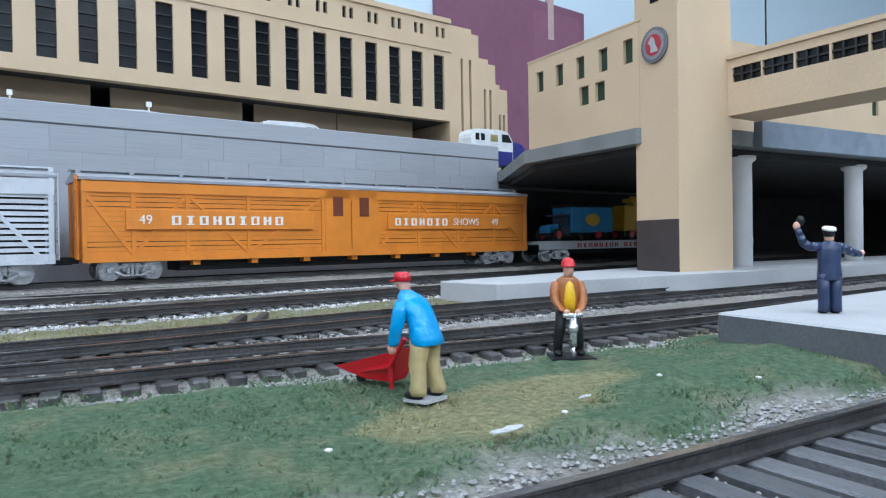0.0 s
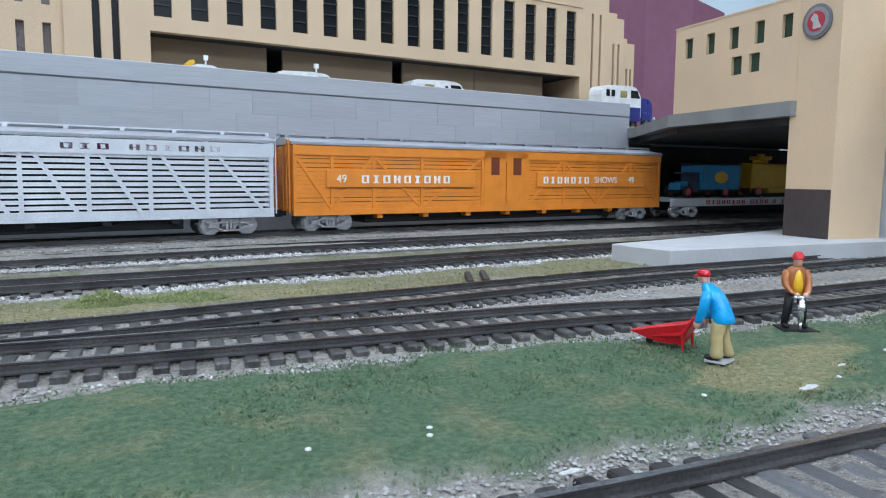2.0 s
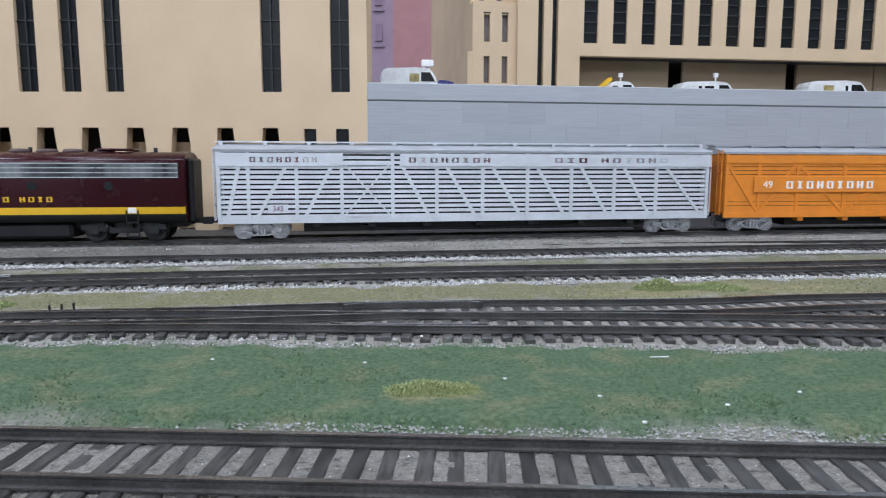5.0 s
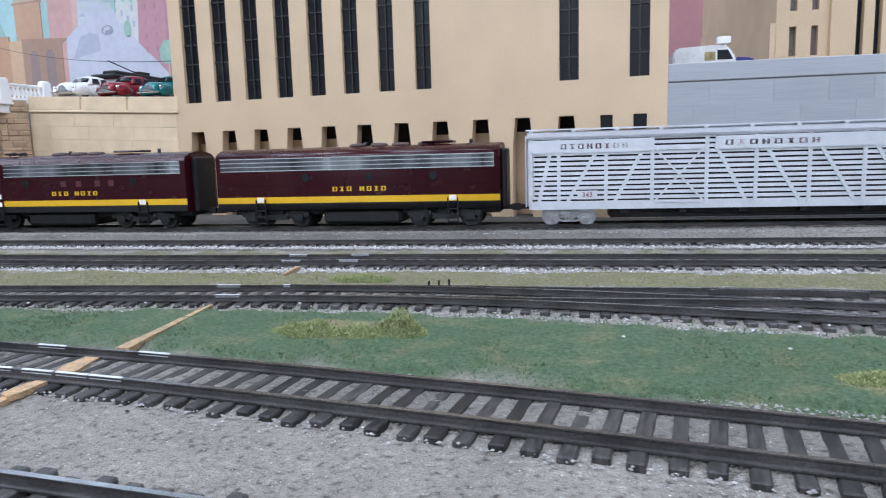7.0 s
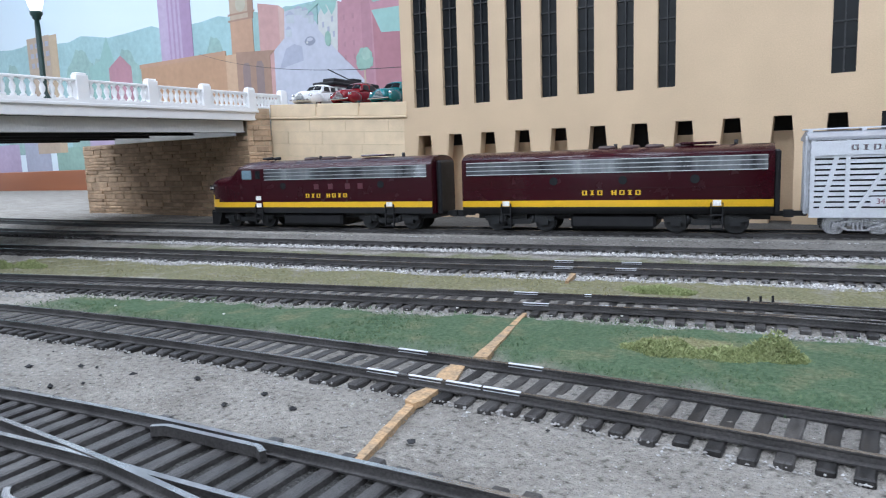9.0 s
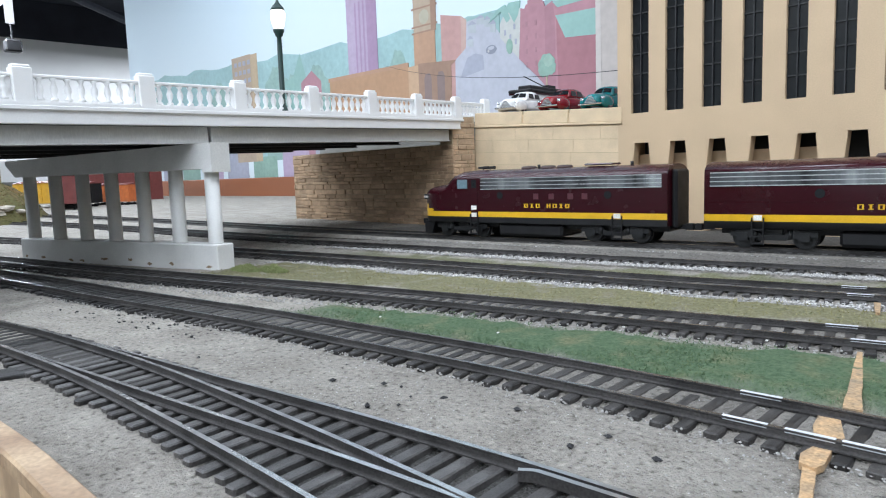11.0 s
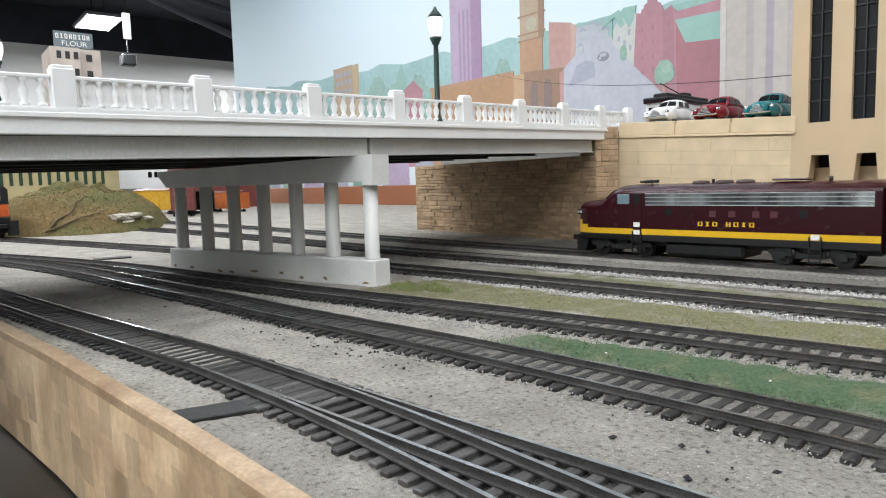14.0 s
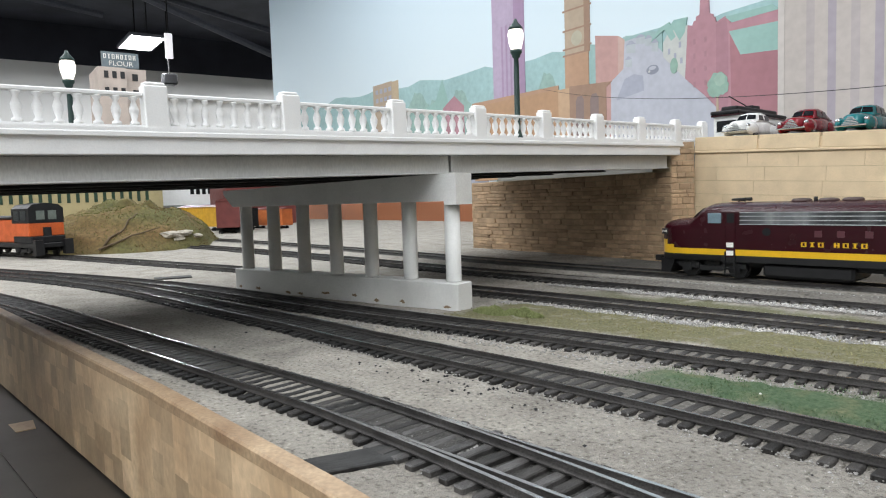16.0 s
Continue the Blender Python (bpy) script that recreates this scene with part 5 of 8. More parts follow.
def fascia():
    """The wooden front edge of the layout and the dark shelf below it."""
    top = thing("layout_edge", place(0, 0, 0), "warm brown wooden front edge with blocky grain", "layout edge", "", "structure")
    xs = np.r_[np.arange(-30, -17.5, 1.2), np.arange(-17.4, -6.3, 0.2), np.arange(-6.2, 6.1, 1.2)]
    cache = {}
    rnd = random.Random(8)
    for a, b in zip(xs, xs[1:]):
        ya, yb = edge_y(a), edge_y(b)
        L, ang = math.hypot(b - a, yb - ya), math.degrees(math.atan2(yb - ya, b - a))
        cut = rnd.choice((0.0, 0.05, 0.10))
        for k, (z0, z1) in enumerate(((-0.75, -0.58 + cut), (-0.58 + cut, -0.38 + cut), (-0.38 + cut, -0.18 + cut), (-0.18 + cut, 0.03))):
            key = (round(L, 3), k, cut)
            if key not in cache:
                cache[key] = mesh_of("wood_block", boxes((0, L, -0.10, 0.0, z0, z1)), FASCIA)
            piece("wood_block", cache[key], top, place(a, ya, 0, ang))
    bm = bmesh.new()
    sweep(bm, np.stack([xs, edge_y(xs)], 1), [(-0.104, 0.03), (0.004, 0.03), (0.004, 0.088), (-0.004, 0.096), (-0.094, 0.096), (-0.104, 0.085)])
    part("edge_band", bm, EDGEBAND, top, "plain brown band with a worn edge")
    part("shelf", boxes((-32, 8, -9, 0.2, -0.95, -0.78)), SHELF, top, "dark shelf board")
    part("shelf_strip", boxes((-9.6, -9.3, -9, -0.1, -0.78, -0.772), (-14.0, -13.7, -9, -0.5, -0.78, -0.772)), FASCIA, top)
    bm = bmesh.new()
    sweep(bm, np.stack([xs, edge_y(xs) - 0.45], 1), [(-0.1, -0.779), (0.1, -0.779), (0.1, -0.765), (-0.1, -0.765)])
    part("shelf_batten", bm, SHELF, top)
    solid("benchwork", boxes((-58, 16, 1.2, 19.4, -10, -0.4)), SHELF, "dark table under the layout", "table")


fascia()


# ---- rolling stock ----
A_LEN = np.r_[0, np.cumsum(np.hypot(*np.diff(LINE_A, axis=0).T))]


def on_line_a(s):
    return np.array([np.interp(s, A_LEN, LINE_A[:, 0]), np.interp(s, A_LEN, LINE_A[:, 1])])


def at_x(x):
    return float(np.interp(x, LINE_A[:, 0], A_LEN))


RAIL_TOP = 0.16


def stand(s0, length):
    """The pose of a vehicle of that length whose front buffer is s0 along the main line (local x runs from front to rear)."""
    p, q = on_line_a(s0 + length * 0.2), on_line_a(s0 + length * 0.8)
    d = (q - p) / np.linalg.norm(q - p)
    o = (p + q) / 2 - d * length / 2
    return place(o[0], o[1], RAIL_TOP, math.degrees(math.atan2(d[1], d[0])))


def wheelset(r):
    bm = bmesh.new()
    for y in (-0.185, 0.185):
        s = 1 if y > 0 else -1
        rod(bm, (0, y - 0.02, r), (0, y + 0.02, r), r, n=20)
        rod(bm, (0, y + s * 0.021, r), (0, y + s * 0.026, r), r * 0.45, n=12)
        rod(bm, (0, y - s * 0.034, r), (0, y - s * 0.02, r), r * 1.12, n=20)
    rod(bm, (0, -0.25, r), (0, 0.25, r), 0.014, n=8)
    return bm


TRUCK_MESH = {}


def truck(parent, x, base, r, frame_mat, wheel_mat, heavy):
    """A four-wheel truck: side frames, bolster and two wheelsets."""
    key = (base, r, heavy, frame_mat.name)
    if key not in TRUCK_MESH:
        bm = bmesh.new()
        h = base / 2
        for y in (-0.27, 0.235):
            if heavy:
                prism(bm, [(-h - 0.12, r * 1.5), (-h + 0.1, r * 1.75), (-0.1, r * 1.25), (0.1, r * 1.25), (h - 0.1, r * 1.75), (h + 0.12, r * 1.5), (h + 0.12, r * 1.1), (h - 0.08, r * 0.95), (0.12, r * 0.75), (-0.12, r * 0.75), (-h + 0.08, r * 0.95), (-h - 0.12, r * 1.1)], y, y + 0.035)
                for k in (-h, h):
                    box(bm, k - 0.05, k + 0.05, y - 0.012, y + 0.045, r * 0.7, r * 1.45)
                for k in (-0.16, 0.16):
                    rod(bm, (k, y + 0.0, r * 0.9), (k, y + 0.0, r * 1.7), 0.022, n=8)
            else:
                prism(bm, [(-h - 0.02, r * 1.2), (-0.09, r * 1.5), (0.09, r * 1.5), (h + 0.02, r * 1.2), (h + 0.02, r * 1.02), (0.08, r * 1.32), (-0.08, r * 1.32), (-h - 0.02, r * 1.02)], y, y + 0.022)
                prism(bm, [(-h - 0.01, r * 1.02), (-h + 0.04, r * 1.02), (-0.07, r * 0.58), (0.07, r * 0.58), (h - 0.04, r * 1.02), (h + 0.01, r * 1.02), (0.08, r * 0.42), (-0.08, r * 0.42)], y, y + 0.022)
                for k in (-0.035, 0.0, 0.035):
                    rod(bm, (k, y + 0.01, r * 0.55), (k, y + 0.01, r * 1.6), 0.013, n=7)
                for k in (-h, h):
                    box(bm, k - 0.026, k + 0.026, y - 0.008, y + 0.03, r * 0.8, r * 1.28)
        box(bm, -0.08, 0.08, -0.23, 0.23, r * 0.9, r * 1.7)
        TRUCK_MESH[key] = mesh_of("truck_frame", bm, frame_mat), mesh_of("wheelset", wheelset(r), wheel_mat)
    frame, wheels = TRUCK_MESH[key]
    top = piece("truck", frame, parent, place(x, 0, 0))
    for k in (-base / 2, base / 2):
        piece("wheelset", wheels, top, place(k, 0, 0))
    return top


def coupler(parent, x, way):
    bm = boxes((min(x, x + way * 0.14), max(x, x + way * 0.14), -0.025, 0.025, 0.16, 0.21))
    prism(bm, [(x + way * 0.12, -0.05), (x + way * 0.2, -0.045), (x + way * 0.2, 0.03), (x + way * 0.12, 0.05)], 0.15, 0.22, "z")
    part("coupler", bm, BLACK, parent)


LEVELS = (0.205, 0.28, 0.35, 0.39, 0.45, 0.55)


def hood_section(hw, top, tuck=1.0):
    """Half of a body section from the sill to the roof's middle, as (y, z)."""
    pts = [(hw, min(z, top - 0.03)) for z in LEVELS]
    base = top - 0.105 if top > 0.76 else max(top - 0.10, 0.56)
    base = min(base, top - 0.01)
    for a in np.linspace(0, math.pi / 2, 7):
        pts.append((hw * (1 - tuck * (1 - math.cos(a))) if a < 1.5 else 0.0, base + (top - base) * math.sin(a)))
    return pts


FANBROWN = material("brown_roof_fan", (0.075, 0.045, 0.04), 0.5, vary=0.2)


def f_unit(s0, cab):
    """A streamlined diesel unit; with a bulldog nose and cab, or a booster with none."""
    length = 3.42 if cab else 3.25
    label = "maroon streamlined diesel locomotive with a yellow stripe and rounded nose" if cab else "maroon streamlined booster diesel unit with a yellow stripe"
    long = 1.036 if cab else 1.0
    top = thing("diesel_locomotive", stand(s0, length * long) @ Matrix.Diagonal((long, 1, 1, 1)), label, "locomotive", "train locomotives")
    if cab:
        secs = [(0.0, 0.10, 0.60), (0.02, 0.19, 0.65), (0.06, 0.25, 0.675), (0.12, 0.29, 0.69), (0.22, 0.318, 0.705), (0.36, 0.328, 0.715), (0.43, 0.33, 0.725), (0.57, 0.33, 0.86), (0.63, 0.33, 0.885), (0.8, 0.33, 0.895), (length, 0.33, 0.895)]
    else:
        secs = [(0.0, 0.33, 0.895), (length, 0.33, 0.895)]
    bm = bmesh.new()
    rings = []
    for x, hw, h in secs:
        half = hood_section(hw, h)
        rings.append([bm.verts.new((x, y, z)) for y, z in half] + [bm.verts.new((x, -y, z)) for y, z in half[-2::-1]])
    n = len(rings[0])
    for (a, b), (xa, _, _) in zip(zip(rings, rings[1:]), secs):
        for i in range(n - 1):
            f = bm.faces.new((a[i], a[i + 1], b[i + 1], b[i]))
            lev = i if i < 6 else n - 2 - i
            f.material_index = 2 if lev == 0 else 1 if lev == 1 or (cab and ((lev == 3 and xa < 0.10) or (lev == 2 and xa < 0.2))) else 0
            f.smooth = xa < 0.8
        bm.faces.new((a[n - 1], a[0], b[0], b[n - 1]))
    bm.faces.new(rings[0]), bm.faces.new(rings[-1])
    part("body", bm, (MAROON, YELLOW, BLACK), top)
    # stainless grilles with fine bars
    g0 = 1.02 if cab else 0.06
    for y, d in ((-0.33, -1), (0.33, 1)):
        frame = part("grille", boxes((g0, length - 0.06, min(y, y + d * 0.006), max(y, y + d * 0.006), 0.64, 0.785)), GRILLE, top, "bright stainless air grille")
        for z in (0.64, 0.686, 0.732, 0.776):
            part("grille_bar", boxes((g0, length - 0.06, min(y + d * 0.006, y + d * 0.012), max(y + d * 0.006, y + d * 0.012), z, z + 0.009)), GRILLEBAR, frame)
        part("sill_line", boxes((0.5 if cab else 0.05, length - 0.1, min(y, y + d * 0.004), max(y, y + d * 0.004), 0.475, 0.48)), MAROON, top)
        hatches = (1.31,) if cab else (1.08, 1.82, 2.53)
        for hx in hatches + ((2.75,) if cab else ()):
            bm = bmesh.new()
            rod(bm, (hx, y, 0.56), (hx, y + d * 0.006, 0.56), 0.045, n=18)
            part("porthole", bm, GLASS, top, "round porthole")
        if cab:
            for hx in (1.79, 2.0, 2.25, 2.43):
                part("filter_panel", boxes((hx, hx + 0.07, min(y, y + d * 0.004), max(y, y + d * 0.004), 0.51, 0.58)), material("pale_panel", (0.085, 0.018, 0.026), 0.4), top)
            part("cab_window", rounded((0.65, 0.81, min(y + d * 0.001, y + d * 0.008), max(y + d * 0.001, y + d * 0.008), 0.655, 0.775), r=0.004), material("pale_cab_glass", (0.16, 0.24, 0.28), 0.1, bump=0), top, "pale cab side window")
            door = part("cab_door", rounded((0.86, 0.97, min(y, y + d * 0.006), max(y, y + d * 0.006), 0.26, 0.79), r=0.003), MAROON, top)
            part("door_window", boxes((0.875, 0.955, min(y + d * 0.006, y + d * 0.009), max(y + d * 0.006, y + d * 0.009), 0.66, 0.77)), GLASS, door)
        steps = (0.91, 2.86) if cab else (0.53, 2.74)
        for k, sx in enumerate(steps):
            bm = boxes((sx - 0.06, sx - 0.05, min(y, y + d * 0.02), max(y, y + d * 0.02), 0.04, 0.32), (sx + 0.05, sx + 0.06, min(y, y + d * 0.02), max(y, y + d * 0.02), 0.04, 0.32), *[(sx - 0.05, sx + 0.05, min(y - d * 0.01, y + d * 0.02), max(y - d * 0.01, y + d * 0.02), z, z + 0.015) for z in (0.05, 0.12, 0.19)])
            st = part("step_ladder", bm, BLACK, top)
            for z in ((0.28, 0.375) if cab and k == 0 else (0.29,)):
                part("step_light", boxes((sx - 0.04, sx + 0.04, min(y + d * 0.007, y + d * 0.012), max(y + d * 0.007, y + d * 0.012), z, z + 0.055)), WHITEPRINT, st)
        sg = -1 if d < 0 else 1
        word_bars((3, 4), 0.05, 0.082, 0.005, YELLOW, top, place((1.66 if cab else 1.39) + (0 if d < 0 else 0.62), y, 0.405, 0 if d < 0 else 180))
    # roof
    fans = (1.55, 1.82, 2.05) if cab else (1.6, 1.85, 2.1, 2.4)
    for fx in fans:
        bm = bmesh.new()
        lathe(bm, [(0.10, 0.885), (0.10, 0.905), (0.085, 0.922), (0.03, 0.926)], fx, 0, 20)
        part("roof_fan", bm, FANBROWN, top, "round brown roof fan")
    part("dynamic_brake_hatch", rounded((2.36, 2.72, -0.12, 0.12, 0.905, 0.93), r=0.012), MAROON, top)
    for fx in (1.69, 2.9):
        bm = bmesh.new()
        rod(bm, (fx, 0, 0.88), (fx, 0, 0.94), 0.02, n=8)
        part("exhaust_stack", bm, BLACK, top)
    if cab:
        bm = bmesh.new()
        for y in (-0.08, 0.08):
            rod(bm, (0.82, y, 0.925), (0.98, y, 0.925), 0.012, 0.022, n=8)
            rod(bm, (0.9, y, 0.88), (0.9, y, 0.925), 0.008, n=6)
        part("air_horn", bm, BLACK, top, "black roof air horns")
        for y in (-1, 1):
            bm = bmesh.new()
            vs = [bm.verts.new(c) for c in ((0.435, y * 0.03, 0.738), (0.435, y * 0.23, 0.715), (0.555, y * 0.24, 0.815), (0.555, y * 0.03, 0.848))]
            ext = bmesh.ops.extrude_face_region(bm, geom=[bm.faces.new(vs)])
            bmesh.ops.translate(bm, verts=[g for g in ext["geom"] if isinstance(g, bmesh.types.BMVert)], vec=(-0.012, 0, 0.008))
            part("windshield", bm, GLASS, top, "dark raked windshield pane")
            part("number_board", rounded((0.05, 0.13, y * 0.285 - 0.012, y * 0.285 + 0.012, 0.515, 0.585), r=0.004), BLACK, top, "black number board")
            word_bars((4,), 0.028, 0.017, 0.004, WHITEPRINT, top, place(0.055 if y < 0 else 0.125, y * 0.299, 0.537, 0 if y < 0 else 180), "number_bar")
        bm = bmesh.new()
        rod(bm, (-0.012, 0, 0.585), (0.05, 0, 0.595), 0.055, n=16)
        lamp = part("headlight", bm, BLACK, top)
        bm = bmesh.new()
        rod(bm, (-0.02, 0, 0.585), (-0.012, 0, 0.585), 0.042, n=16)
        part("headlight_lens", bm, CHROME, lamp)
        bm = bmesh.new()
        prism(bm, [(0.02, 0.04), (0.14, 0.03), (0.2, 0.21), (0.02, 0.21)], -0.26, 0.26)
        part("pilot", bm, BLACK, top)
    part("end_diaphragm", rounded((length - 0.005, length + 0.06, -0.2, 0.2, 0.18, 0.83), r=0.02), BLACK, top)
    part("fuel_tank", rounded((1.25, 2.15, -0.29, 0.29, 0.04, 0.20), r=0.03), BLACK, top)
    part("underframe", boxes((0.15, length - 0.02, -0.2, 0.2, 0.14, 0.215)), BLACK, top)
    for x in (0.66, length - 0.62):
        truck(top, x, 0.57, 0.112, TRUCKBLACK, TRUCKBLACK, True)
    coupler(top, 0.02, -1), coupler(top, length - 0.02, 1)
    return length * long


DULLPRINT = material("faded_red_print", (0.20, 0.06, 0.09), 0.6)


def stock_car(s0, silver):
    """A slatted circus stock car; the orange one is boarded closer and has two windows in its doors."""
    length = 5.4
    paint_, name = (SILVER, "silver slatted circus stock car with bright trucks") if silver else (ORANGE, "orange boarded circus stock car with a grey roof")
    top = thing("stock_car", stand(s0, length), name, "railway car", "train cars")
    hw, z0, z1 = 0.30, 0.20, 0.945
    part("floor", boxes((0.02, length - 0.02, -hw + 0.02, hw - 0.02, z0, z0 + 0.05)), BLACK, top)
    # black box fills the car in place of the shade behind the slats
    part("shade_core", boxes((0.06, length - 0.06, -hw + 0.07, hw - 0.07, z0 + 0.05, z1 - 0.04)), BLACK, top, "black core standing in for the shaded interior")
    rows = 10 if silver else 13
    pitch = (z1 - 0.16 - z0) / rows
    door = (1.27, 1.76) if silver else (2.35, 3.0)
    for y, d in ((-hw, -1), (hw, 1)):
        def plate(x0, x1, za, zb, out=0.0, t=0.014):
            return (x0, x1, min(y + d * out, y + d * (out + t)), max(y + d * out, y + d * (out + t)), za, zb)
        for r in range(rows):
            za = z0 + 0.02 + r * pitch
            if silver:
                za = z0 + 0.075 + r * 0.0505
                part("slat", boxes(plate(0.03, length - 0.03, za, za + 0.033)), paint_, top)
            else:
                tight = 0.97 if 3 <= r <= 8 or r == 0 else 0.86
                part("board", boxes(plate(0.03, length - 0.03, za, za + pitch * tight)), paint_, top)
        if silver:
            for za in (z0 + 0.58, z0 + 0.63, z0 + 0.68):
                part("slat", boxes(plate(door[0] - 0.03, door[1] + 0.1, za, za + 0.033)), paint_, top)
        part("side_sill", boxes(plate(0, length, z0 - 0.03, z0 + (0.058 if silver else 0.03), 0.0, 0.018 if silver else 0.03)), paint_, top)
        for a, b in (((0, door[0] - 0.03), (door[1] + 0.1, length)) if silver else ((0, length),)):
            part("letterboard", boxes(plate(a, b, z1 - (0.19 if silver else 0.15), z1 - 0.055, 0.008, 0.024)), paint_, top)
        part("eave_board", boxes(plate(0, length, z1 - 0.05, z1 - 0.02, 0.0, 0.02)), paint_, top)
        xs = ([0.02, 0.31, 0.79] if silver else [0.02, 0.42, 0.9]) + [door[0] - 0.02, door[1] + 0.02] + ([2.25, 2.75, 3.25, 3.75, 4.25, 4.75] if silver else [0.9, 1.5, 3.6, 4.2, 4.8]) + [length - 0.03]
        for x in sorted(set(xs)):
            part("post", boxes(plate(x - 0.018, x + 0.018, z0, z1 - 0.04, 0.012, 0.016)), paint_, top)
        seq = sorted(set(xs))
        for k, (a, b) in enumerate(zip(seq, seq[1:])):
            if b - a < 0.2 or abs(a - door[0]) < 0.1:
                continue
            bm = bmesh.new()
            lo, hi = ((a + 0.08, b - 0.08) if b < door[0] else (b - 0.08, a + 0.08)) if silver else (a, b) if k % 2 else (b, a)
            prism(bm, [(lo - 0.02, z0 + 0.03), (lo + 0.02, z0 + 0.03), (hi + 0.02, z1 - 0.15), (hi - 0.02, z1 - 0.15)], min(y + d * 0.012, y + d * 0.026), max(y + d * 0.012, y + d * 0.026))
            part("brace", bm, paint_, top)
        dr = part("side_door", boxes(plate(door[0], door[1], z0 + 0.03, z0 + 0.06, 0.016)), paint_, top)
        part("door_track", boxes(plate(door[0], door[1], z1 - 0.18, z1 - 0.15, 0.016)), paint_, dr)
        if silver:
            for a, b in ((door[0] + 0.02, door[1] - 0.02), (door[1] - 0.02, door[0] + 0.02)):
                bm = bmesh.new()
                prism(bm, [(a - 0.012, z0 + 0.06), (a + 0.012, z0 + 0.06), (b + 0.012, z1 - 0.18), (b - 0.012, z1 - 0.18)], min(y + d * 0.016, y + d * 0.028), max(y + d * 0.016, y + d * 0.028))
                part("cross_brace", bm, paint_, dr)
        else:
            mid = (door[0] + door[1]) / 2
            for a, b in ((door[0], mid - 0.006), (mid + 0.006, door[1])):
                leaf = part("door_leaf", boxes(plate(a, b, z0 + 0.03, z1 - 0.05, 0.018)), paint_, top)
                part("door_window", boxes(plate((a + b) / 2 - 0.06, (a + b) / 2 + 0.06, z1 - 0.34, z1 - 0.13, 0.032, 0.004)), material("rust_window", (0.16, 0.035, 0.012), 0.5), leaf)
        # lettering on its boards
        if silver:
            spots = [((8,), 0.33, z1 - 0.15, 0.052, 0.088, DULLPRINT), ((8,), 1.95, z1 - 0.15, 0.052, 0.115, DULLPRINT), ((3, 6), 3.55, z1 - 0.15, 0.052, 0.14, DULLPRINT)]
        else:
            boards = [(0.35, 2.2), (3.15, 5.05)]
            for a, b in boards:
                part("name_board", rounded(plate(a, b, 0.46, 0.645, 0.028, 0.014), r=0.004), paint_, top)
            spots = [((9,), 0.75, 0.505, 0.085, 0.128, WHITEPRINT), ((7,), 3.25, 0.505, 0.085, 0.115, WHITEPRINT)]
        for words, x, z, h, g, mt in spots:
            wide = sum(words) * g + (len(words) - 1) * g * 0.8
            out = 0.028 if silver else 0.042
            word_bars(words, h, g, 0.004, mt, top, place(x if d < 0 else x + wide, y + d * out, z, 0 if d < 0 else 180))
        if silver:
            part("number_plate", boxes(plate(0.50, 0.70, z0 + 0.075, z0 + 0.165, 0.03, 0.006)), paint_, top)
            lettering("343", 0.052, DULLPRINT, top, place(0.60, y + d * 0.037, z0 + 0.12, 0 if d < 0 else 180, 90))
        else:
            lettering("SHOWS", 0.085, WHITEPRINT, top, place(4.32 if d < 0 else 3.9, y + d * 0.044, 0.548, 0 if d < 0 else 180, 90))
            lettering("49", 0.085, WHITEPRINT, top, place(4.80, y + d * 0.044, 0.548, 0 if d < 0 else 180, 90))
            lettering("49", 0.085, WHITEPRINT, top, place(0.52, y + d * 0.044, 0.548, 0 if d < 0 else 180, 90))
    for x in (0.0, length - 0.02):
        for r in range(rows + 2):
            za = z0 + 0.02 + r * pitch
            part("end_slat", boxes((x, x + 0.02, -hw, hw, za, za + pitch * (0.6 if silver else 0.9))), paint_, top)
        for y in (-0.2, 0.0, 0.2):
            part("end_post", boxes((x - 0.012, x + 0.032, y - 0.02, y + 0.02, z0, z1)), paint_, top)
        bm = bmesh.new()
        for y in (-0.29, -0.2):
            rod(bm, (x + (-0.03 if x < 1 else 0.05), y, z0), (x + (-0.03 if x < 1 else 0.05), y, z1), 0.007, n=6)
        for k in range(7):
            rod(bm, (x + (-0.03 if x < 1 else 0.05), -0.29, z0 + 0.05 + k * 0.11), (x + (-0.03 if x < 1 else 0.05), -0.2, z0 + 0.05 + k * 0.11), 0.006, n=6)
        part("end_ladder", bm, paint_, top)
    bm = bmesh.new()
    prism(bm, [(-hw - 0.035, z1 - 0.045), (hw + 0.035, z1 - 0.045), (hw + 0.035, z1 - 0.02), (0, z1 + 0.045), (-hw - 0.035, z1 - 0.02)], -0.02, length + 0.02, "x")
    part("roof", bm, ROOFGREY, top, "grey pitched roof")
    bm = boxes((-0.04, length + 0.04, -0.075, -0.03, z1 + 0.055, z1 + 0.068), (-0.04, length + 0.04, -0.02, 0.02, z1 + 0.055, z1 + 0.068), (-0.04, length + 0.04, 0.03, 0.075, z1 + 0.055, z1 + 0.068), *[(k * 0.45, k * 0.45 + 0.04, -0.08, 0.08, z1 + 0.03, z1 + 0.055) for k in range(13)])
    part("running_board", bm, SILVER if silver else ROOFGREY, top)
    # underframe; its black bulk also stands in for shade below the car
    part("underframe", boxes((0.85, length - 0.85, -0.2, 0.2, z0 - 0.13, z0 - 0.002)), BLACK, top)
    for k in range(7):
        part("needle_beam", boxes((0.95 + k * 0.58, 1.02 + k * 0.58, -hw, hw, z0 - 0.075, z0 - 0.001)), BLACK if silver else ORANGE, top)
    bm = bmesh.new()
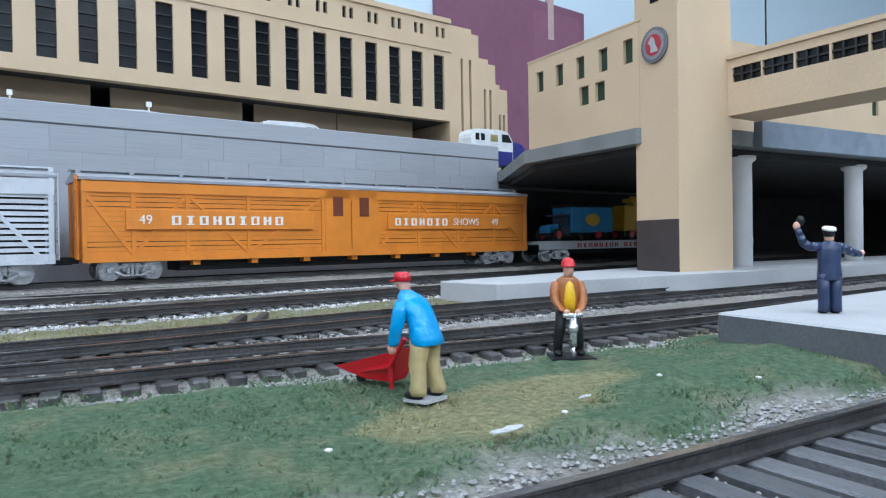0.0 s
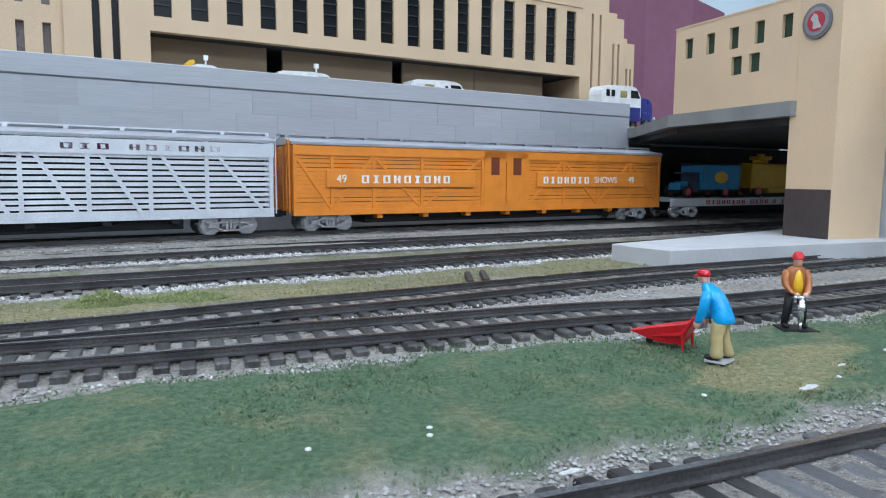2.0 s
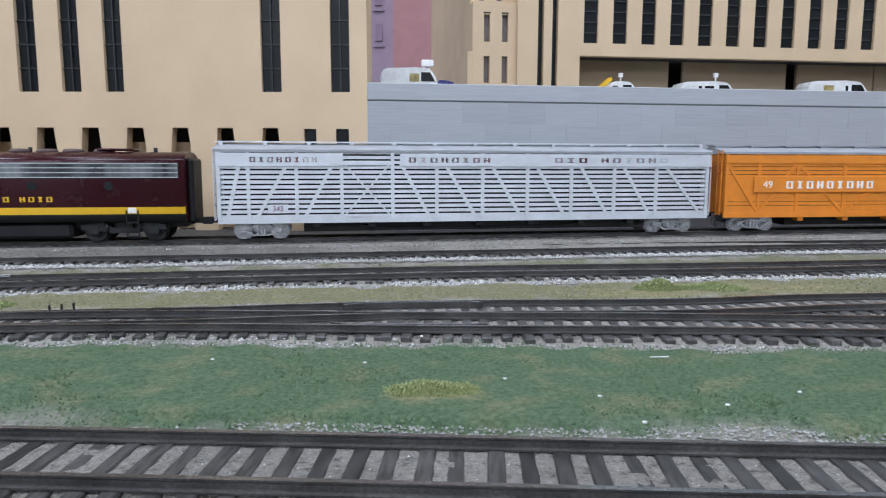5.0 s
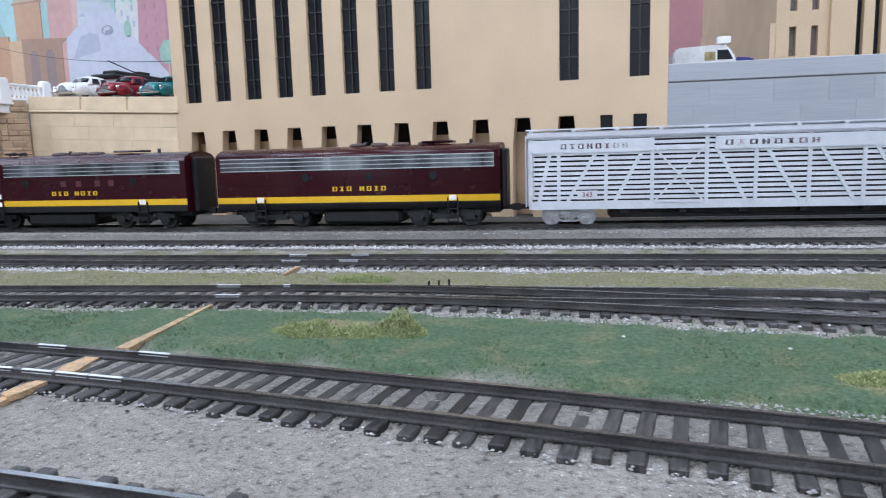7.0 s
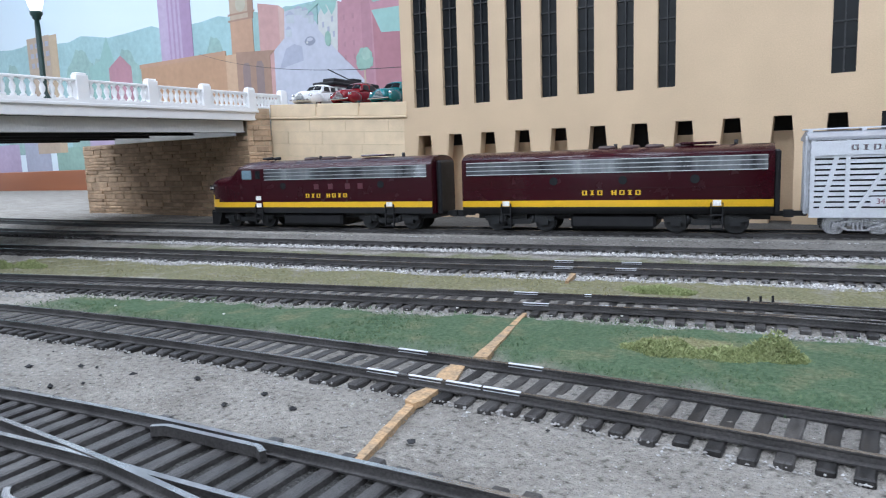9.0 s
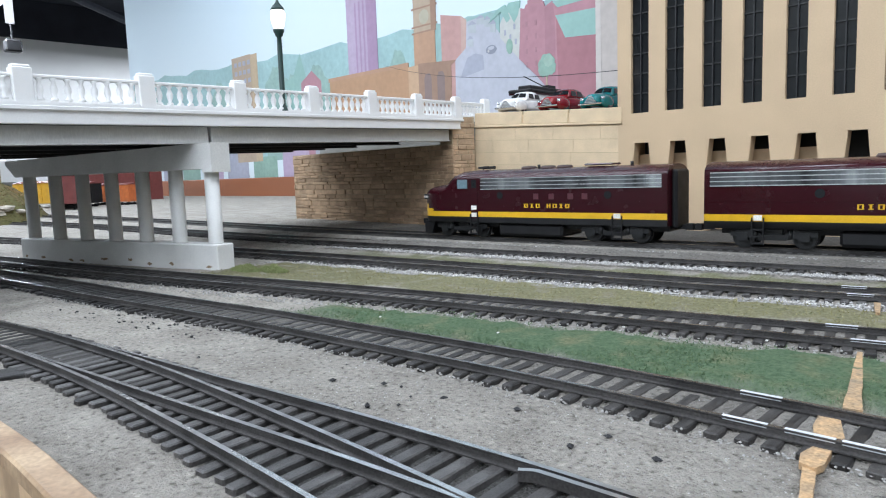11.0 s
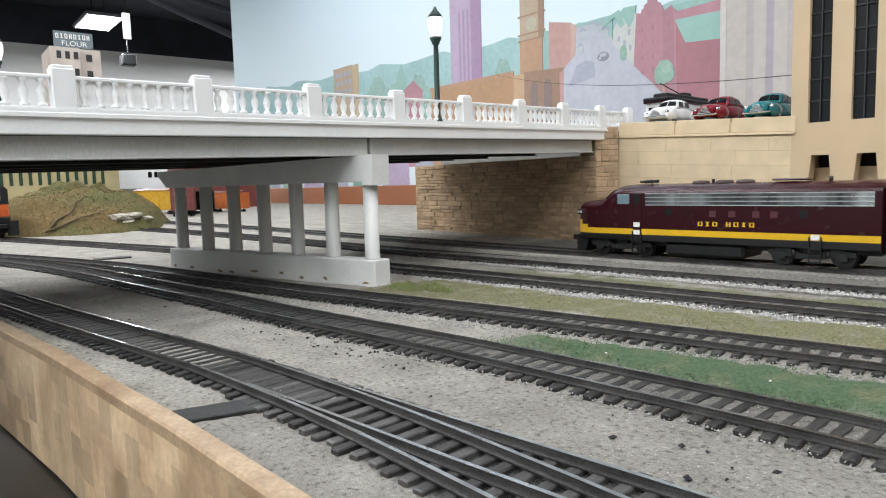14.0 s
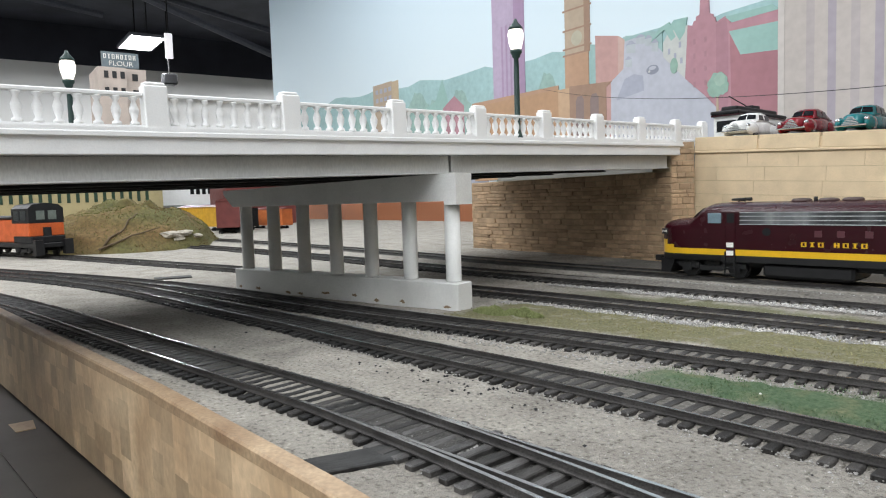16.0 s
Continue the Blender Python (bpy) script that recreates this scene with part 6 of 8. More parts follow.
    for y in (-0.2, 0.2):
        rod(bm, (1.0, y, z0 - 0.02), (1.8, y, z0 - 0.10), 0.01, n=6), rod(bm, (1.8, y, z0 - 0.10), (3.6, y, z0 - 0.10), 0.01, n=6), rod(bm, (3.6, y, z0 - 0.10), (4.4, y, z0 - 0.02), 0.01, n=6)
    part("truss_rod", bm, BLACK, top)
    for x in (0.42, length - 0.42):
        truck(top, x, 0.37, 0.092, SILVERWHEEL, SILVERWHEEL, False)
    coupler(top, 0.02, -1), coupler(top, length - 0.02, 1)
    return length


def flat_car(s0):
    length = 5.4
    m = stand(s0, length)
    top = thing("flat_car", m, "pale grey circus flat car with red lettering", "railway car", "train cars")
    part("deck", rounded((0, length, -0.31, 0.31, 0.24, 0.29), r=0.006), SILVER, top)
    for y, d in ((-0.31, -1), (0.31, 1)):
        part("side_sill", rounded((0.0, length, min(y, y + d * 0.02), max(y, y + d * 0.02), 0.17, 0.29), r=0.004), SILVER, top)
        word_bars((8, 4, 1, 6), 0.06, 0.115, 0.004, REDPRINT, top, place(0.75 if d < 0 else 3.6, y + d * 0.021, 0.195, 0 if d < 0 else 180))
    part("underframe", boxes((0.2, length - 0.2, -0.12, 0.12, 0.1, 0.24)), BLACK, top)
    for x in (0.42, length - 0.42):
        truck(top, x, 0.37, 0.092, SILVERWHEEL, SILVERWHEEL, False)
    coupler(top, 0.02, -1), coupler(top, length - 0.02, 1)

    def road_wheel(parent, x, y, r, mat):
        bm = bmesh.new()
        rod(bm, (x, y - 0.025, r), (x, y + 0.025, r), r, n=18)
        w = part("wheel", bm, BLACK, parent)
        bm = bmesh.new()
        rod(bm, (x, y - 0.03, r), (x, y + 0.03, r), r * 0.62, n=14)
        part("hub", bm, mat, w)

    tr = thing("circus_truck", m @ place(0.35, 0, 0.29), "blue model circus van truck standing on the flat car", "truck")
    part("van_body", rounded((0.42, 1.32, -0.2, 0.2, 0.12, 0.50), r=0.012), TRUCKBLUE, tr)
    part("van_roof", rounded((0.38, 1.34, -0.21, 0.21, 0.50, 0.53), r=0.01), BLACK, tr)
    bm = bmesh.new()
    prism(bm, [(0.06, 0.1), (0.24, 0.1), (0.24, 0.25), (0.08, 0.22)], -0.11, 0.11)
    part("bonnet", bm, TRUCKBLUE, tr)
    part("cab", rounded((0.24, 0.42, -0.16, 0.16, 0.09, 0.22), (0.25, 0.42, -0.17, 0.17, 0.36, 0.39), (0.38, 0.42, -0.16, 0.16, 0.22, 0.36), r=0.008), NAVY, tr)
    part("chassis", boxes((0.05, 1.3, -0.12, 0.12, 0.07, 0.12)), BLACK, tr)
    for y in (-0.203, 0.203):
        bm = bmesh.new()
        prism(bm, [(0.87 + 0.15 * math.cos(a), 0.31 + 0.09 * math.sin(a)) for a in np.linspace(0, 5.9, 16)], y - 0.003, y + 0.003)
        part("emblem", bm, YELLOW, tr, "yellow oval emblem")
    for x in (0.16, 1.0):
        for y in (-0.17, 0.17):
            road_wheel(tr, x, y, 0.09, RED)
    wg = thing("circus_wagon", m @ place(1.95, 0, 0.29), "yellow model circus wagon standing on the flat car", "wagon")
    part("wagon_body", rounded((0, 1.7, -0.2, 0.2, 0.14, 0.54), r=0.012), YELLOW, wg)
    part("wagon_skirt", rounded((0.45, 1.25, -0.19, 0.19, 0.06, 0.16), r=0.01), YELLOW, wg)
    part("roof_frame", rounded((0.3, 0.62, -0.1, 0.1, 0.6, 0.66), (0.36, 0.56, -0.08, 0.08, 0.54, 0.6), (0.42, 0.5, -0.05, 0.05, 0.66, 0.7), r=0.01), YELLOW, wg)
    for x in (0.18, 1.5):
        for y in (-0.17, 0.17):
            road_wheel(wg, x, y, 0.1, RED)


S0 = at_x(-12.0)
S1 = S0 + f_unit(S0, True) + 0.38
S2 = S1 + f_unit(S1, False) + 0.29
S3 = S2 + stock_car(S2, True) + 0.22
S4 = S3 + stock_car(S3, False) + 0.24
flat_car(S4)


# ---- figurines ----
def limb(bm, pts, radii, mi, n=9):
    """A tapered limb through points."""
    for (p, q), (a, b) in zip(zip(pts, pts[1:]), zip(radii, radii[1:])):
        rod(bm, p, q, a, b, n=n, mi=mi)
        ball(bm, q, b, mi=mi, u=8, v=6)
    ball(bm, pts[0], radii[0], mi=mi, u=8, v=6)


def loft(bm, rings, mi, n=14):
    """A closed smooth skin over level ovals (x, y, z, half depth, half width)."""
    made = [[bm.verts.new((x + rx * math.cos(6.2832 * i / n), y + ry * math.sin(6.2832 * i / n), z)) for i in range(n)] for x, y, z, rx, ry in rings]
    for a, b in zip(made, made[1:]):
        for i in range(n):
            f = bm.faces.new((a[i], a[(i + 1) % n], b[(i + 1) % n], b[i]))
            f.material_index, f.smooth = mi, True
    bm.faces.new(made[0][::-1]).material_index = mi
    bm.faces.new(made[-1]).material_index = mi


def worker_with_barrow():
    """A bent figurine in a blue jacket; local -x is the way it faces."""
    bm = bmesh.new()
    prism(bm, [(-0.045, -0.052), (0.040, -0.056), (0.050, 0.042), (-0.036, 0.052)], 0.0, 0.009, "z", 5)
    for y, dx in ((-0.030, -0.012), (0.028, 0.010)):
        loft(bm, [(dx + 0.012, y * 1.25, 0.020, 0.026, 0.021), (dx + 0.012, y * 1.25, 0.035, 0.027, 0.022), (dx * 0.6 + 0.006, y * 1.12, 0.075, 0.024, 0.022), (dx * 0.4 - 0.002, y * 1.05, 0.108, 0.027, 0.025), (0.002, y, 0.15, 0.030, 0.026), (0.006, y * 0.9, 0.19, 0.034, 0.026)], 1)
        ball(bm, (dx - 0.004, y * 1.25, 0.019), 0.020, 1.75, 0.95, 0.75, mi=4)
    loft(bm, [(0.010, 0, 0.166, 0.043, 0.055), (0.011, 0, 0.171, 0.047, 0.059), (0.008, 0, 0.19, 0.046, 0.057), (0.003, 0, 0.225, 0.042, 0.051), (-0.008, 0, 0.262, 0.042, 0.053), (-0.022, 0, 0.292, 0.040, 0.056), (-0.034, 0, 0.313, 0.032, 0.046), (-0.043, 0, 0.327, 0.021, 0.024), (-0.047, 0, 0.334, 0.016, 0.017)], 0, 18)
    for y in (-0.056, 0.056):
        loft(bm, [(-0.074, y * 0.98, 0.163, 0.016, 0.015), (-0.070, y * 1.02, 0.175, 0.019, 0.017), (-0.052, y * 1.14, 0.215, 0.020, 0.018), (-0.042, y * 1.14, 0.240, 0.022, 0.019), (-0.034, y * 1.04, 0.275, 0.023, 0.020), (-0.030, y * 0.9, 0.302, 0.018, 0.017)], 0, 12)
        ball(bm, (-0.080, y * 0.98, 0.153), 0.0145, 1.0, 0.85, 1.2, mi=2)
    loft(bm, [(-0.046, 0, 0.326, 0.015, 0.015), (-0.052, 0, 0.338, 0.020, 0.018), (-0.056, 0, 0.352, 0.025, 0.021), (-0.056, 0, 0.368, 0.024, 0.021)], 2)
    loft(bm, [(-0.054, 0, 0.360, 0.027, 0.025), (-0.054, 0, 0.374, 0.027, 0.025), (-0.054, 0, 0.385, 0.024, 0.022), (-0.054, 0, 0.390, 0.014, 0.013)], 3)
    loft(bm, [(-0.078, 0, 0.3585, 0.020, 0.019), (-0.077, 0, 0.364, 0.018, 0.018)], 3)
    for v in bm.verts:
        up = max(0.0, v.co.z - 0.17)
        v.co.x -= 0.12 * up
        v.co.z -= 0.05 * up
    ob = solid("worker_figurine", bm, (BLUECOAT, KHAKI, SKIN, RED, BLACK, PLATFORM), "painted worker figurine in a blue jacket and red cap on turf", "figurine", "", place(1.70, 3.30, 0.02, 0))
    ob.matrix_world = place(1.665, 3.27, 0.03, -62) @ Matrix.Scale(0.93, 4)
    return ob


worker_with_barrow()


def wheelbarrow():
    top = thing("wheelbarrow", place(1.68, 3.505, 0.034, -62) @ Matrix.Scale(1.03, 4), "red toy wheelbarrow standing on the turf", "wheelbarrow")
    bm = bmesh.new()
    lo = [(-0.085, -0.026, 0.008), (0.02, -0.032, 0.010), (0.02, 0.032, 0.010), (-0.085, 0.026, 0.008)]
    hi = [(-0.20, -0.034, 0.040), (0.06, -0.066, 0.110), (0.06, 0.066, 0.110), (-0.20, 0.034, 0.040)]
    a, b = [bm.verts.new(p) for p in lo], [bm.verts.new(p) for p in hi]
    c, d = [bm.verts.new((x * 0.93, y * 0.86, z + 0.007)) for x, y, z in lo], [bm.verts.new((x * 0.96, y * 0.9, z)) for x, y, z in hi]
    for i in range(4):
        j = (i + 1) % 4
        bm.faces.new((a[i], a[j], b[j], b[i])), bm.faces.new((c[i], d[i], d[j], c[j])), bm.faces.new((b[i], b[j], d[j], d[i]))
    bm.faces.new(a[::-1]), bm.faces.new(c)
    part("tray", bm, RED, top)
    for y in (-0.06, 0.06):
        bm = bmesh.new()
        rod(bm, (-0.11, y * 0.4, 0.03), (0.03, y, 0.06), 0.008, n=7), rod(bm, (0.03, y, 0.06), (0.085, y, 0.145), 0.008, n=7)
        part("handle", bm, RED, top)
        bm = bmesh.new()
        rod(bm, (0.03, y * 0.95, 0.06), (0.035, y * 0.95, -0.005), 0.008, 0.006, n=7)
        part("leg", bm, RED, top)
    bm = bmesh.new()
    rod(bm, (-0.125, -0.008, 0.006), (-0.125, 0.008, 0.006), 0.014, n=16)
    part("wheel", bm, BLACK, top)


wheelbarrow()


def jackhammer_man():
    bm = bmesh.new()
    prism(bm, [(-0.092, -0.084), (0.06, -0.072), (0.07, 0.072), (-0.08, 0.086)], 0.0, 0.012, "z", 4)
    for y in (-0.028, 0.028):
        loft(bm, [(0.010, y * 1.55, 0.02, 0.018, 0.016), (0.004, y * 1.5, 0.06, 0.020, 0.019), (-0.004, y * 1.3, 0.11, 0.022, 0.021), (0.006, y * 0.9, 0.19, 0.028, 0.023)], 1)
        ball(bm, (-0.008, y * 1.6, 0.022), 0.018, 1.7, 0.95, 0.8, mi=4)
    loft(bm, [(0.008, 0, 0.172, 0.034, 0.042), (0.008, 0, 0.18, 0.037, 0.046), (0.009, 0, 0.23, 0.036, 0.045), (0.010, 0, 0.28, 0.036, 0.049), (0.008, 0, 0.308, 0.030, 0.043), (0.004, 0, 0.322, 0.018, 0.022)], 0, 18)
    loft(bm, [(-0.014, 0, 0.178, 0.016, 0.024), (-0.018, 0, 0.23, 0.016, 0.024), (-0.017, 0, 0.285, 0.016, 0.019), (-0.010, 0, 0.305, 0.012, 0.008)], 5)
    for y in (-0.05, 0.05):
        loft(bm, [(-0.050, y * 0.5, 0.185, 0.014, 0.013), (-0.036, y * 0.8, 0.195, 0.018, 0.016), (-0.010, y * 1.12, 0.225, 0.020, 0.017), (0.000, y * 1.12, 0.262, 0.021, 0.018), (0.006, y * 0.95, 0.300, 0.018, 0.016)], 0, 12)
        ball(bm, (-0.060, y * 0.42, 0.184), 0.013, mi=2)
    loft(bm, [(0.000, 0, 0.315, 0.015, 0.015), (-0.006, 0, 0.332, 0.022, 0.019), (-0.008, 0, 0.352, 0.024, 0.021), (-0.006, 0, 0.366, 0.022, 0.020)], 2)
    loft(bm, [(-0.007, 0, 0.357, 0.032, 0.028), (-0.006, 0, 0.363, 0.031, 0.027), (-0.004, 0, 0.378, 0.027, 0.025), (-0.004, 0, 0.390, 0.018, 0.016), (-0.004, 0, 0.394, 0.008, 0.008)], 3)
    ob = solid("drill_worker_figurine", bm, (TANCOAT, BLACK, SKIN, RED, BLACK, YELLOW), "painted figurine in a brown coat and red hard hat", "figurine", "", place(2.42, 3.56, 0.03, 65) @ Matrix.Scale(0.94, 4))
    jk = thing("jackhammer", place(2.42, 3.56, 0.03, 65) @ Matrix.Scale(0.94, 4), "silver toy jackhammer held by the drill worker", "jackhammer")
    bm = bmesh.new()
    rod(bm, (-0.066, 0, 0.055), (-0.066, 0, 0.165), 0.014, n=10), rod(bm, (-0.066, 0, 0.11), (-0.066, 0, 0.14), 0.019, n=10)
    rod(bm, (-0.066, 0, 0.012), (-0.066, 0, 0.055), 0.008, n=8)
    part("hammer_body", bm, SILVERWHEEL, jk)
    bm = bmesh.new()
    rod(bm, (-0.066, -0.038, 0.174), (-0.066, 0.038, 0.174), 0.009, n=8)
    part("handle_bar", bm, SILVERWHEEL, jk)
    return ob


jackhammer_man()


def conductor():
    """Local x is the way it faces; the arm on its left is raised."""
    bm = bmesh.new()
    for y in (-0.026, 0.026):
        loft(bm, [(0, y, 0.010, 0.026, 0.025), (0, y, 0.05, 0.026, 0.024), (0.003, y, 0.10, 0.028, 0.025), (0, y * 0.9, 0.18, 0.034, 0.029)], 0)
        ball(bm, (0.012, y, 0.010), 0.021, 1.6, 0.95, 0.55, mi=3)
    loft(bm, [(0, 0, 0.150, 0.036, 0.050), (0, 0, 0.156, 0.040, 0.053), (0, 0, 0.19, 0.039, 0.051), (0.002, 0, 0.235, 0.036, 0.048), (0, 0, 0.285, 0.037, 0.053), (0, 0, 0.308, 0.031, 0.048), (0, 0, 0.322, 0.019, 0.026), (0, 0, 0.330, 0.015, 0.017)], 0, 18)
    limb(bm, [(0, 0.045, 0.302), (0.002, 0.082, 0.302), (0.006, 0.108, 0.318), (0.008, 0.122, 0.352), (0.010, 0.132, 0.382)], [0.022, 0.020, 0.019, 0.016, 0.013], 0, 12)
    ball(bm, (0.010, 0.136, 0.397), 0.0165, 0.8, 1.0, 1.2, mi=1)
    ball(bm, (0.012, 0.118, 0.420), 0.017, 1, 1.1, 1.4, mi=3)
    limb(bm, [(0, -0.045, 0.300), (0.010, -0.078, 0.286), (0.022, -0.112, 0.272), (0.022, -0.140, 0.266)], [0.022, 0.020, 0.018, 0.014], 0, 12)
    ball(bm, (0.024, -0.150, 0.270), 0.013, mi=1)
    loft(bm, [(0, 0, 0.322, 0.016, 0.016), (0.002, 0, 0.338, 0.022, 0.020), (0.002, 0, 0.360, 0.022, 0.020)], 1)
    loft(bm, [(0, 0, 0.346, 0.024, 0.022), (0, 0, 0.366, 0.025, 0.024), (0.002, 0, 0.378, 0.030, 0.029)], 3)
    rod(bm, (0.001, 0, 0.378), (-0.002, 0, 0.388), 0.031, 0.027, n=18, mi=2)
    return solid("conductor_figurine", bm, (NAVY, SKIN, WHITEPRINT, BLACK), "painted conductor figurine in navy uniform with one arm raised", "figurine", "", place(3.42, 3.18, 0.16, 55) @ Matrix.Scale(0.87, 4))


conductor()


# ---- road vehicles ----
def tyre(parent, x, y, r, mat=CHROME, w=0.045):
    bm = bmesh.new()
    rod(bm, (x, y - w / 2, r), (x, y + w / 2, r), r, n=18)
    t = part("wheel", bm, BLACK, parent)
    bm = bmesh.new()
    rod(bm, (x, y - w / 2 - 0.003, r), (x, y + w / 2 + 0.003, r), r * 0.5, n=14)
    part("hub_cap", bm, mat, t)


def sedan(m, paint_, label):
    """A 1940s saloon, front at local -x."""
    top = thing("vintage_car", m @ Matrix.Diagonal((1.16, 1.18, 0.98, 1)), label, "car", "parked vintage cars")
    bm = bmesh.new()

    def skin(rows):
        rings = [[bm.verts.new((x, y, z)) for y, z in half] + [bm.verts.new((x, -y, z)) for y, z in half[-2::-1]] for x, half in rows]
        for a, b in zip(rings, rings[1:]):
            for i in range(len(a) - 1):
                bm.faces.new((a[i], a[i + 1], b[i + 1], b[i]))
            bm.faces.new((a[-1], a[0], b[0], b[-1]))
        bm.faces.new(rings[0]), bm.faces.new(rings[-1])

    skin([(x, [(w, 0.06), (w * 1.03, 0.12), (w, zt - 0.075), (w * 0.86, zt - 0.03), (w * 0.5, zt - 0.006), (0.0, zt)]) for x, w, zt in ((-0.545, 0.055, 0.19), (-0.53, 0.085, 0.225), (-0.47, 0.105, 0.25), (-0.35, 0.12, 0.265), (-0.18, 0.145, 0.275), (0.0, 0.168, 0.28), (0.22, 0.168, 0.278), (0.36, 0.15, 0.262), (0.46, 0.125, 0.225), (0.52, 0.095, 0.175), (0.545, 0.06, 0.12))])
    for x, long in ((-0.345, 1.75), (0.345, 1.6)):
        for y in (-0.15, 0.15):
            ball(bm, (x, y, 0.118), 0.1, long, 0.52, 1.02, u=18, v=12)
    for f in bm.faces:
        f.smooth = True
    part("body", bm, paint_, top)
    bm = bmesh.new()
    skin([(x, [(0.142, 0.24), (0.14, 0.24 + 0.35 * (zt - 0.24)), (0.118, zt - 0.028), (0.095, zt - 0.008), (0.05, zt), (0.0, zt + 0.002)]) for x, zt in ((-0.19, 0.262), (-0.14, 0.325), (-0.09, 0.378), (-0.03, 0.40), (0.08, 0.408), (0.2, 0.395), (0.3, 0.352), (0.39, 0.295), (0.46, 0.245))])
    for f in bm.faces:
        f.smooth = True
    part("cabin", bm, paint_, top)
    for s in (-1, 1):
        bm = bmesh.new()
        vs = [bm.verts.new(p) for p in ((-0.168, s * 0.006, 0.287), (-0.165, s * 0.122, 0.283), (-0.100, s * 0.104, 0.352), (-0.097, s * 0.006, 0.368))]
        ext = bmesh.ops.extrude_face_region(bm, geom=[bm.faces.new(vs)])
        bmesh.ops.translate(bm, verts=[g for g in ext["geom"] if isinstance(g, bmesh.types.BMVert)], vec=(-0.008, 0, 0.006))
        part("windscreen", bm, GLASS, top)
        for xa, xb in ((-0.10, 0.06), (0.085, 0.24)):
            bm = bmesh.new()
            vs = [bm.verts.new(p) for p in ((xa, s * 0.143, 0.27), (xb, s * 0.143, 0.27), (xb - 0.01, s * 0.126, 0.355), (xa + 0.03, s * 0.126, 0.355))]
            ext = bmesh.ops.extrude_face_region(bm, geom=[bm.faces.new(vs)])
            bmesh.ops.translate(bm, verts=[g for g in ext["geom"] if isinstance(g, bmesh.types.BMVert)], vec=(0, s * 0.005, 0))
            part("side_window", bm, GLASS, top)
        bm = bmesh.new()
        ball(bm, (-0.487, s * 0.148, 0.168), 0.03, 0.6, 1, 1)
        part("headlight", bm, CHROME, top, "round chrome headlight")
    part("bumper", rounded((-0.575, -0.55, -0.165, 0.165, 0.075, 0.1), r=0.008), CHROME, top, "chrome bumper")
    part("rear_bumper", rounded((0.545, 0.57, -0.165, 0.165, 0.075, 0.1), r=0.008), CHROME, top)
    part("grille", boxes(*[(-0.563 + 0.004 * k, -0.53, -0.085 + 0.014 * k, 0.085 - 0.014 * k, 0.105 + 0.022 * k, 0.118 + 0.022 * k) for k in range(5)]), CHROME, top, "chrome grille bars")
    for x in (-0.33, 0.33):
        for y in (-0.165, 0.165):
            tyre(top, x, y, 0.072)
    return top


sedan(place(-12.46, 9.27, 1.993, 99), CARWHITE, "glossy white vintage saloon car parked above the stone wall")
sedan(place(-11.62, 9.33, 1.955, 97), CARRED, "dark red vintage saloon car parked above the stone wall")
sedan(place(-10.88, 9.44, 1.922, 97), TEAL, "teal vintage saloon car parked above the stone wall")


DULLYELLOW = material("dull_yellow_picture", (0.42, 0.34, 0.12), 0.5, vary=0.3, patch=200)


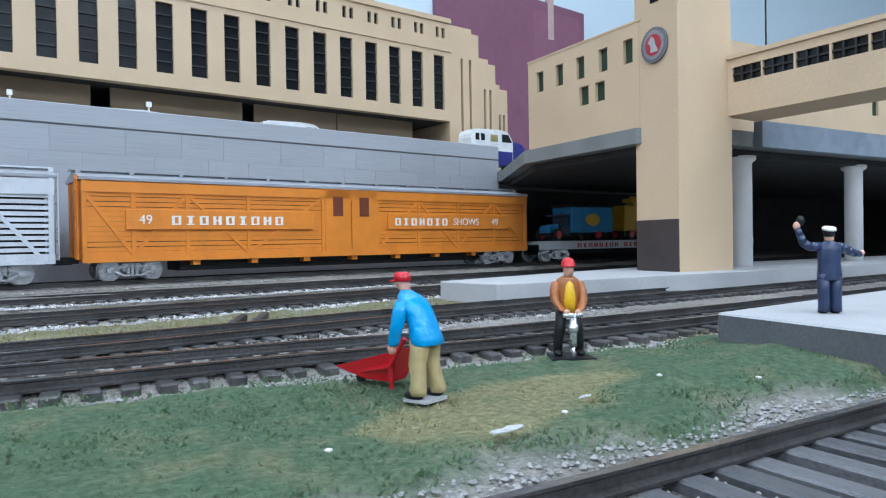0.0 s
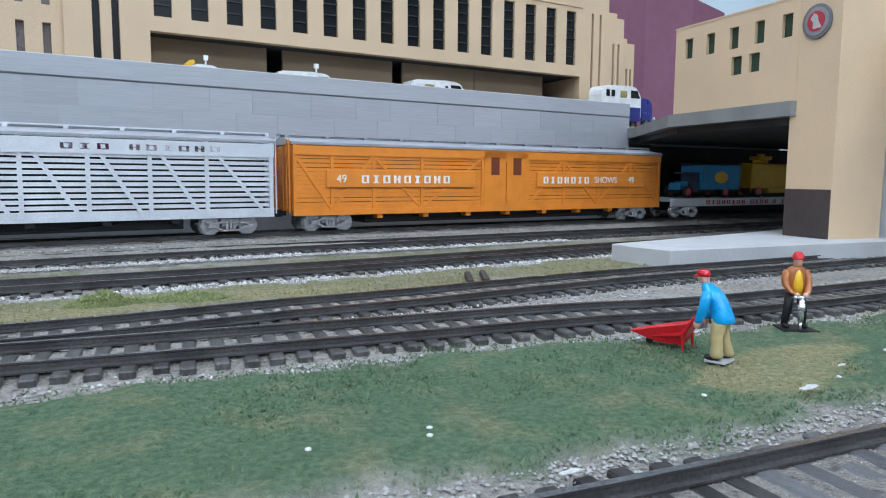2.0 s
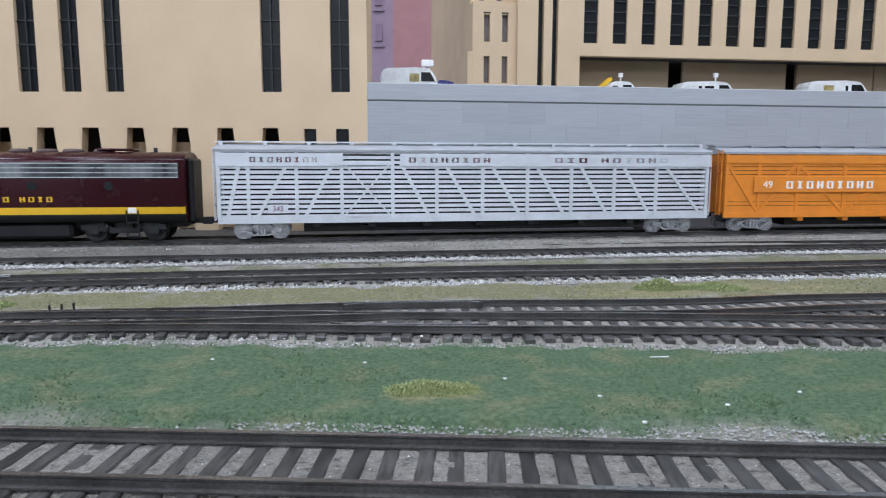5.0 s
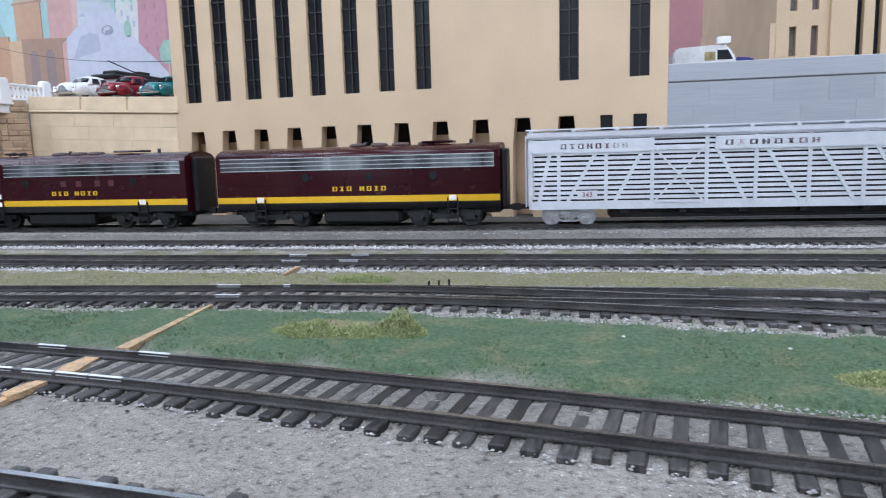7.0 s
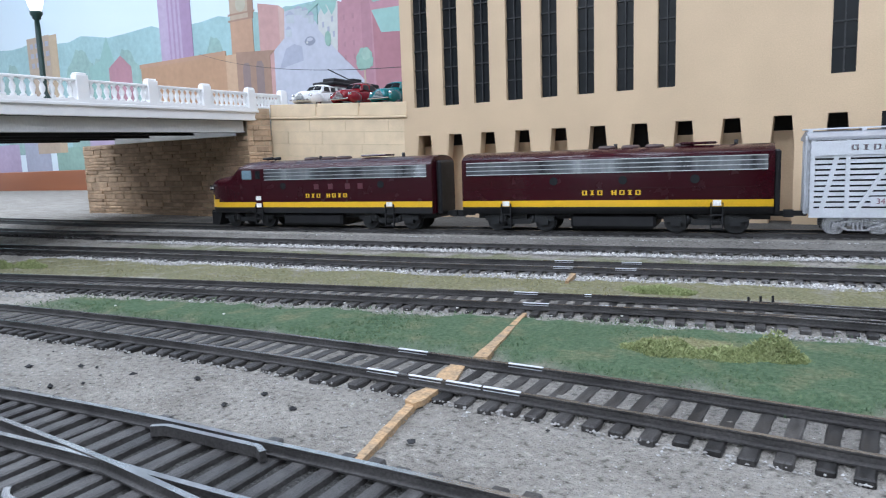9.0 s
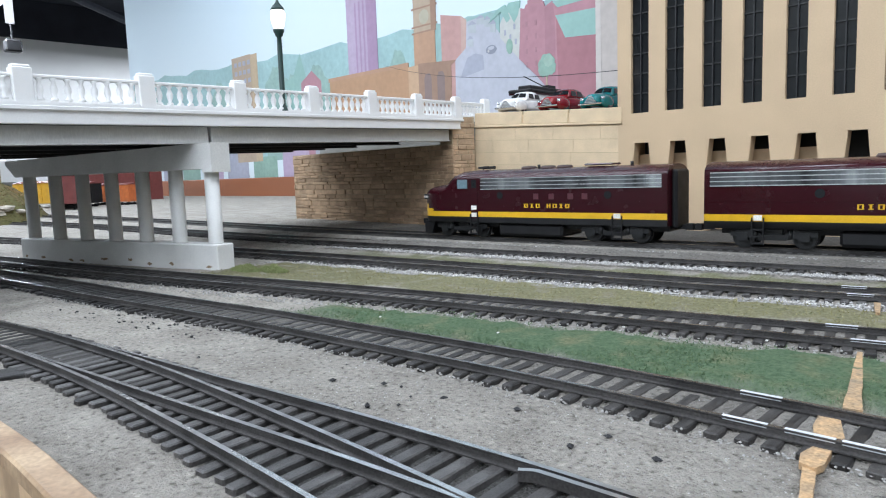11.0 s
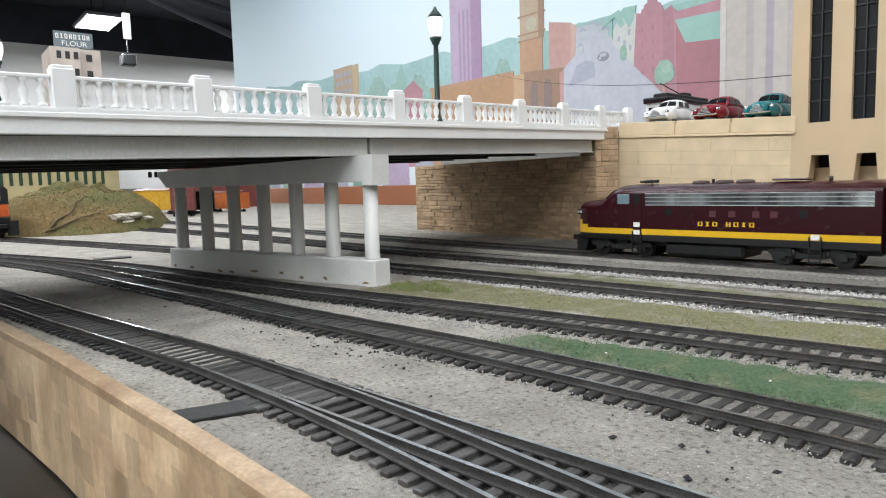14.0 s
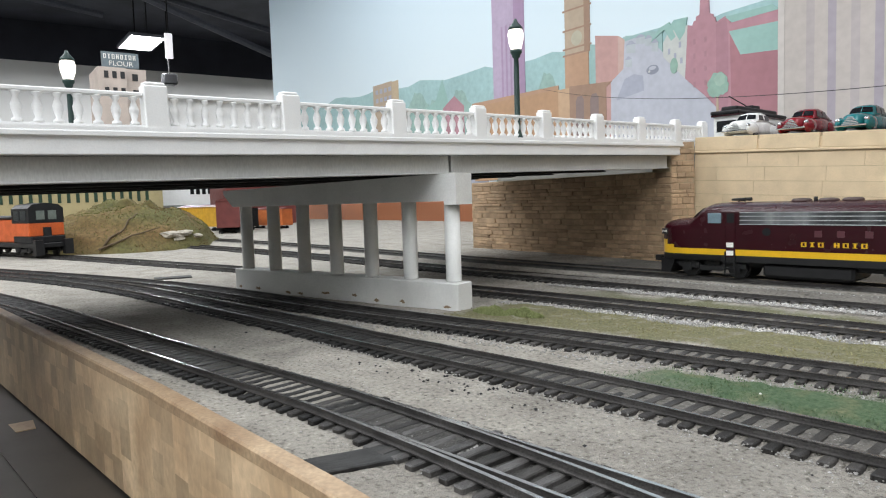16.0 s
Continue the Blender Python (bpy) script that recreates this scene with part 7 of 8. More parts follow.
def delivery_van(m, long, high, nose, label, sign=False, wins=(), picture=None, jib=False, beacon=False):
    """A bonneted van; the body runs from -0.42 to 0.53 before it is scaled."""
    top = thing("delivery_van", m @ Matrix.Diagonal((long, 1.1, high, 1)), label, "van", "vans on the street")
    rear = -0.12 if jib else -0.42
    bm = bmesh.new()
    prism(bm, [(rear, 0.12), (rear - 0.004, 0.44), (rear + 0.012, 0.50), (rear + 0.05, 0.53), (0.0, 0.545), (0.17, 0.535), (0.205, 0.51), (0.275, 0.41), (0.28, 0.12)], -0.165, 0.165)
    bmesh.ops.bevel(bm, geom=bm.edges[:], offset=0.018, segments=2, affect="EDGES")
    body = part("body", bm, CARWHITE, top)
    bm = bmesh.new()
    prism(bm, [(0.282, 0.12), (0.282, 0.415), (0.40, 0.41), (0.50, 0.385), (0.535, 0.30), (0.54, 0.12)], -0.125, 0.125)
    bmesh.ops.bevel(bm, geom=bm.edges[:], offset=0.02, segments=2, affect="EDGES")
    part("bonnet", bm, nose, top)
    part("bumper", rounded((0.545, 0.57, -0.14, 0.14, 0.12, 0.165), r=0.008), SILVER, top)
    part("skirt", boxes((rear, 0.25, -0.1672, 0.1672, 0.09, 0.27)), nose, top)
    for y, d in ((-0.1655, -1), (0.1655, 1)):
        bm = bmesh.new()
        prism(bm, [(0.07, 0.39), (0.07, 0.49), (0.185, 0.49), (0.245, 0.39)], min(y, y + d * 0.003), max(y, y + d * 0.003))
        part("cab_window", bm, GLASS, top)
        part("fender", rounded((0.29, 0.47, min(y, y - d * 0.05), max(y, y - d * 0.05), 0.10, 0.215), r=0.02, seg=2), nose, top)
        for p, q in wins:
            part("side_window", boxes((p, q, min(y, y + d * 0.003), max(y, y + d * 0.003), 0.39, 0.475)), GLASS, top)
        if picture:
            part("side_picture", boxes((picture, picture + 0.12, min(y, y + d * 0.003), max(y, y + d * 0.003), 0.385, 0.475)), DULLYELLOW, top, "yellow side picture")
    bm = bmesh.new()
    prism(bm, [(0.214, 0.497), (0.218, 0.499), (0.270, 0.425), (0.266, 0.423)], -0.135, 0.135)
    part("windscreen", bm, GLASS, body)
    if sign:
        part("roof_sign", rounded((0.09, 0.24, -0.05, 0.05, 0.57, 0.645), r=0.015, seg=2), WHITE, top, "white roof sign")
        bm = bmesh.new()
        rod(bm, (0.12, 0, 0.53), (0.12, 0, 0.58), 0.01, n=6), rod(bm, (0.19, 0, 0.51), (0.19, 0, 0.58), 0.01, n=6)
        part("sign_post", bm, WHITE, top)
    if jib:
        part("bed", boxes((-0.42, rear, -0.15, 0.15, 0.12, 0.28)), CARWHITE, top)
        bm = bmesh.new()
        prism(bm, [(-0.24, 0.28), (-0.17, 0.28), (-0.15, 0.46), (-0.03, 0.57), (-0.04, 0.61), (-0.09, 0.60), (-0.23, 0.47)], -0.04, 0.04)
        part("crane_jib", bm, YELLOW, top, "yellow crane jib")
    if beacon:
        bm = bmesh.new()
        rod(bm, (0.10, 0, 0.53), (0.10, 0, 0.62), 0.010, n=6), box(bm, 0.075, 0.125, -0.02, 0.02, 0.62, 0.68)
        part("beacon", bm, WHITE, top)
    for x in (-0.27, 0.38):
        for y in (-0.14, 0.14):
            tyre(top, x, y, 0.075)
    return top


WALLDIR = 8.2
delivery_van(place(-2.71, 10.31, 1.595, WALLDIR), 1.145, 1.25, VANBLUE, "white delivery van with blue bonnet and roof sign", sign=True, picture=-0.07)
delivery_van(place(0.23, 10.73, 1.595, WALLDIR), 1.08, 1.0, CARWHITE, "white tow truck with a yellow jib on the street", jib=True, beacon=True, wins=((-0.08, 0.0),))
delivery_van(place(1.70, 10.93, 1.595, WALLDIR), 1.2, 1.04, CARWHITE, "plain white van with a beacon on the street", beacon=True, wins=((-0.20, -0.16), (-0.12, 0.0)))
delivery_van(place(3.80, 11.2, 1.595, WALLDIR), 1.4, 1.12, CARWHITE, "white panel van with a sloping front on the street", picture=-0.26, wins=((0.0, 0.03),))
delivery_van(place(7.06, 11.0, 1.595, WALLDIR), 1.3, 1.28, VANBLUE, "white delivery van with a blue cab at the deck", picture=-0.12, wins=((-0.37, -0.31), (-0.28, -0.22)))


def trolley():
    top = thing("trolley_car", place(-14.35, 12.5, 1.93, 97) @ Matrix.Scale(1.2, 4), "white and maroon toy trolley car on the street", "trolley")
    part("car_body", rounded((-0.9, 0.9, -0.22, 0.22, 0.1, 0.62), r=0.03, seg=2), CARWHITE, top)
    part("dark_roof", rounded((-0.98, 0.98, -0.24, 0.24, 0.62, 0.68), (-0.8, 0.8, -0.14, 0.14, 0.68, 0.76), r=0.02), BLACK, top)
    part("roof_edge", boxes((-0.95, 0.95, -0.235, 0.235, 0.59, 0.62)), MAROON, top)
    for y in (-0.222, 0.222):
        for k in range(9):
            part("window", boxes((-0.62 + k * 0.15, -0.54 + k * 0.15, y - 0.003, y + 0.003, 0.34, 0.5)), GLASS, top)
        part("door", boxes((-0.85, -0.72, y - 0.004, y + 0.004, 0.12, 0.56)), MAROON, top)
    part("front_window", boxes((-0.905, -0.895, -0.16, 0.16, 0.34, 0.52)), GLASS, top)
    for x in (-0.5, 0.5):
        for y in (-0.16, 0.16):
            tyre(top, x, y, 0.09, BLACK)
    bm = bmesh.new()
    rod(bm, (0.1, 0, 0.76), (-0.8, 0, 0.92), 0.01, n=6), box(bm, -0.05, 0.25, -0.06, 0.06, 0.76, 0.82)
    part("trolley_pole", bm, BLACK, top)


trolley()

bm = bmesh.new()
for k in range(24):
    a, b = k / 24, (k + 1) / 24
    sag = lambda t: 4.9 - 2.35 * t - 1.0 * t * (1 - t)
    rod(bm, (-24 + 13.45 * a, 16 - 6.5 * a, sag(a)), (-24 + 13.45 * b, 16 - 6.5 * b, sag(b)), 0.006, n=5, caps=False)
solid("trolley_wire", bm, BLACK, "thin dark overhead trolley wire above the street", "wire", "")


# ---- street lamps on the bridge ----
def street_lamp(x, y):
    top = thing("street_lamp", place(x, y, 1.80 + 0.0192 * (y - 3.5)), "dark green street lamp with a glowing acorn globe", "street lamp", "street lamps")
    bm = bmesh.new()
    lathe(bm, [(0.075, 0), (0.075, 0.05), (0.05, 0.12), (0.035, 0.16), (0.032, 0.9), (0.028, 1.0), (0.05, 1.02), (0.05, 1.04), (0.07, 1.07), (0.07, 1.1)], n=14)
    part("post", bm, LAMPGREEN, top)
    bm = bmesh.new()
    lathe(bm, [(0.055, 1.1), (0.085, 1.2), (0.092, 1.28), (0.08, 1.33)], n=16)
    part("globe", bm, BULB, top, "frosted glowing globe")
    bm = bmesh.new()
    lathe(bm, [(0.09, 1.33), (0.075, 1.37), (0.03, 1.42), (0.015, 1.46)], n=14)
    part("cap", bm, LAMPGREEN, top)


street_lamp(-12.62, 4.52)
street_lamp(-16.26, 0.29)


# ---- scenery beyond the bridge ----
def hill_point(r, a):
    """A point of the hill's skin: r from the top to the foot, a round it."""
    w = 1.12 + 0.2 * noise.noise((math.cos(a) * 1.4, math.sin(a) * 1.4, 3.0))
    x, y = 2.7 * r * w * math.cos(a), 2.3 * r * w * math.sin(a)
    h = 1.5 * (1 - r**3.0) * (1 + 0.26 * noise.noise((x * 0.8, y * 0.8, 1.0)) - 0.2 * abs(noise.noise((x * 1.6, y * 1.6, 7.0)))) + 0.16 * noise.noise((x * 3, y * 3, 2.0)) * (1 - r) + 0.06 * noise.noise((x * 9, y * 9, 4.0)) * (1 - r * 0.6)
    step = h / 0.52 + 0.5 * noise.noise((x * 0.5, y * 0.5, 8.0))
    ledge = step - math.floor(step)
    return x, y, h + 0.36 * 0.52 * (ledge**3 - ledge) - 0.06


HILL_AT = (-29.2, 3.4)


def hill():
    n, k = 130, 56
    bm = bmesh.new()
    rings = [[bm.verts.new(hill_point(r, a)) for a in np.linspace(0, 2 * math.pi, n, endpoint=False)] for r in np.linspace(0, 1, k)]
    for a, b in zip(rings, rings[1:]):
        for i in range(n):
            f = bm.faces.new((a[i], a[(i + 1) % n], b[(i + 1) % n], b[i]))
            f.smooth = True
    bmesh.ops.remove_doubles(bm, verts=bm.verts, dist=0.001)
    solid("grassy_hill", bm, HILL, "olive and brown grassy scenic hill with pale rocks", "hill", "", place(*HILL_AT, 0))
    for label, ends in (("bare brown twig lying up the hillside", ((0.93, -0.55), (0.55, -0.12))), ("bare brown twig lying along the hill's foot", ((0.95, -0.6), (0.80, 0.12)))):
        bm = bmesh.new()
        (r0, a0), (r1, a1) = ends
        run = [Vector(hill_point(r0 + (r1 - r0) * t, a0 + (a1 - a0) * t)) + Vector((0.03, 0, 0.05)) for t in np.linspace(0, 1, 9)]
        tube(bm, run, [0.034 - 0.003 * i for i in range(9)])
        solid("twig", bm, TWIG, label, "twig", "", place(*HILL_AT, 0))
    for k, (x, y, z, s) in enumerate(((-26.9, 3.6, 0.35, 0.22), (-26.8, 3.95, 0.42, 0.26), (-26.85, 4.3, 0.45, 0.2), (-26.75, 4.1, 0.3, 0.16), (-27.0, 4.7, 0.35, 0.14))):
        bm = bmesh.new()
        bmesh.ops.create_icosphere(bm, subdivisions=2, radius=s)
        for v in bm.verts:
            v.co *= 1 + 0.6 * noise.noise(v.co * 9 + Vector((k, 0, 0)))
            v.co.z *= 0.42
            v.co.y *= 1.3
        solid("rock", bm, ROCK, "pale scenic rock on the hillside", "rock", "", place(x, y, z))


hill()


def switcher():
    top = thing("switcher_locomotive", place(-28.1, 0.35, 0.06, 18) @ Matrix.Scale(1.42, 4), "orange and black diesel switcher locomotive behind the bridge", "locomotive")
    orange = material("switcher_orange", (0.62, 0.11, 0.02), 0.4)
    part("frame", rounded((-1.35, 1.35, -0.31, 0.31, 0.16, 0.24), r=0.01), BLACK, top)
    part("hood", rounded((-1.2, 0.45, -0.22, 0.22, 0.24, 0.66), r=0.03, seg=2), orange, top)
    part("hood_top", rounded((-1.2, 0.45, -0.22, 0.22, 0.66, 0.74), r=0.03), BLACK, top)
    part("cab", rounded((0.45, 1.15, -0.3, 0.3, 0.36, 0.60), r=0.015), orange, top)
    part("cab_base", rounded((0.46, 1.2, -0.29, 0.29, 0.24, 0.36), r=0.01), BLACK, top)
    part("end_door", boxes((1.15, 1.162, -0.07, 0.07, 0.36, 0.52)), BLACK, top)
    bm = bmesh.new()
    prism(bm, [(-0.3, 0.60), (0.3, 0.60), (0.3, 0.86), (0.22, 0.93), (0, 0.96), (-0.22, 0.93), (-0.3, 0.86)], 0.45, 1.15, "x")
    part("cab_roof", bm, BLACK, top)
    for y in (-0.17, 0.03):
        part("cab_window", boxes((1.15, 1.158, y, y + 0.14, 0.66, 0.82)), material("pale_window", (0.16, 0.19, 0.17), 0.15), top)
    for y in (-0.303, 0.303):
        part("side_window", boxes((0.55, 0.78, y - 0.003, y + 0.003, 0.64, 0.82), (0.84, 1.06, y - 0.003, y + 0.003, 0.64, 0.82)), GLASS, top)
    for ya in (-0.32, 0.18):
        part("end_steps", boxes((1.3, 1.42, ya, ya + 0.14, 0.03, 0.3)), BLACK, top)
    for x in (-0.8, 0.8):
        truck(top, x, 0.5, 0.1, BLACK, BLACK, True)


switcher()


def box_car(x, y, rz, paint_, label, size=1.0, z=0.05):
    top = thing("box_car", place(x, y, z, rz) @ Matrix.Scale(size, 4), label, "railway car", "stored railway cars")
    part("car_body", rounded((-1.3, 1.3, -0.3, 0.3, 0.2, 0.92), r=0.012), paint_, top)
    bm = bmesh.new()
    prism(bm, [(-0.33, 0.92), (0.33, 0.92), (0, 1.0)], -1.33, 1.33, "x")
    part("roof", bm, BOXRED, top)
    for yy in (-0.302, 0.302):
        part("side_door", boxes((-0.3, 0.3, yy - 0.012, yy + 0.012, 0.22, 0.88)), paint_, top)
    for k in range(8):
        part("rib", boxes((1.3, 1.315, -0.28 + k * 0.075, -0.265 + k * 0.075, 0.22, 0.9)), paint_, top)
    for xx in (-0.85, 0.85):
        truck(top, xx, 0.36, 0.085, BLACK, BLACK, False)


box_car(-34.3, 8.05, 161, BOXRED, "dark red model box car beyond the bridge", 1.45)
box_car(-37.5, 8.05, 20, material("car_yellow", (0.55, 0.30, 0.02), 0.5), "yellow model refrigerator car beyond the bridge", 1.2)
box_car(-36.3, 8.85, 16, BLACK, "black model hopper car beyond the bridge", 1.1)
box_car(-36.0, 10.4, 16, material("car_orange", (0.55, 0.15, 0.04), 0.5), "orange model box car beyond the bridge")


def far_buildings():
    f = thing("brick_warehouse", place(-48, 4.2, 0), "long yellow brick warehouse with a row of windows", "building")
    part("wall", boxes((-4, 0, -14, 4.5, 0, 2.75)), FARYELLOW, f)
    part("parapet", boxes((-4.1, 0.06, -14.1, 4.6, 2.75, 2.85)), FARYELLOW, f)
    for k in range(40):
        part("window", boxes((0.0, 0.03, -13.6 + k * 0.44, -13.43 + k * 0.44, 1.6, 2.35)), GREENSASH, f)
    w = thing("white_factory", place(-50, 10.5, 0), "white model factory with a dark loading dock", "building")
    part("wall", boxes((-3, 0, -1.6, 2.6, 0, 2.5), (-3, -0.4, -0.4, 2.2, 2.5, 3.0)), WHITE, w)
    for k in range(6):
        part("window", boxes((0.0, 0.03, 0.3 + k * 0.36, 0.52 + k * 0.36, 1.95, 2.3)), GLASS, w)
    part("dock", boxes((0.0, 0.8, -1.6, -0.2, 0, 1.3)), SLATE, w)
    r = thing("red_factory", place(-45, 13.2, 0), "dark red model factory block", "building")
    part("wall", boxes((-3, 0, -1.8, 3.0, 0, 2.6)), BOXRED, r)
    part("roof", boxes((-3.1, 0.1, -1.9, 3.1, 2.6, 2.7)), BLACK, r)
    m = thing("flour_mill", place(-48.4, 7.1, 0), "pale pink model flour mill with a rooftop sign", "building")
    pink = material("pink_concrete", (0.56, 0.47, 0.41), 0.7, patch=8, bump=0)
    part("wall", boxes((-3, 0, -1.3, 0.15, 0, 9.1), (-3, -0.5, 0.15, 1.3, 0, 9.15)), pink, m)
    for k in range(3):
        for z in (8.5, 7.6):
            part("window", boxes((0.0, 0.04, -1.0 + k * 0.42, -0.78 + k * 0.42, z, z + 0.38)), SASH, m)
    for z in (8.5, 7.6):
        part("window", boxes((-0.5, -0.46, 0.55, 0.85, z, z + 0.38)), SASH, m)
    sign = part("roof_sign", boxes((-0.6, -0.5, -1.0, 0.95, 9.2, 10.05)), material("sign_grey", (0.16, 0.2, 0.22), 0.5), m, "grey rooftop sign")
    word_bars((8,), 0.26, 0.22, 0.02, WHITEPRINT, sign, place(-0.49, -0.9, 9.66, 90))
    lettering("FLOUR", 0.27, WHITEPRINT, sign, place(-0.48, 0.0, 9.4, 90, 90), squeeze=1.1)


far_buildings()


# ---- small things on the ground ----
def ground_bits():
    strip = thing("wooden_strip", place(0, 0, 0), "tan wooden cover strip laid across the tracks", "strip")
    runs = [((-5.86, 3.71), (-5.655, 2.76), 0.024, 0.012, 0.034), ((-5.625, 2.13), (-5.485, 1.60), 0.006, 0.02, 0.018), ((-6.11, 5.18), (-6.03, 4.83), 0.02, 0.02, 0.014)]
    rnd = random.Random(5)
    for (xa, ya), (xb, yb), z, wa, wb in runs:
        bm = bmesh.new()
        d = np.array([xb - xa, yb - ya])
        w = np.array([-d[1], d[0]]) / np.linalg.norm(d)
        go = [(u, side) for u, side in [(u, 1) for u in np.linspace(0, 1, 9)] + [(u, -1) for u in np.linspace(1, 0, 9)]]
        prism(bm, [(xa + d[0] * u + w[0] * q, ya + d[1] * u + w[1] * q) for u, q in [(u, side * (wa + (wb - wa) * u) * rnd.uniform(0.9, 1.1)) for u, side in go]], z - 0.02, z + 0.010, "z")
        part("strip_piece", bm, WIREWOOD, strip)
    for ring in ([(-5.685, 2.385), (-5.61, 2.40), (-5.595, 2.43), (-5.665, 2.635), (-5.74, 2.62), (-5.725, 2.50)], [(-5.655, 2.12), (-5.60, 2.10), (-5.585, 2.15), (-5.60, 2.29), (-5.66, 2.295), (-5.675, 2.2)]):
        bm = bmesh.new()
        prism(bm, ring, 0.0, 0.026, "z")
        part("tie_board", bm, WIREWOOD, strip)
    for (x, y, dx, dy, lb) in ((-9.32, 0.50, 0.10, 0.24, "dark flat cover plate beside the track ties"), (-18.6, 1.95, 0.16, 0.3, "dark flat plate on the pale ground")):
        solid("cover_plate", rounded((-dx, dx, -dy, dy, -0.03, 0.016), r=0.006), TIEDARK, lb, "plate", "", place(x, y, 0, -12))
    for x, y, r in ((1.68, 5.58, 68), (1.82, 5.62, 68)):
        solid("switch_rod", rounded((-0.2, 0.2, -0.022, 0.022, -0.02, 0.03), r=0.006), TIE, "dark timber switch rod beside the track", "switch rod", "", place(x, y, 0.02, r))
    st = thing("switch_stand", place(-4.62, 4.56, 0.02, 12), "small dark switch stand on the tie ends", "switch stand")
    part("base", rounded((-0.09, 0.10, -0.02, 0.02, -0.02, 0.012), r=0.004), BLACK, st)
    for k in range(3):
        bm = bmesh.new()
        rod(bm, (-0.07 + k * 0.07, 0, 0.01), (-0.07 + k * 0.07, 0.0, 0.05 + 0.006 * k), 0.008, n=6)
        part("lever", bm, BLACK, st)
    spots = [(-7.63, 2.85), (-5.28, 3.82), (-7.1, 3.44), (-8.6, 2.7), (-6.3, 3.62), (-2.48, 3.88), (-1.95, 3.24), (-1.59, 3.03), (-2.58, 3.46), (-1.49, 2.76), (-1.12, 2.94), (1.26, 2.93), (1.86, 2.91), (2.6, 2.91), (2.39, 3.1), (0.0, 2.98), (0.32, 2.95), (-2.34, 3.94), (0.34, 3.0), (-0.77, 3.09), (-3.3, 3.5)]
    chip = {}
    WHITECHIP = material("white_chip_stone", (0.62, 0.61, 0.58), 0.7, vary=0.1)
    for k, (x, y) in enumerate(spots):
        if k % 5 not in chip:
            bm = bmesh.new()
            bmesh.ops.create_icosphere(bm, subdivisions=1, radius=0.010)
            for v in bm.verts:
                v.co *= 1 + 0.5 * noise.noise(v.co * 40 + Vector((k, 2, 1)))
                v.co.z *= 0.55
            chip[k % 5] = mesh_of("white_chip", bm, WHITECHIP)
        ob = new("white_chip", chip[k % 5])
        ob.matrix_world = place(x, y, 0.045, k * 47)
        tagged(ob, "small white stone chip lying on the turf", "chip", "white chips")
    # one short white stick lying on the turf
    for x, y, r in ((-1.187, 3.575, 5),):
        solid("white_stick", rounded((-0.045, 0.045, -0.006, 0.006, 0.0, 0.005), r=0.0015), FLAKE, "short thin white stick on the turf", "scrap", "", place(x, y, 0.043, r))
    for x, y, r, w, seed in ((1.66, 2.87, 8, 0.062, 1), (2.02, 3.02, 15, 0.03, 2), (0.55, 2.62, 5, 0.04, 3)):
        rnd = random.Random(seed)
        bm = bmesh.new()
        prism(bm, [(w * math.cos(a) * rnd.uniform(0.6, 1.1), w * 0.33 * math.sin(a) * rnd.uniform(0.5, 1.2)) for a in np.linspace(0, 5.9, 15)], 0.0, 0.0025, "z")
        solid("plaster_flake", bm, FLAKE, "thin torn white plaster flake on the turf", "flake", "", place(x, y, 0.041, r))
    # thin silver strips for the bright scraped lengths of rail
    marks = [(ln, side, x) for ln, side, xs in ((LINE_N, 0.168, (-5.97, -5.36)), (LINE_N, -0.168, (-5.91, -5.68, -5.49, -5.31)), (LINE_D, 0.168, (-6.07, -5.59)), (LINE_D, -0.168, (-5.86, -5.475)), (LINE_C, 0.168, (-6.36, -5.78)), (LINE_C, -0.168, (-6.24, -5.73))) for x in xs]
    for ln, side, x in marks:
        k = int(np.argmin(np.abs(ln[:, 0] - x)))
        dx, dy = ways(ln)[k]
        y, r = float(y_of(ln, np.array([x]))[0]) + side / dx, math.degrees(math.atan2(dy, dx))
        solid("scraped_rail_strip", rounded((-0.085, 0.085, -0.008, 0.008, 0.0, 0.0185), r=0.002), SILVER, "bright scraped length along the rail head", "rail joiner", "", place(x, y, 0.045, r))


ground_bits()


# ---- loose ballast and turf ----
def crystals(name, xyz, size, flat, seed, mats, label, category, bits=3):
    """Many small angular stones in one mesh."""
    rng = np.random.default_rng(seed)
    n = len(xyz)
    base = np.array([(1, 0, 0), (-1, 0, 0), (0, 1, 0), (0, -1, 0), (0, 0, 1), (0, 0, -1)], float)
    tri = np.array([(0, 2, 4), (2, 1, 4), (1, 3, 4), (3, 0, 4), (2, 0, 5), (1, 2, 5), (3, 1, 5), (0, 3, 5)])
    v = base[None] * (0.7 + 0.6 * rng.random((n, 6, 1)))
    a = rng.random(n) * 6.283
    c, s = np.cos(a)[:, None], np.sin(a)[:, None]
    x, y, z = v[..., 0], v[..., 1] * 0.8, v[..., 2] * flat
    v = np.stack([c * x - s * y, s * x + c * y, z], -1) * size[:, None, None]
    v += xyz[:, None]
    f = tri[None] + 6 * np.arange(n)[:, None, None]
    me = bpy.data.meshes.new(name)
    me.from_pydata((v.reshape(-1, 3) * U).tolist(), [], f.reshape(-1, 3).tolist())
    for m in mats:
        me.materials.append(m)
    me.polygons.foreach_set("material_index", np.repeat(rng.integers(0, len(mats), n), 8))
    return tagged(new(name, me), label, category, "", "stuff")


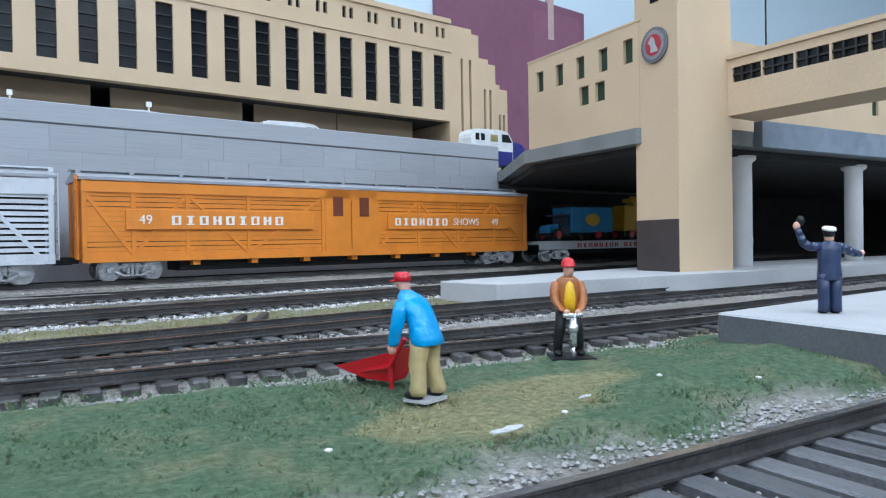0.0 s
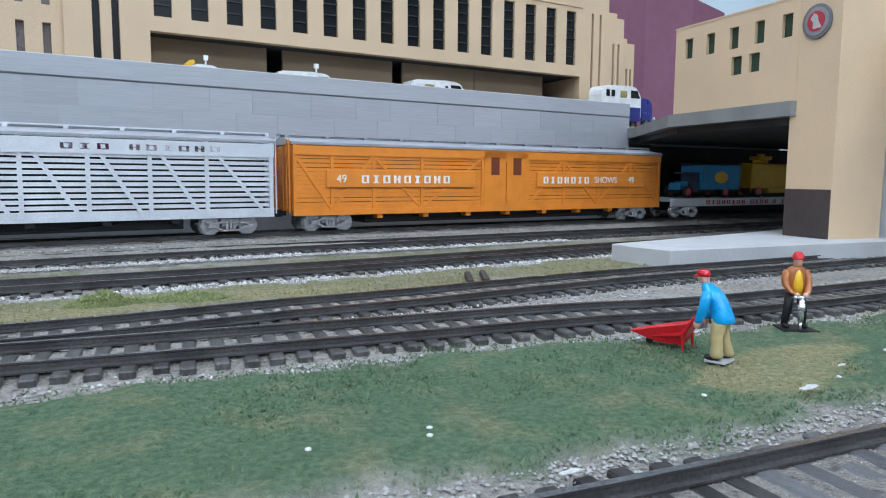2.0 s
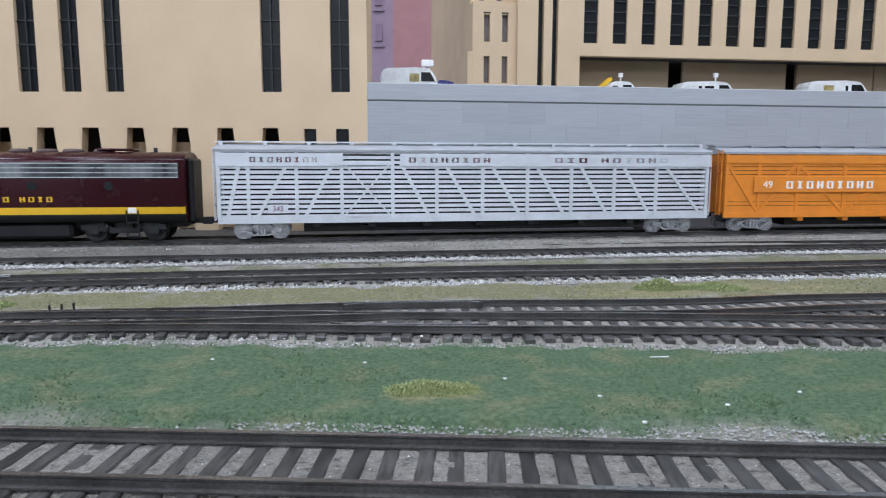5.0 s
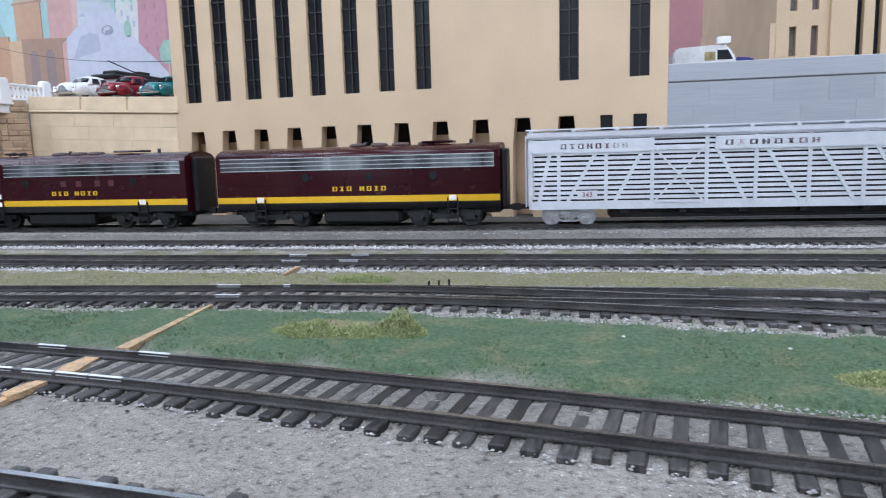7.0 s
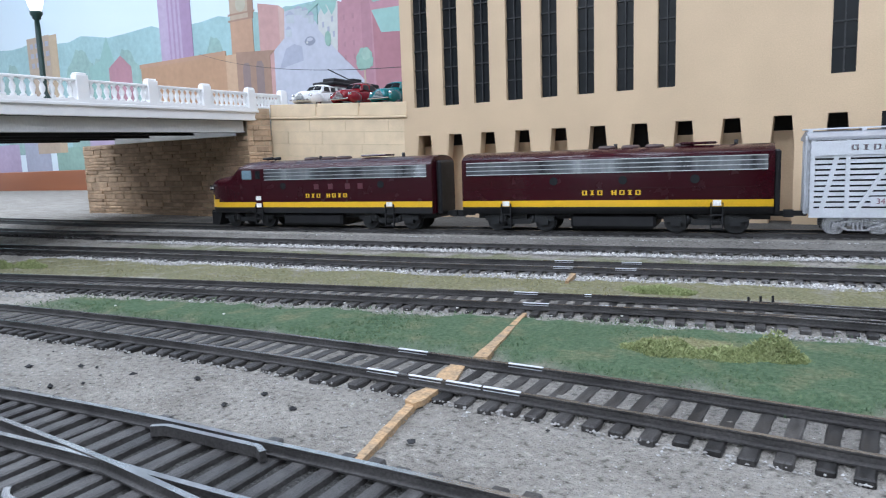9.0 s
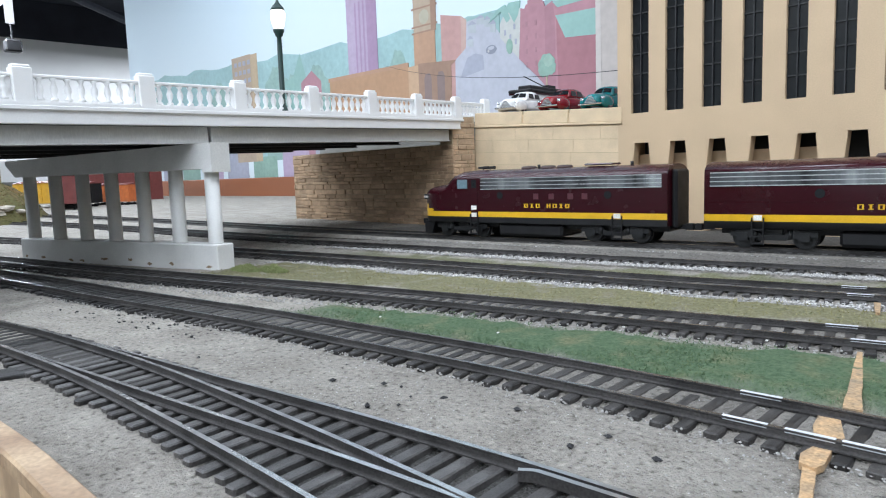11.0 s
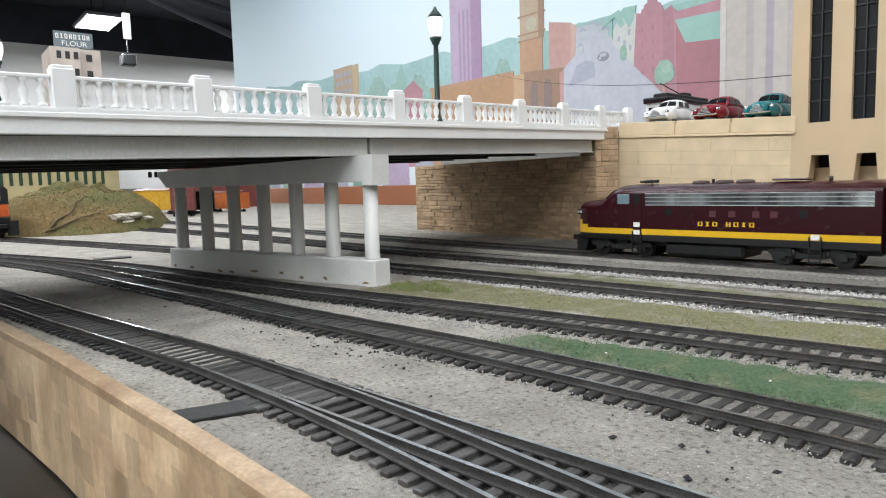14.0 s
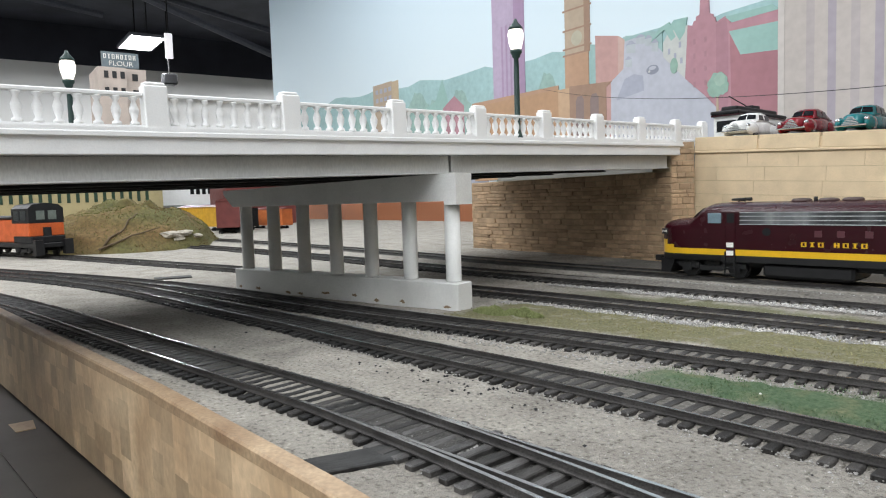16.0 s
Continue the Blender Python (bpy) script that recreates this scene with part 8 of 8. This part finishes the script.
def tufts(name, xy, z, height, seed, mat, label, category, lean=0.6):
    """Many short upright fibres in one mesh, three to a clump."""
    rng = np.random.default_rng(seed)
    n = len(xy)
    ang, tilt = rng.random(n) * 6.283, rng.random(n) * lean
    h = height * (0.5 + rng.random(n))
    w = h * (0.22 + 0.2 * rng.random(n))
    d = np.stack([np.cos(ang), np.sin(ang)], -1)
    p = np.stack([-d[:, 1], d[:, 0]], -1)
    zc = np.zeros((n, 1))
    z = np.broadcast_to(z, (n,))[:, None]
    base = np.hstack([xy, z])
    v0, v1 = base + np.hstack([p * w[:, None], zc]), base - np.hstack([p * w[:, None], zc])
    v2 = base + np.hstack([d * (h * 0.5)[:, None], zc])
    v3 = base + np.hstack([d * (h * tilt)[:, None], h[:, None]])
    v = np.stack([v0, v1, v2, v3], 1)
    tri = np.array([(0, 1, 3), (1, 2, 3), (2, 0, 3)])
    f = tri[None] + 4 * np.arange(n)[:, None, None]
    me = bpy.data.meshes.new(name)
    me.from_pydata((v.reshape(-1, 3) * U).tolist(), [], f.reshape(-1, 3).tolist())
    me.materials.append(mat)
    return tagged(new(name, me), label, category, "", "stuff")


def island_mat(name, *colours):
    m = material(name, colours[0], 0.95, vary=0.1, grain=900, patch=40, bump=0.0, spec=0.2)
    n, l = m.node_tree.nodes, m.node_tree.links
    geo, r = n.new("ShaderNodeNewGeometry"), n.new("ShaderNodeValToRGB")
    e = r.color_ramp.elements
    while len(e) < len(colours):
        e.new(0.5)
    for k, c in enumerate(colours):
        e[k].position, e[k].color = k / max(1, len(colours) - 1), (*c, 1)
    l.new(geo.outputs["Random Per Island"], r.inputs[0])
    l.new(r.outputs[0], n["Principled BSDF"].inputs["Base Color"])
    return m


PALE_STONE = island_mat("pale_ballast", (0.22, 0.216, 0.208), (0.37, 0.366, 0.354), (0.55, 0.545, 0.53))
WHITE_STONE = island_mat("whitish_ballast", (0.32, 0.31, 0.29), (0.50, 0.485, 0.455), (0.68, 0.66, 0.62))
SAND_STONE = island_mat("fine_gravel", (0.22, 0.213, 0.20), (0.30, 0.291, 0.275), (0.39, 0.38, 0.36))
GRASS_FIBRE = island_mat("green_fibre", (0.062, 0.106, 0.056), (0.088, 0.140, 0.074), (0.105, 0.158, 0.084), (0.13, 0.165, 0.085))
OLIVE_FIBRE = island_mat("olive_fibre", (0.15, 0.145, 0.065), (0.24, 0.22, 0.105), (0.33, 0.30, 0.16))
HILL_GREEN = island_mat("hill_olive", (0.052, 0.064, 0.014), (0.088, 0.094, 0.022), (0.14, 0.134, 0.036))
HILL_BROWN = island_mat("hill_brown", (0.062, 0.034, 0.012), (0.11, 0.06, 0.02), (0.165, 0.092, 0.032))
LEAFY = island_mat("yellow_tuft", (0.155, 0.19, 0.075), (0.23, 0.26, 0.11), (0.31, 0.33, 0.16))


def scatter():
    rng = np.random.default_rng(11)
    shoulder, between = [], []
    for ln, x0, x1, dens in ((LINE_D, -13, 4, 300), (LINE_E, -5.0, 5.5, 500), (LINE_C, -12.5, 4, 1300), (LINE_B, -13, 4, 1200), (LINE_A, -13, 3, 500)):
        n = int((x1 - x0) * dens)
        x = rng.uniform(x0, x1, n)
        off = rng.uniform(0.34, 0.5, n) * rng.choice([-1, 1], n)
        z = {id(LINE_A): 0.10, id(LINE_B): 0.03}.get(id(ln), 0.0)
        shoulder.append(np.stack([x, y_of(ln, x) + off, np.full(n, z + 0.001)], -1))
    heaps = []
    for ln, z, lo, hi in ((LINE_C, 0.0, -0.42, -0.24), (LINE_B, 0.025, -0.44, -0.24), (LINE_B, 0.025, 0.24, 0.40), (LINE_C, 0.0, 0.24, 0.33)):
        mid = (ln[:-1] + ln[1:]) / 2
        mid = mid[(mid[:, 0] > -12.5) & (mid[:, 0] < 4.0)]
        m = 34
        x = np.repeat(mid[:, 0], m)
        off = rng.uniform(lo, hi, len(x))
        x = x + rng.normal(0, np.where(np.abs(off) < 0.3, 0.014, 0.034))
        keep = soft_noise(x, np.full(len(x), lo), 2.6, 5.0 + hi) + 0.35 * rng.random(len(x)) > 0.08
        heaps.append(np.stack([x, y_of(ln, x) + off, np.full(len(x), z + 0.006)], -1)[keep])
    heaps = np.vstack(heaps)
    crystals("pale_ballast", heaps, rng.uniform(0.005, 0.014, len(heaps)), 0.8, 14, (WHITE_STONE, PALE_STONE), "clumps of whitish ballast along the far tracks", "ballast")
    n = 6500
    x = rng.uniform(-3, 4.5, n)
    near = np.stack([x, y_of(LINE_N, x) + rng.uniform(0.32, 0.5, n) * rng.choice([-1, 1, 1], n), np.full(n, 0.001)], -1)
    crystals("ballast_near", near, rng.uniform(0.003, 0.010, n), 0.7, 12, (SAND_STONE,), "loose grey ballast stones along the near track", "ballast")
    for ln, x0, x1, z in ((LINE_N, -14, 1.9, 0.0), (LINE_D, -13, 4, 0.0), (LINE_E, -2.5, 5, 0.0), (LINE_C, -12.5, 3, 0.0), (LINE_F, -10.6, -9.0, 0.0), (LINE_B, -12, 0, 0.025)):
        mid = (ln[:-1] + ln[1:]) / 2
        mid = mid[(mid[:, 0] > x0) & (mid[:, 0] < x1)]
        d = ways(mid)
        m = 36
        t = np.concatenate([rng.uniform(-0.15, 0.15, (len(mid), m // 2)), rng.uniform(0.20, 0.36, (len(mid), m // 2)) * rng.choice([-1, 1], (len(mid), m // 2))], 1)
        u = rng.normal(0, 0.010, t.shape)
        px, py = mid[:, :1] + d[:, :1] * u - d[:, 1:] * t, mid[:, 1:] + d[:, 1:] * u + d[:, :1] * t
        between.append(np.stack([px.ravel(), py.ravel(), np.where(np.abs(t.ravel()) < 0.18, z + 0.010, z - 0.008)], -1))
    s, b = np.vstack(shoulder), np.vstack(between)
    crystals("ballast_shoulder", s, rng.uniform(0.004, 0.013, len(s)), 0.7, 2, (PALE_STONE, SAND_STONE, SAND_STONE), "loose pale grey ballast stones along the tracks", "ballast")
    crystals("ballast_between_ties", b, rng.uniform(0.004, 0.010, len(b)), 0.7, 3, (SAND_STONE, SAND_STONE, SAND_STONE, PALE_STONE), "loose grey ballast stones between the ties", "ballast")
    ends = []
    for ln, x0, x1 in ((LINE_N, -12, 4.5), (LINE_D, -12, 4)):
        t = ln[(ln[:, 0] > x0) & (ln[:, 0] < x1)]
        m = 16
        x = np.repeat(t[:, 0], m) + rng.uniform(-0.055, 0.055, len(t) * m)
        off = (0.286 + np.abs(rng.normal(0, 0.018, len(x))) - 0.012) * rng.choice([-1, 1], len(x))
        ends.append(np.stack([x, y_of(ln, x) + off, rng.uniform(-0.004, 0.012, len(x))], -1))
    ends = np.vstack(ends)
    crystals("ballast_at_tie_ends", ends, rng.uniform(0.004, 0.011, len(ends)), 0.7, 15, (SAND_STONE,), "grey ballast stones heaped against the tie ends", "ballast")
    n = 6000
    x = rng.uniform(-13, 0, n)
    lo, hi = y_of(LINE_F, x) + 0.32, y_of(LINE_N, x) - 0.32
    g = np.stack([x, lo + (hi - lo) * rng.random(n), np.full(n, 0.002)], -1)
    crystals("gravel", g, rng.uniform(0.002, 0.005, n), 0.6, 4, (PALE_STONE, SAND_STONE, SAND_STONE), "fine pale gravel strewn on the layout", "gravel")
    own = np.random.default_rng(61)
    n = 34
    x = own.uniform(-13, -4.6, n)
    lo, hi = y_of(LINE_F, x) + 0.30, y_of(LINE_N, x) - 0.34
    g = np.stack([x, lo + (hi - lo) * own.random(n), np.full(n, 0.006)], -1)
    g[:8, :2] = ((-7.3, 1.55), (-7.11, 1.85), (-6.29, 1.94), (-6.35, 1.77), (-7.75, 1.68), (-6.75, 1.95), (-6.05, 1.87), (-5.42, 1.83))
    size = np.where(np.arange(n) < 8, 0.022, 0.004 + 0.018 * own.random(n) ** 3)
    far_bit = np.stack([own.normal(-10.0, 0.55, 70), own.uniform(0, 1, 70), np.full(70, 0.004)], -1)
    a, b = y_of(LINE_F, far_bit[:, 0]) + 0.42, y_of(LINE_N, far_bit[:, 0]) - 0.3
    far_bit[:, 1] = a + (b - a) * (0.45 + 0.55 * far_bit[:, 1])
    g, size = np.vstack([g, far_bit]), np.concatenate([size, 0.004 + 0.014 * own.random(70) ** 2])
    crystals("dark_crumbs", g, size, 0.6, 6, (BLACK,), "small dark crumbs scattered on pale gravel", "crumbs")
    # turf fibres
    n = 100000
    x, v = rng.uniform(-9.6, 4.2, n), rng.uniform(2.2, 4.3, n)
    keep = rng.random(n) < green_mask(x, v, soft_noise(x, v, 2.2, 3.0) + 0.7 * soft_noise(x, v, 7.0, 9.0))
    dens = rng.random(n) < np.where(x > -0.5, 1.0, 0.6)
    x, v = x[keep & dens], v[keep & dens]
    dry = dry_mask(x, v, soft_noise(x, v, 2.2, 3.0)) > 0.35
    z = 0.018 + mound(x, v)
    tufts("turf", np.stack([x, v], -1)[~dry], z[~dry], 0.011, 7, GRASS_FIBRE, "short matted dark green scenic turf", "turf", 1.4)
    tufts("dry_turf", np.stack([x, v], -1)[dry], z[dry], 0.010, 8, OLIVE_FIBRE, "short dry yellowish scenic turf patches", "turf", 1.4)
    n = 30000
    x, v = rng.uniform(-12.4, 3.9, n), rng.uniform(2.6, 6.8, n)
    keep = rng.random(n) < yellow_mask(x, v, soft_noise(x, v, 2.2, 3.0)) * 0.9
    x, v = x[keep], v[keep]
    tufts("olive_turf", np.stack([x, v], -1), np.full(len(x), 0.012), 0.014, 9, OLIVE_FIBRE, "thin olive scenic turf between the tracks", "turf", 1.4)
    spots = np.array([hill_point(math.sqrt(q), a) for q, a in zip(rng.uniform(0.02, 1.0, 9000), rng.uniform(-2.2, 2.2, 9000))]) + (*HILL_AT, 0.0)
    brown = soft_noise(spots[:, 0], spots[:, 1], 0.9, 4.0) + 0.25 * rng.normal(size=len(spots)) > 0.12
    tufts("hill_turf", spots[~brown, :2], spots[~brown, 2], 0.026, 41, HILL_GREEN, "matted olive scenic turf over the hill", "turf", 1.5)
    tufts("hill_dry_turf", spots[brown, :2], spots[brown, 2], 0.026, 42, HILL_BROWN, "dry brown scenic turf over the hill", "turf", 1.5)
    for k, (cx, cy, r, h) in enumerate(((-4.90, 3.27, 0.17, 0.09), (-4.42, 3.36, 0.13, 0.15), (-4.62, 3.27, 0.14, 0.07), (-0.6, 5.46, 0.16, 0.10), (-0.2, 5.5, 0.2, 0.05), (-11.9, 3.45, 0.2, 0.10), (-11.6, 3.62, 0.2, 0.08), (-5.3, 4.76, 0.2, 0.05), (-2.25, 3.14, 0.16, 0.06))):
        m = 4200
        a, q = rng.random(m) * 6.283, np.sqrt(rng.random(m))
        xy = np.stack([cx + r * q * np.cos(a) * 1.3, cy + r * 0.6 * q * np.sin(a)], -1)
        zz = 0.015 + 0.95 * h * (1 - q**2) * rng.random(m) * (0.75 + 0.5 * soft_noise(xy[:, 0], xy[:, 1], 9.0, 2.0))
        tufts("foliage_tuft", xy, zz, 0.0125, 20 + k, LEAFY, "clump of yellow-green scenic foliage beside the track", "foliage", 1.6)


scatter()
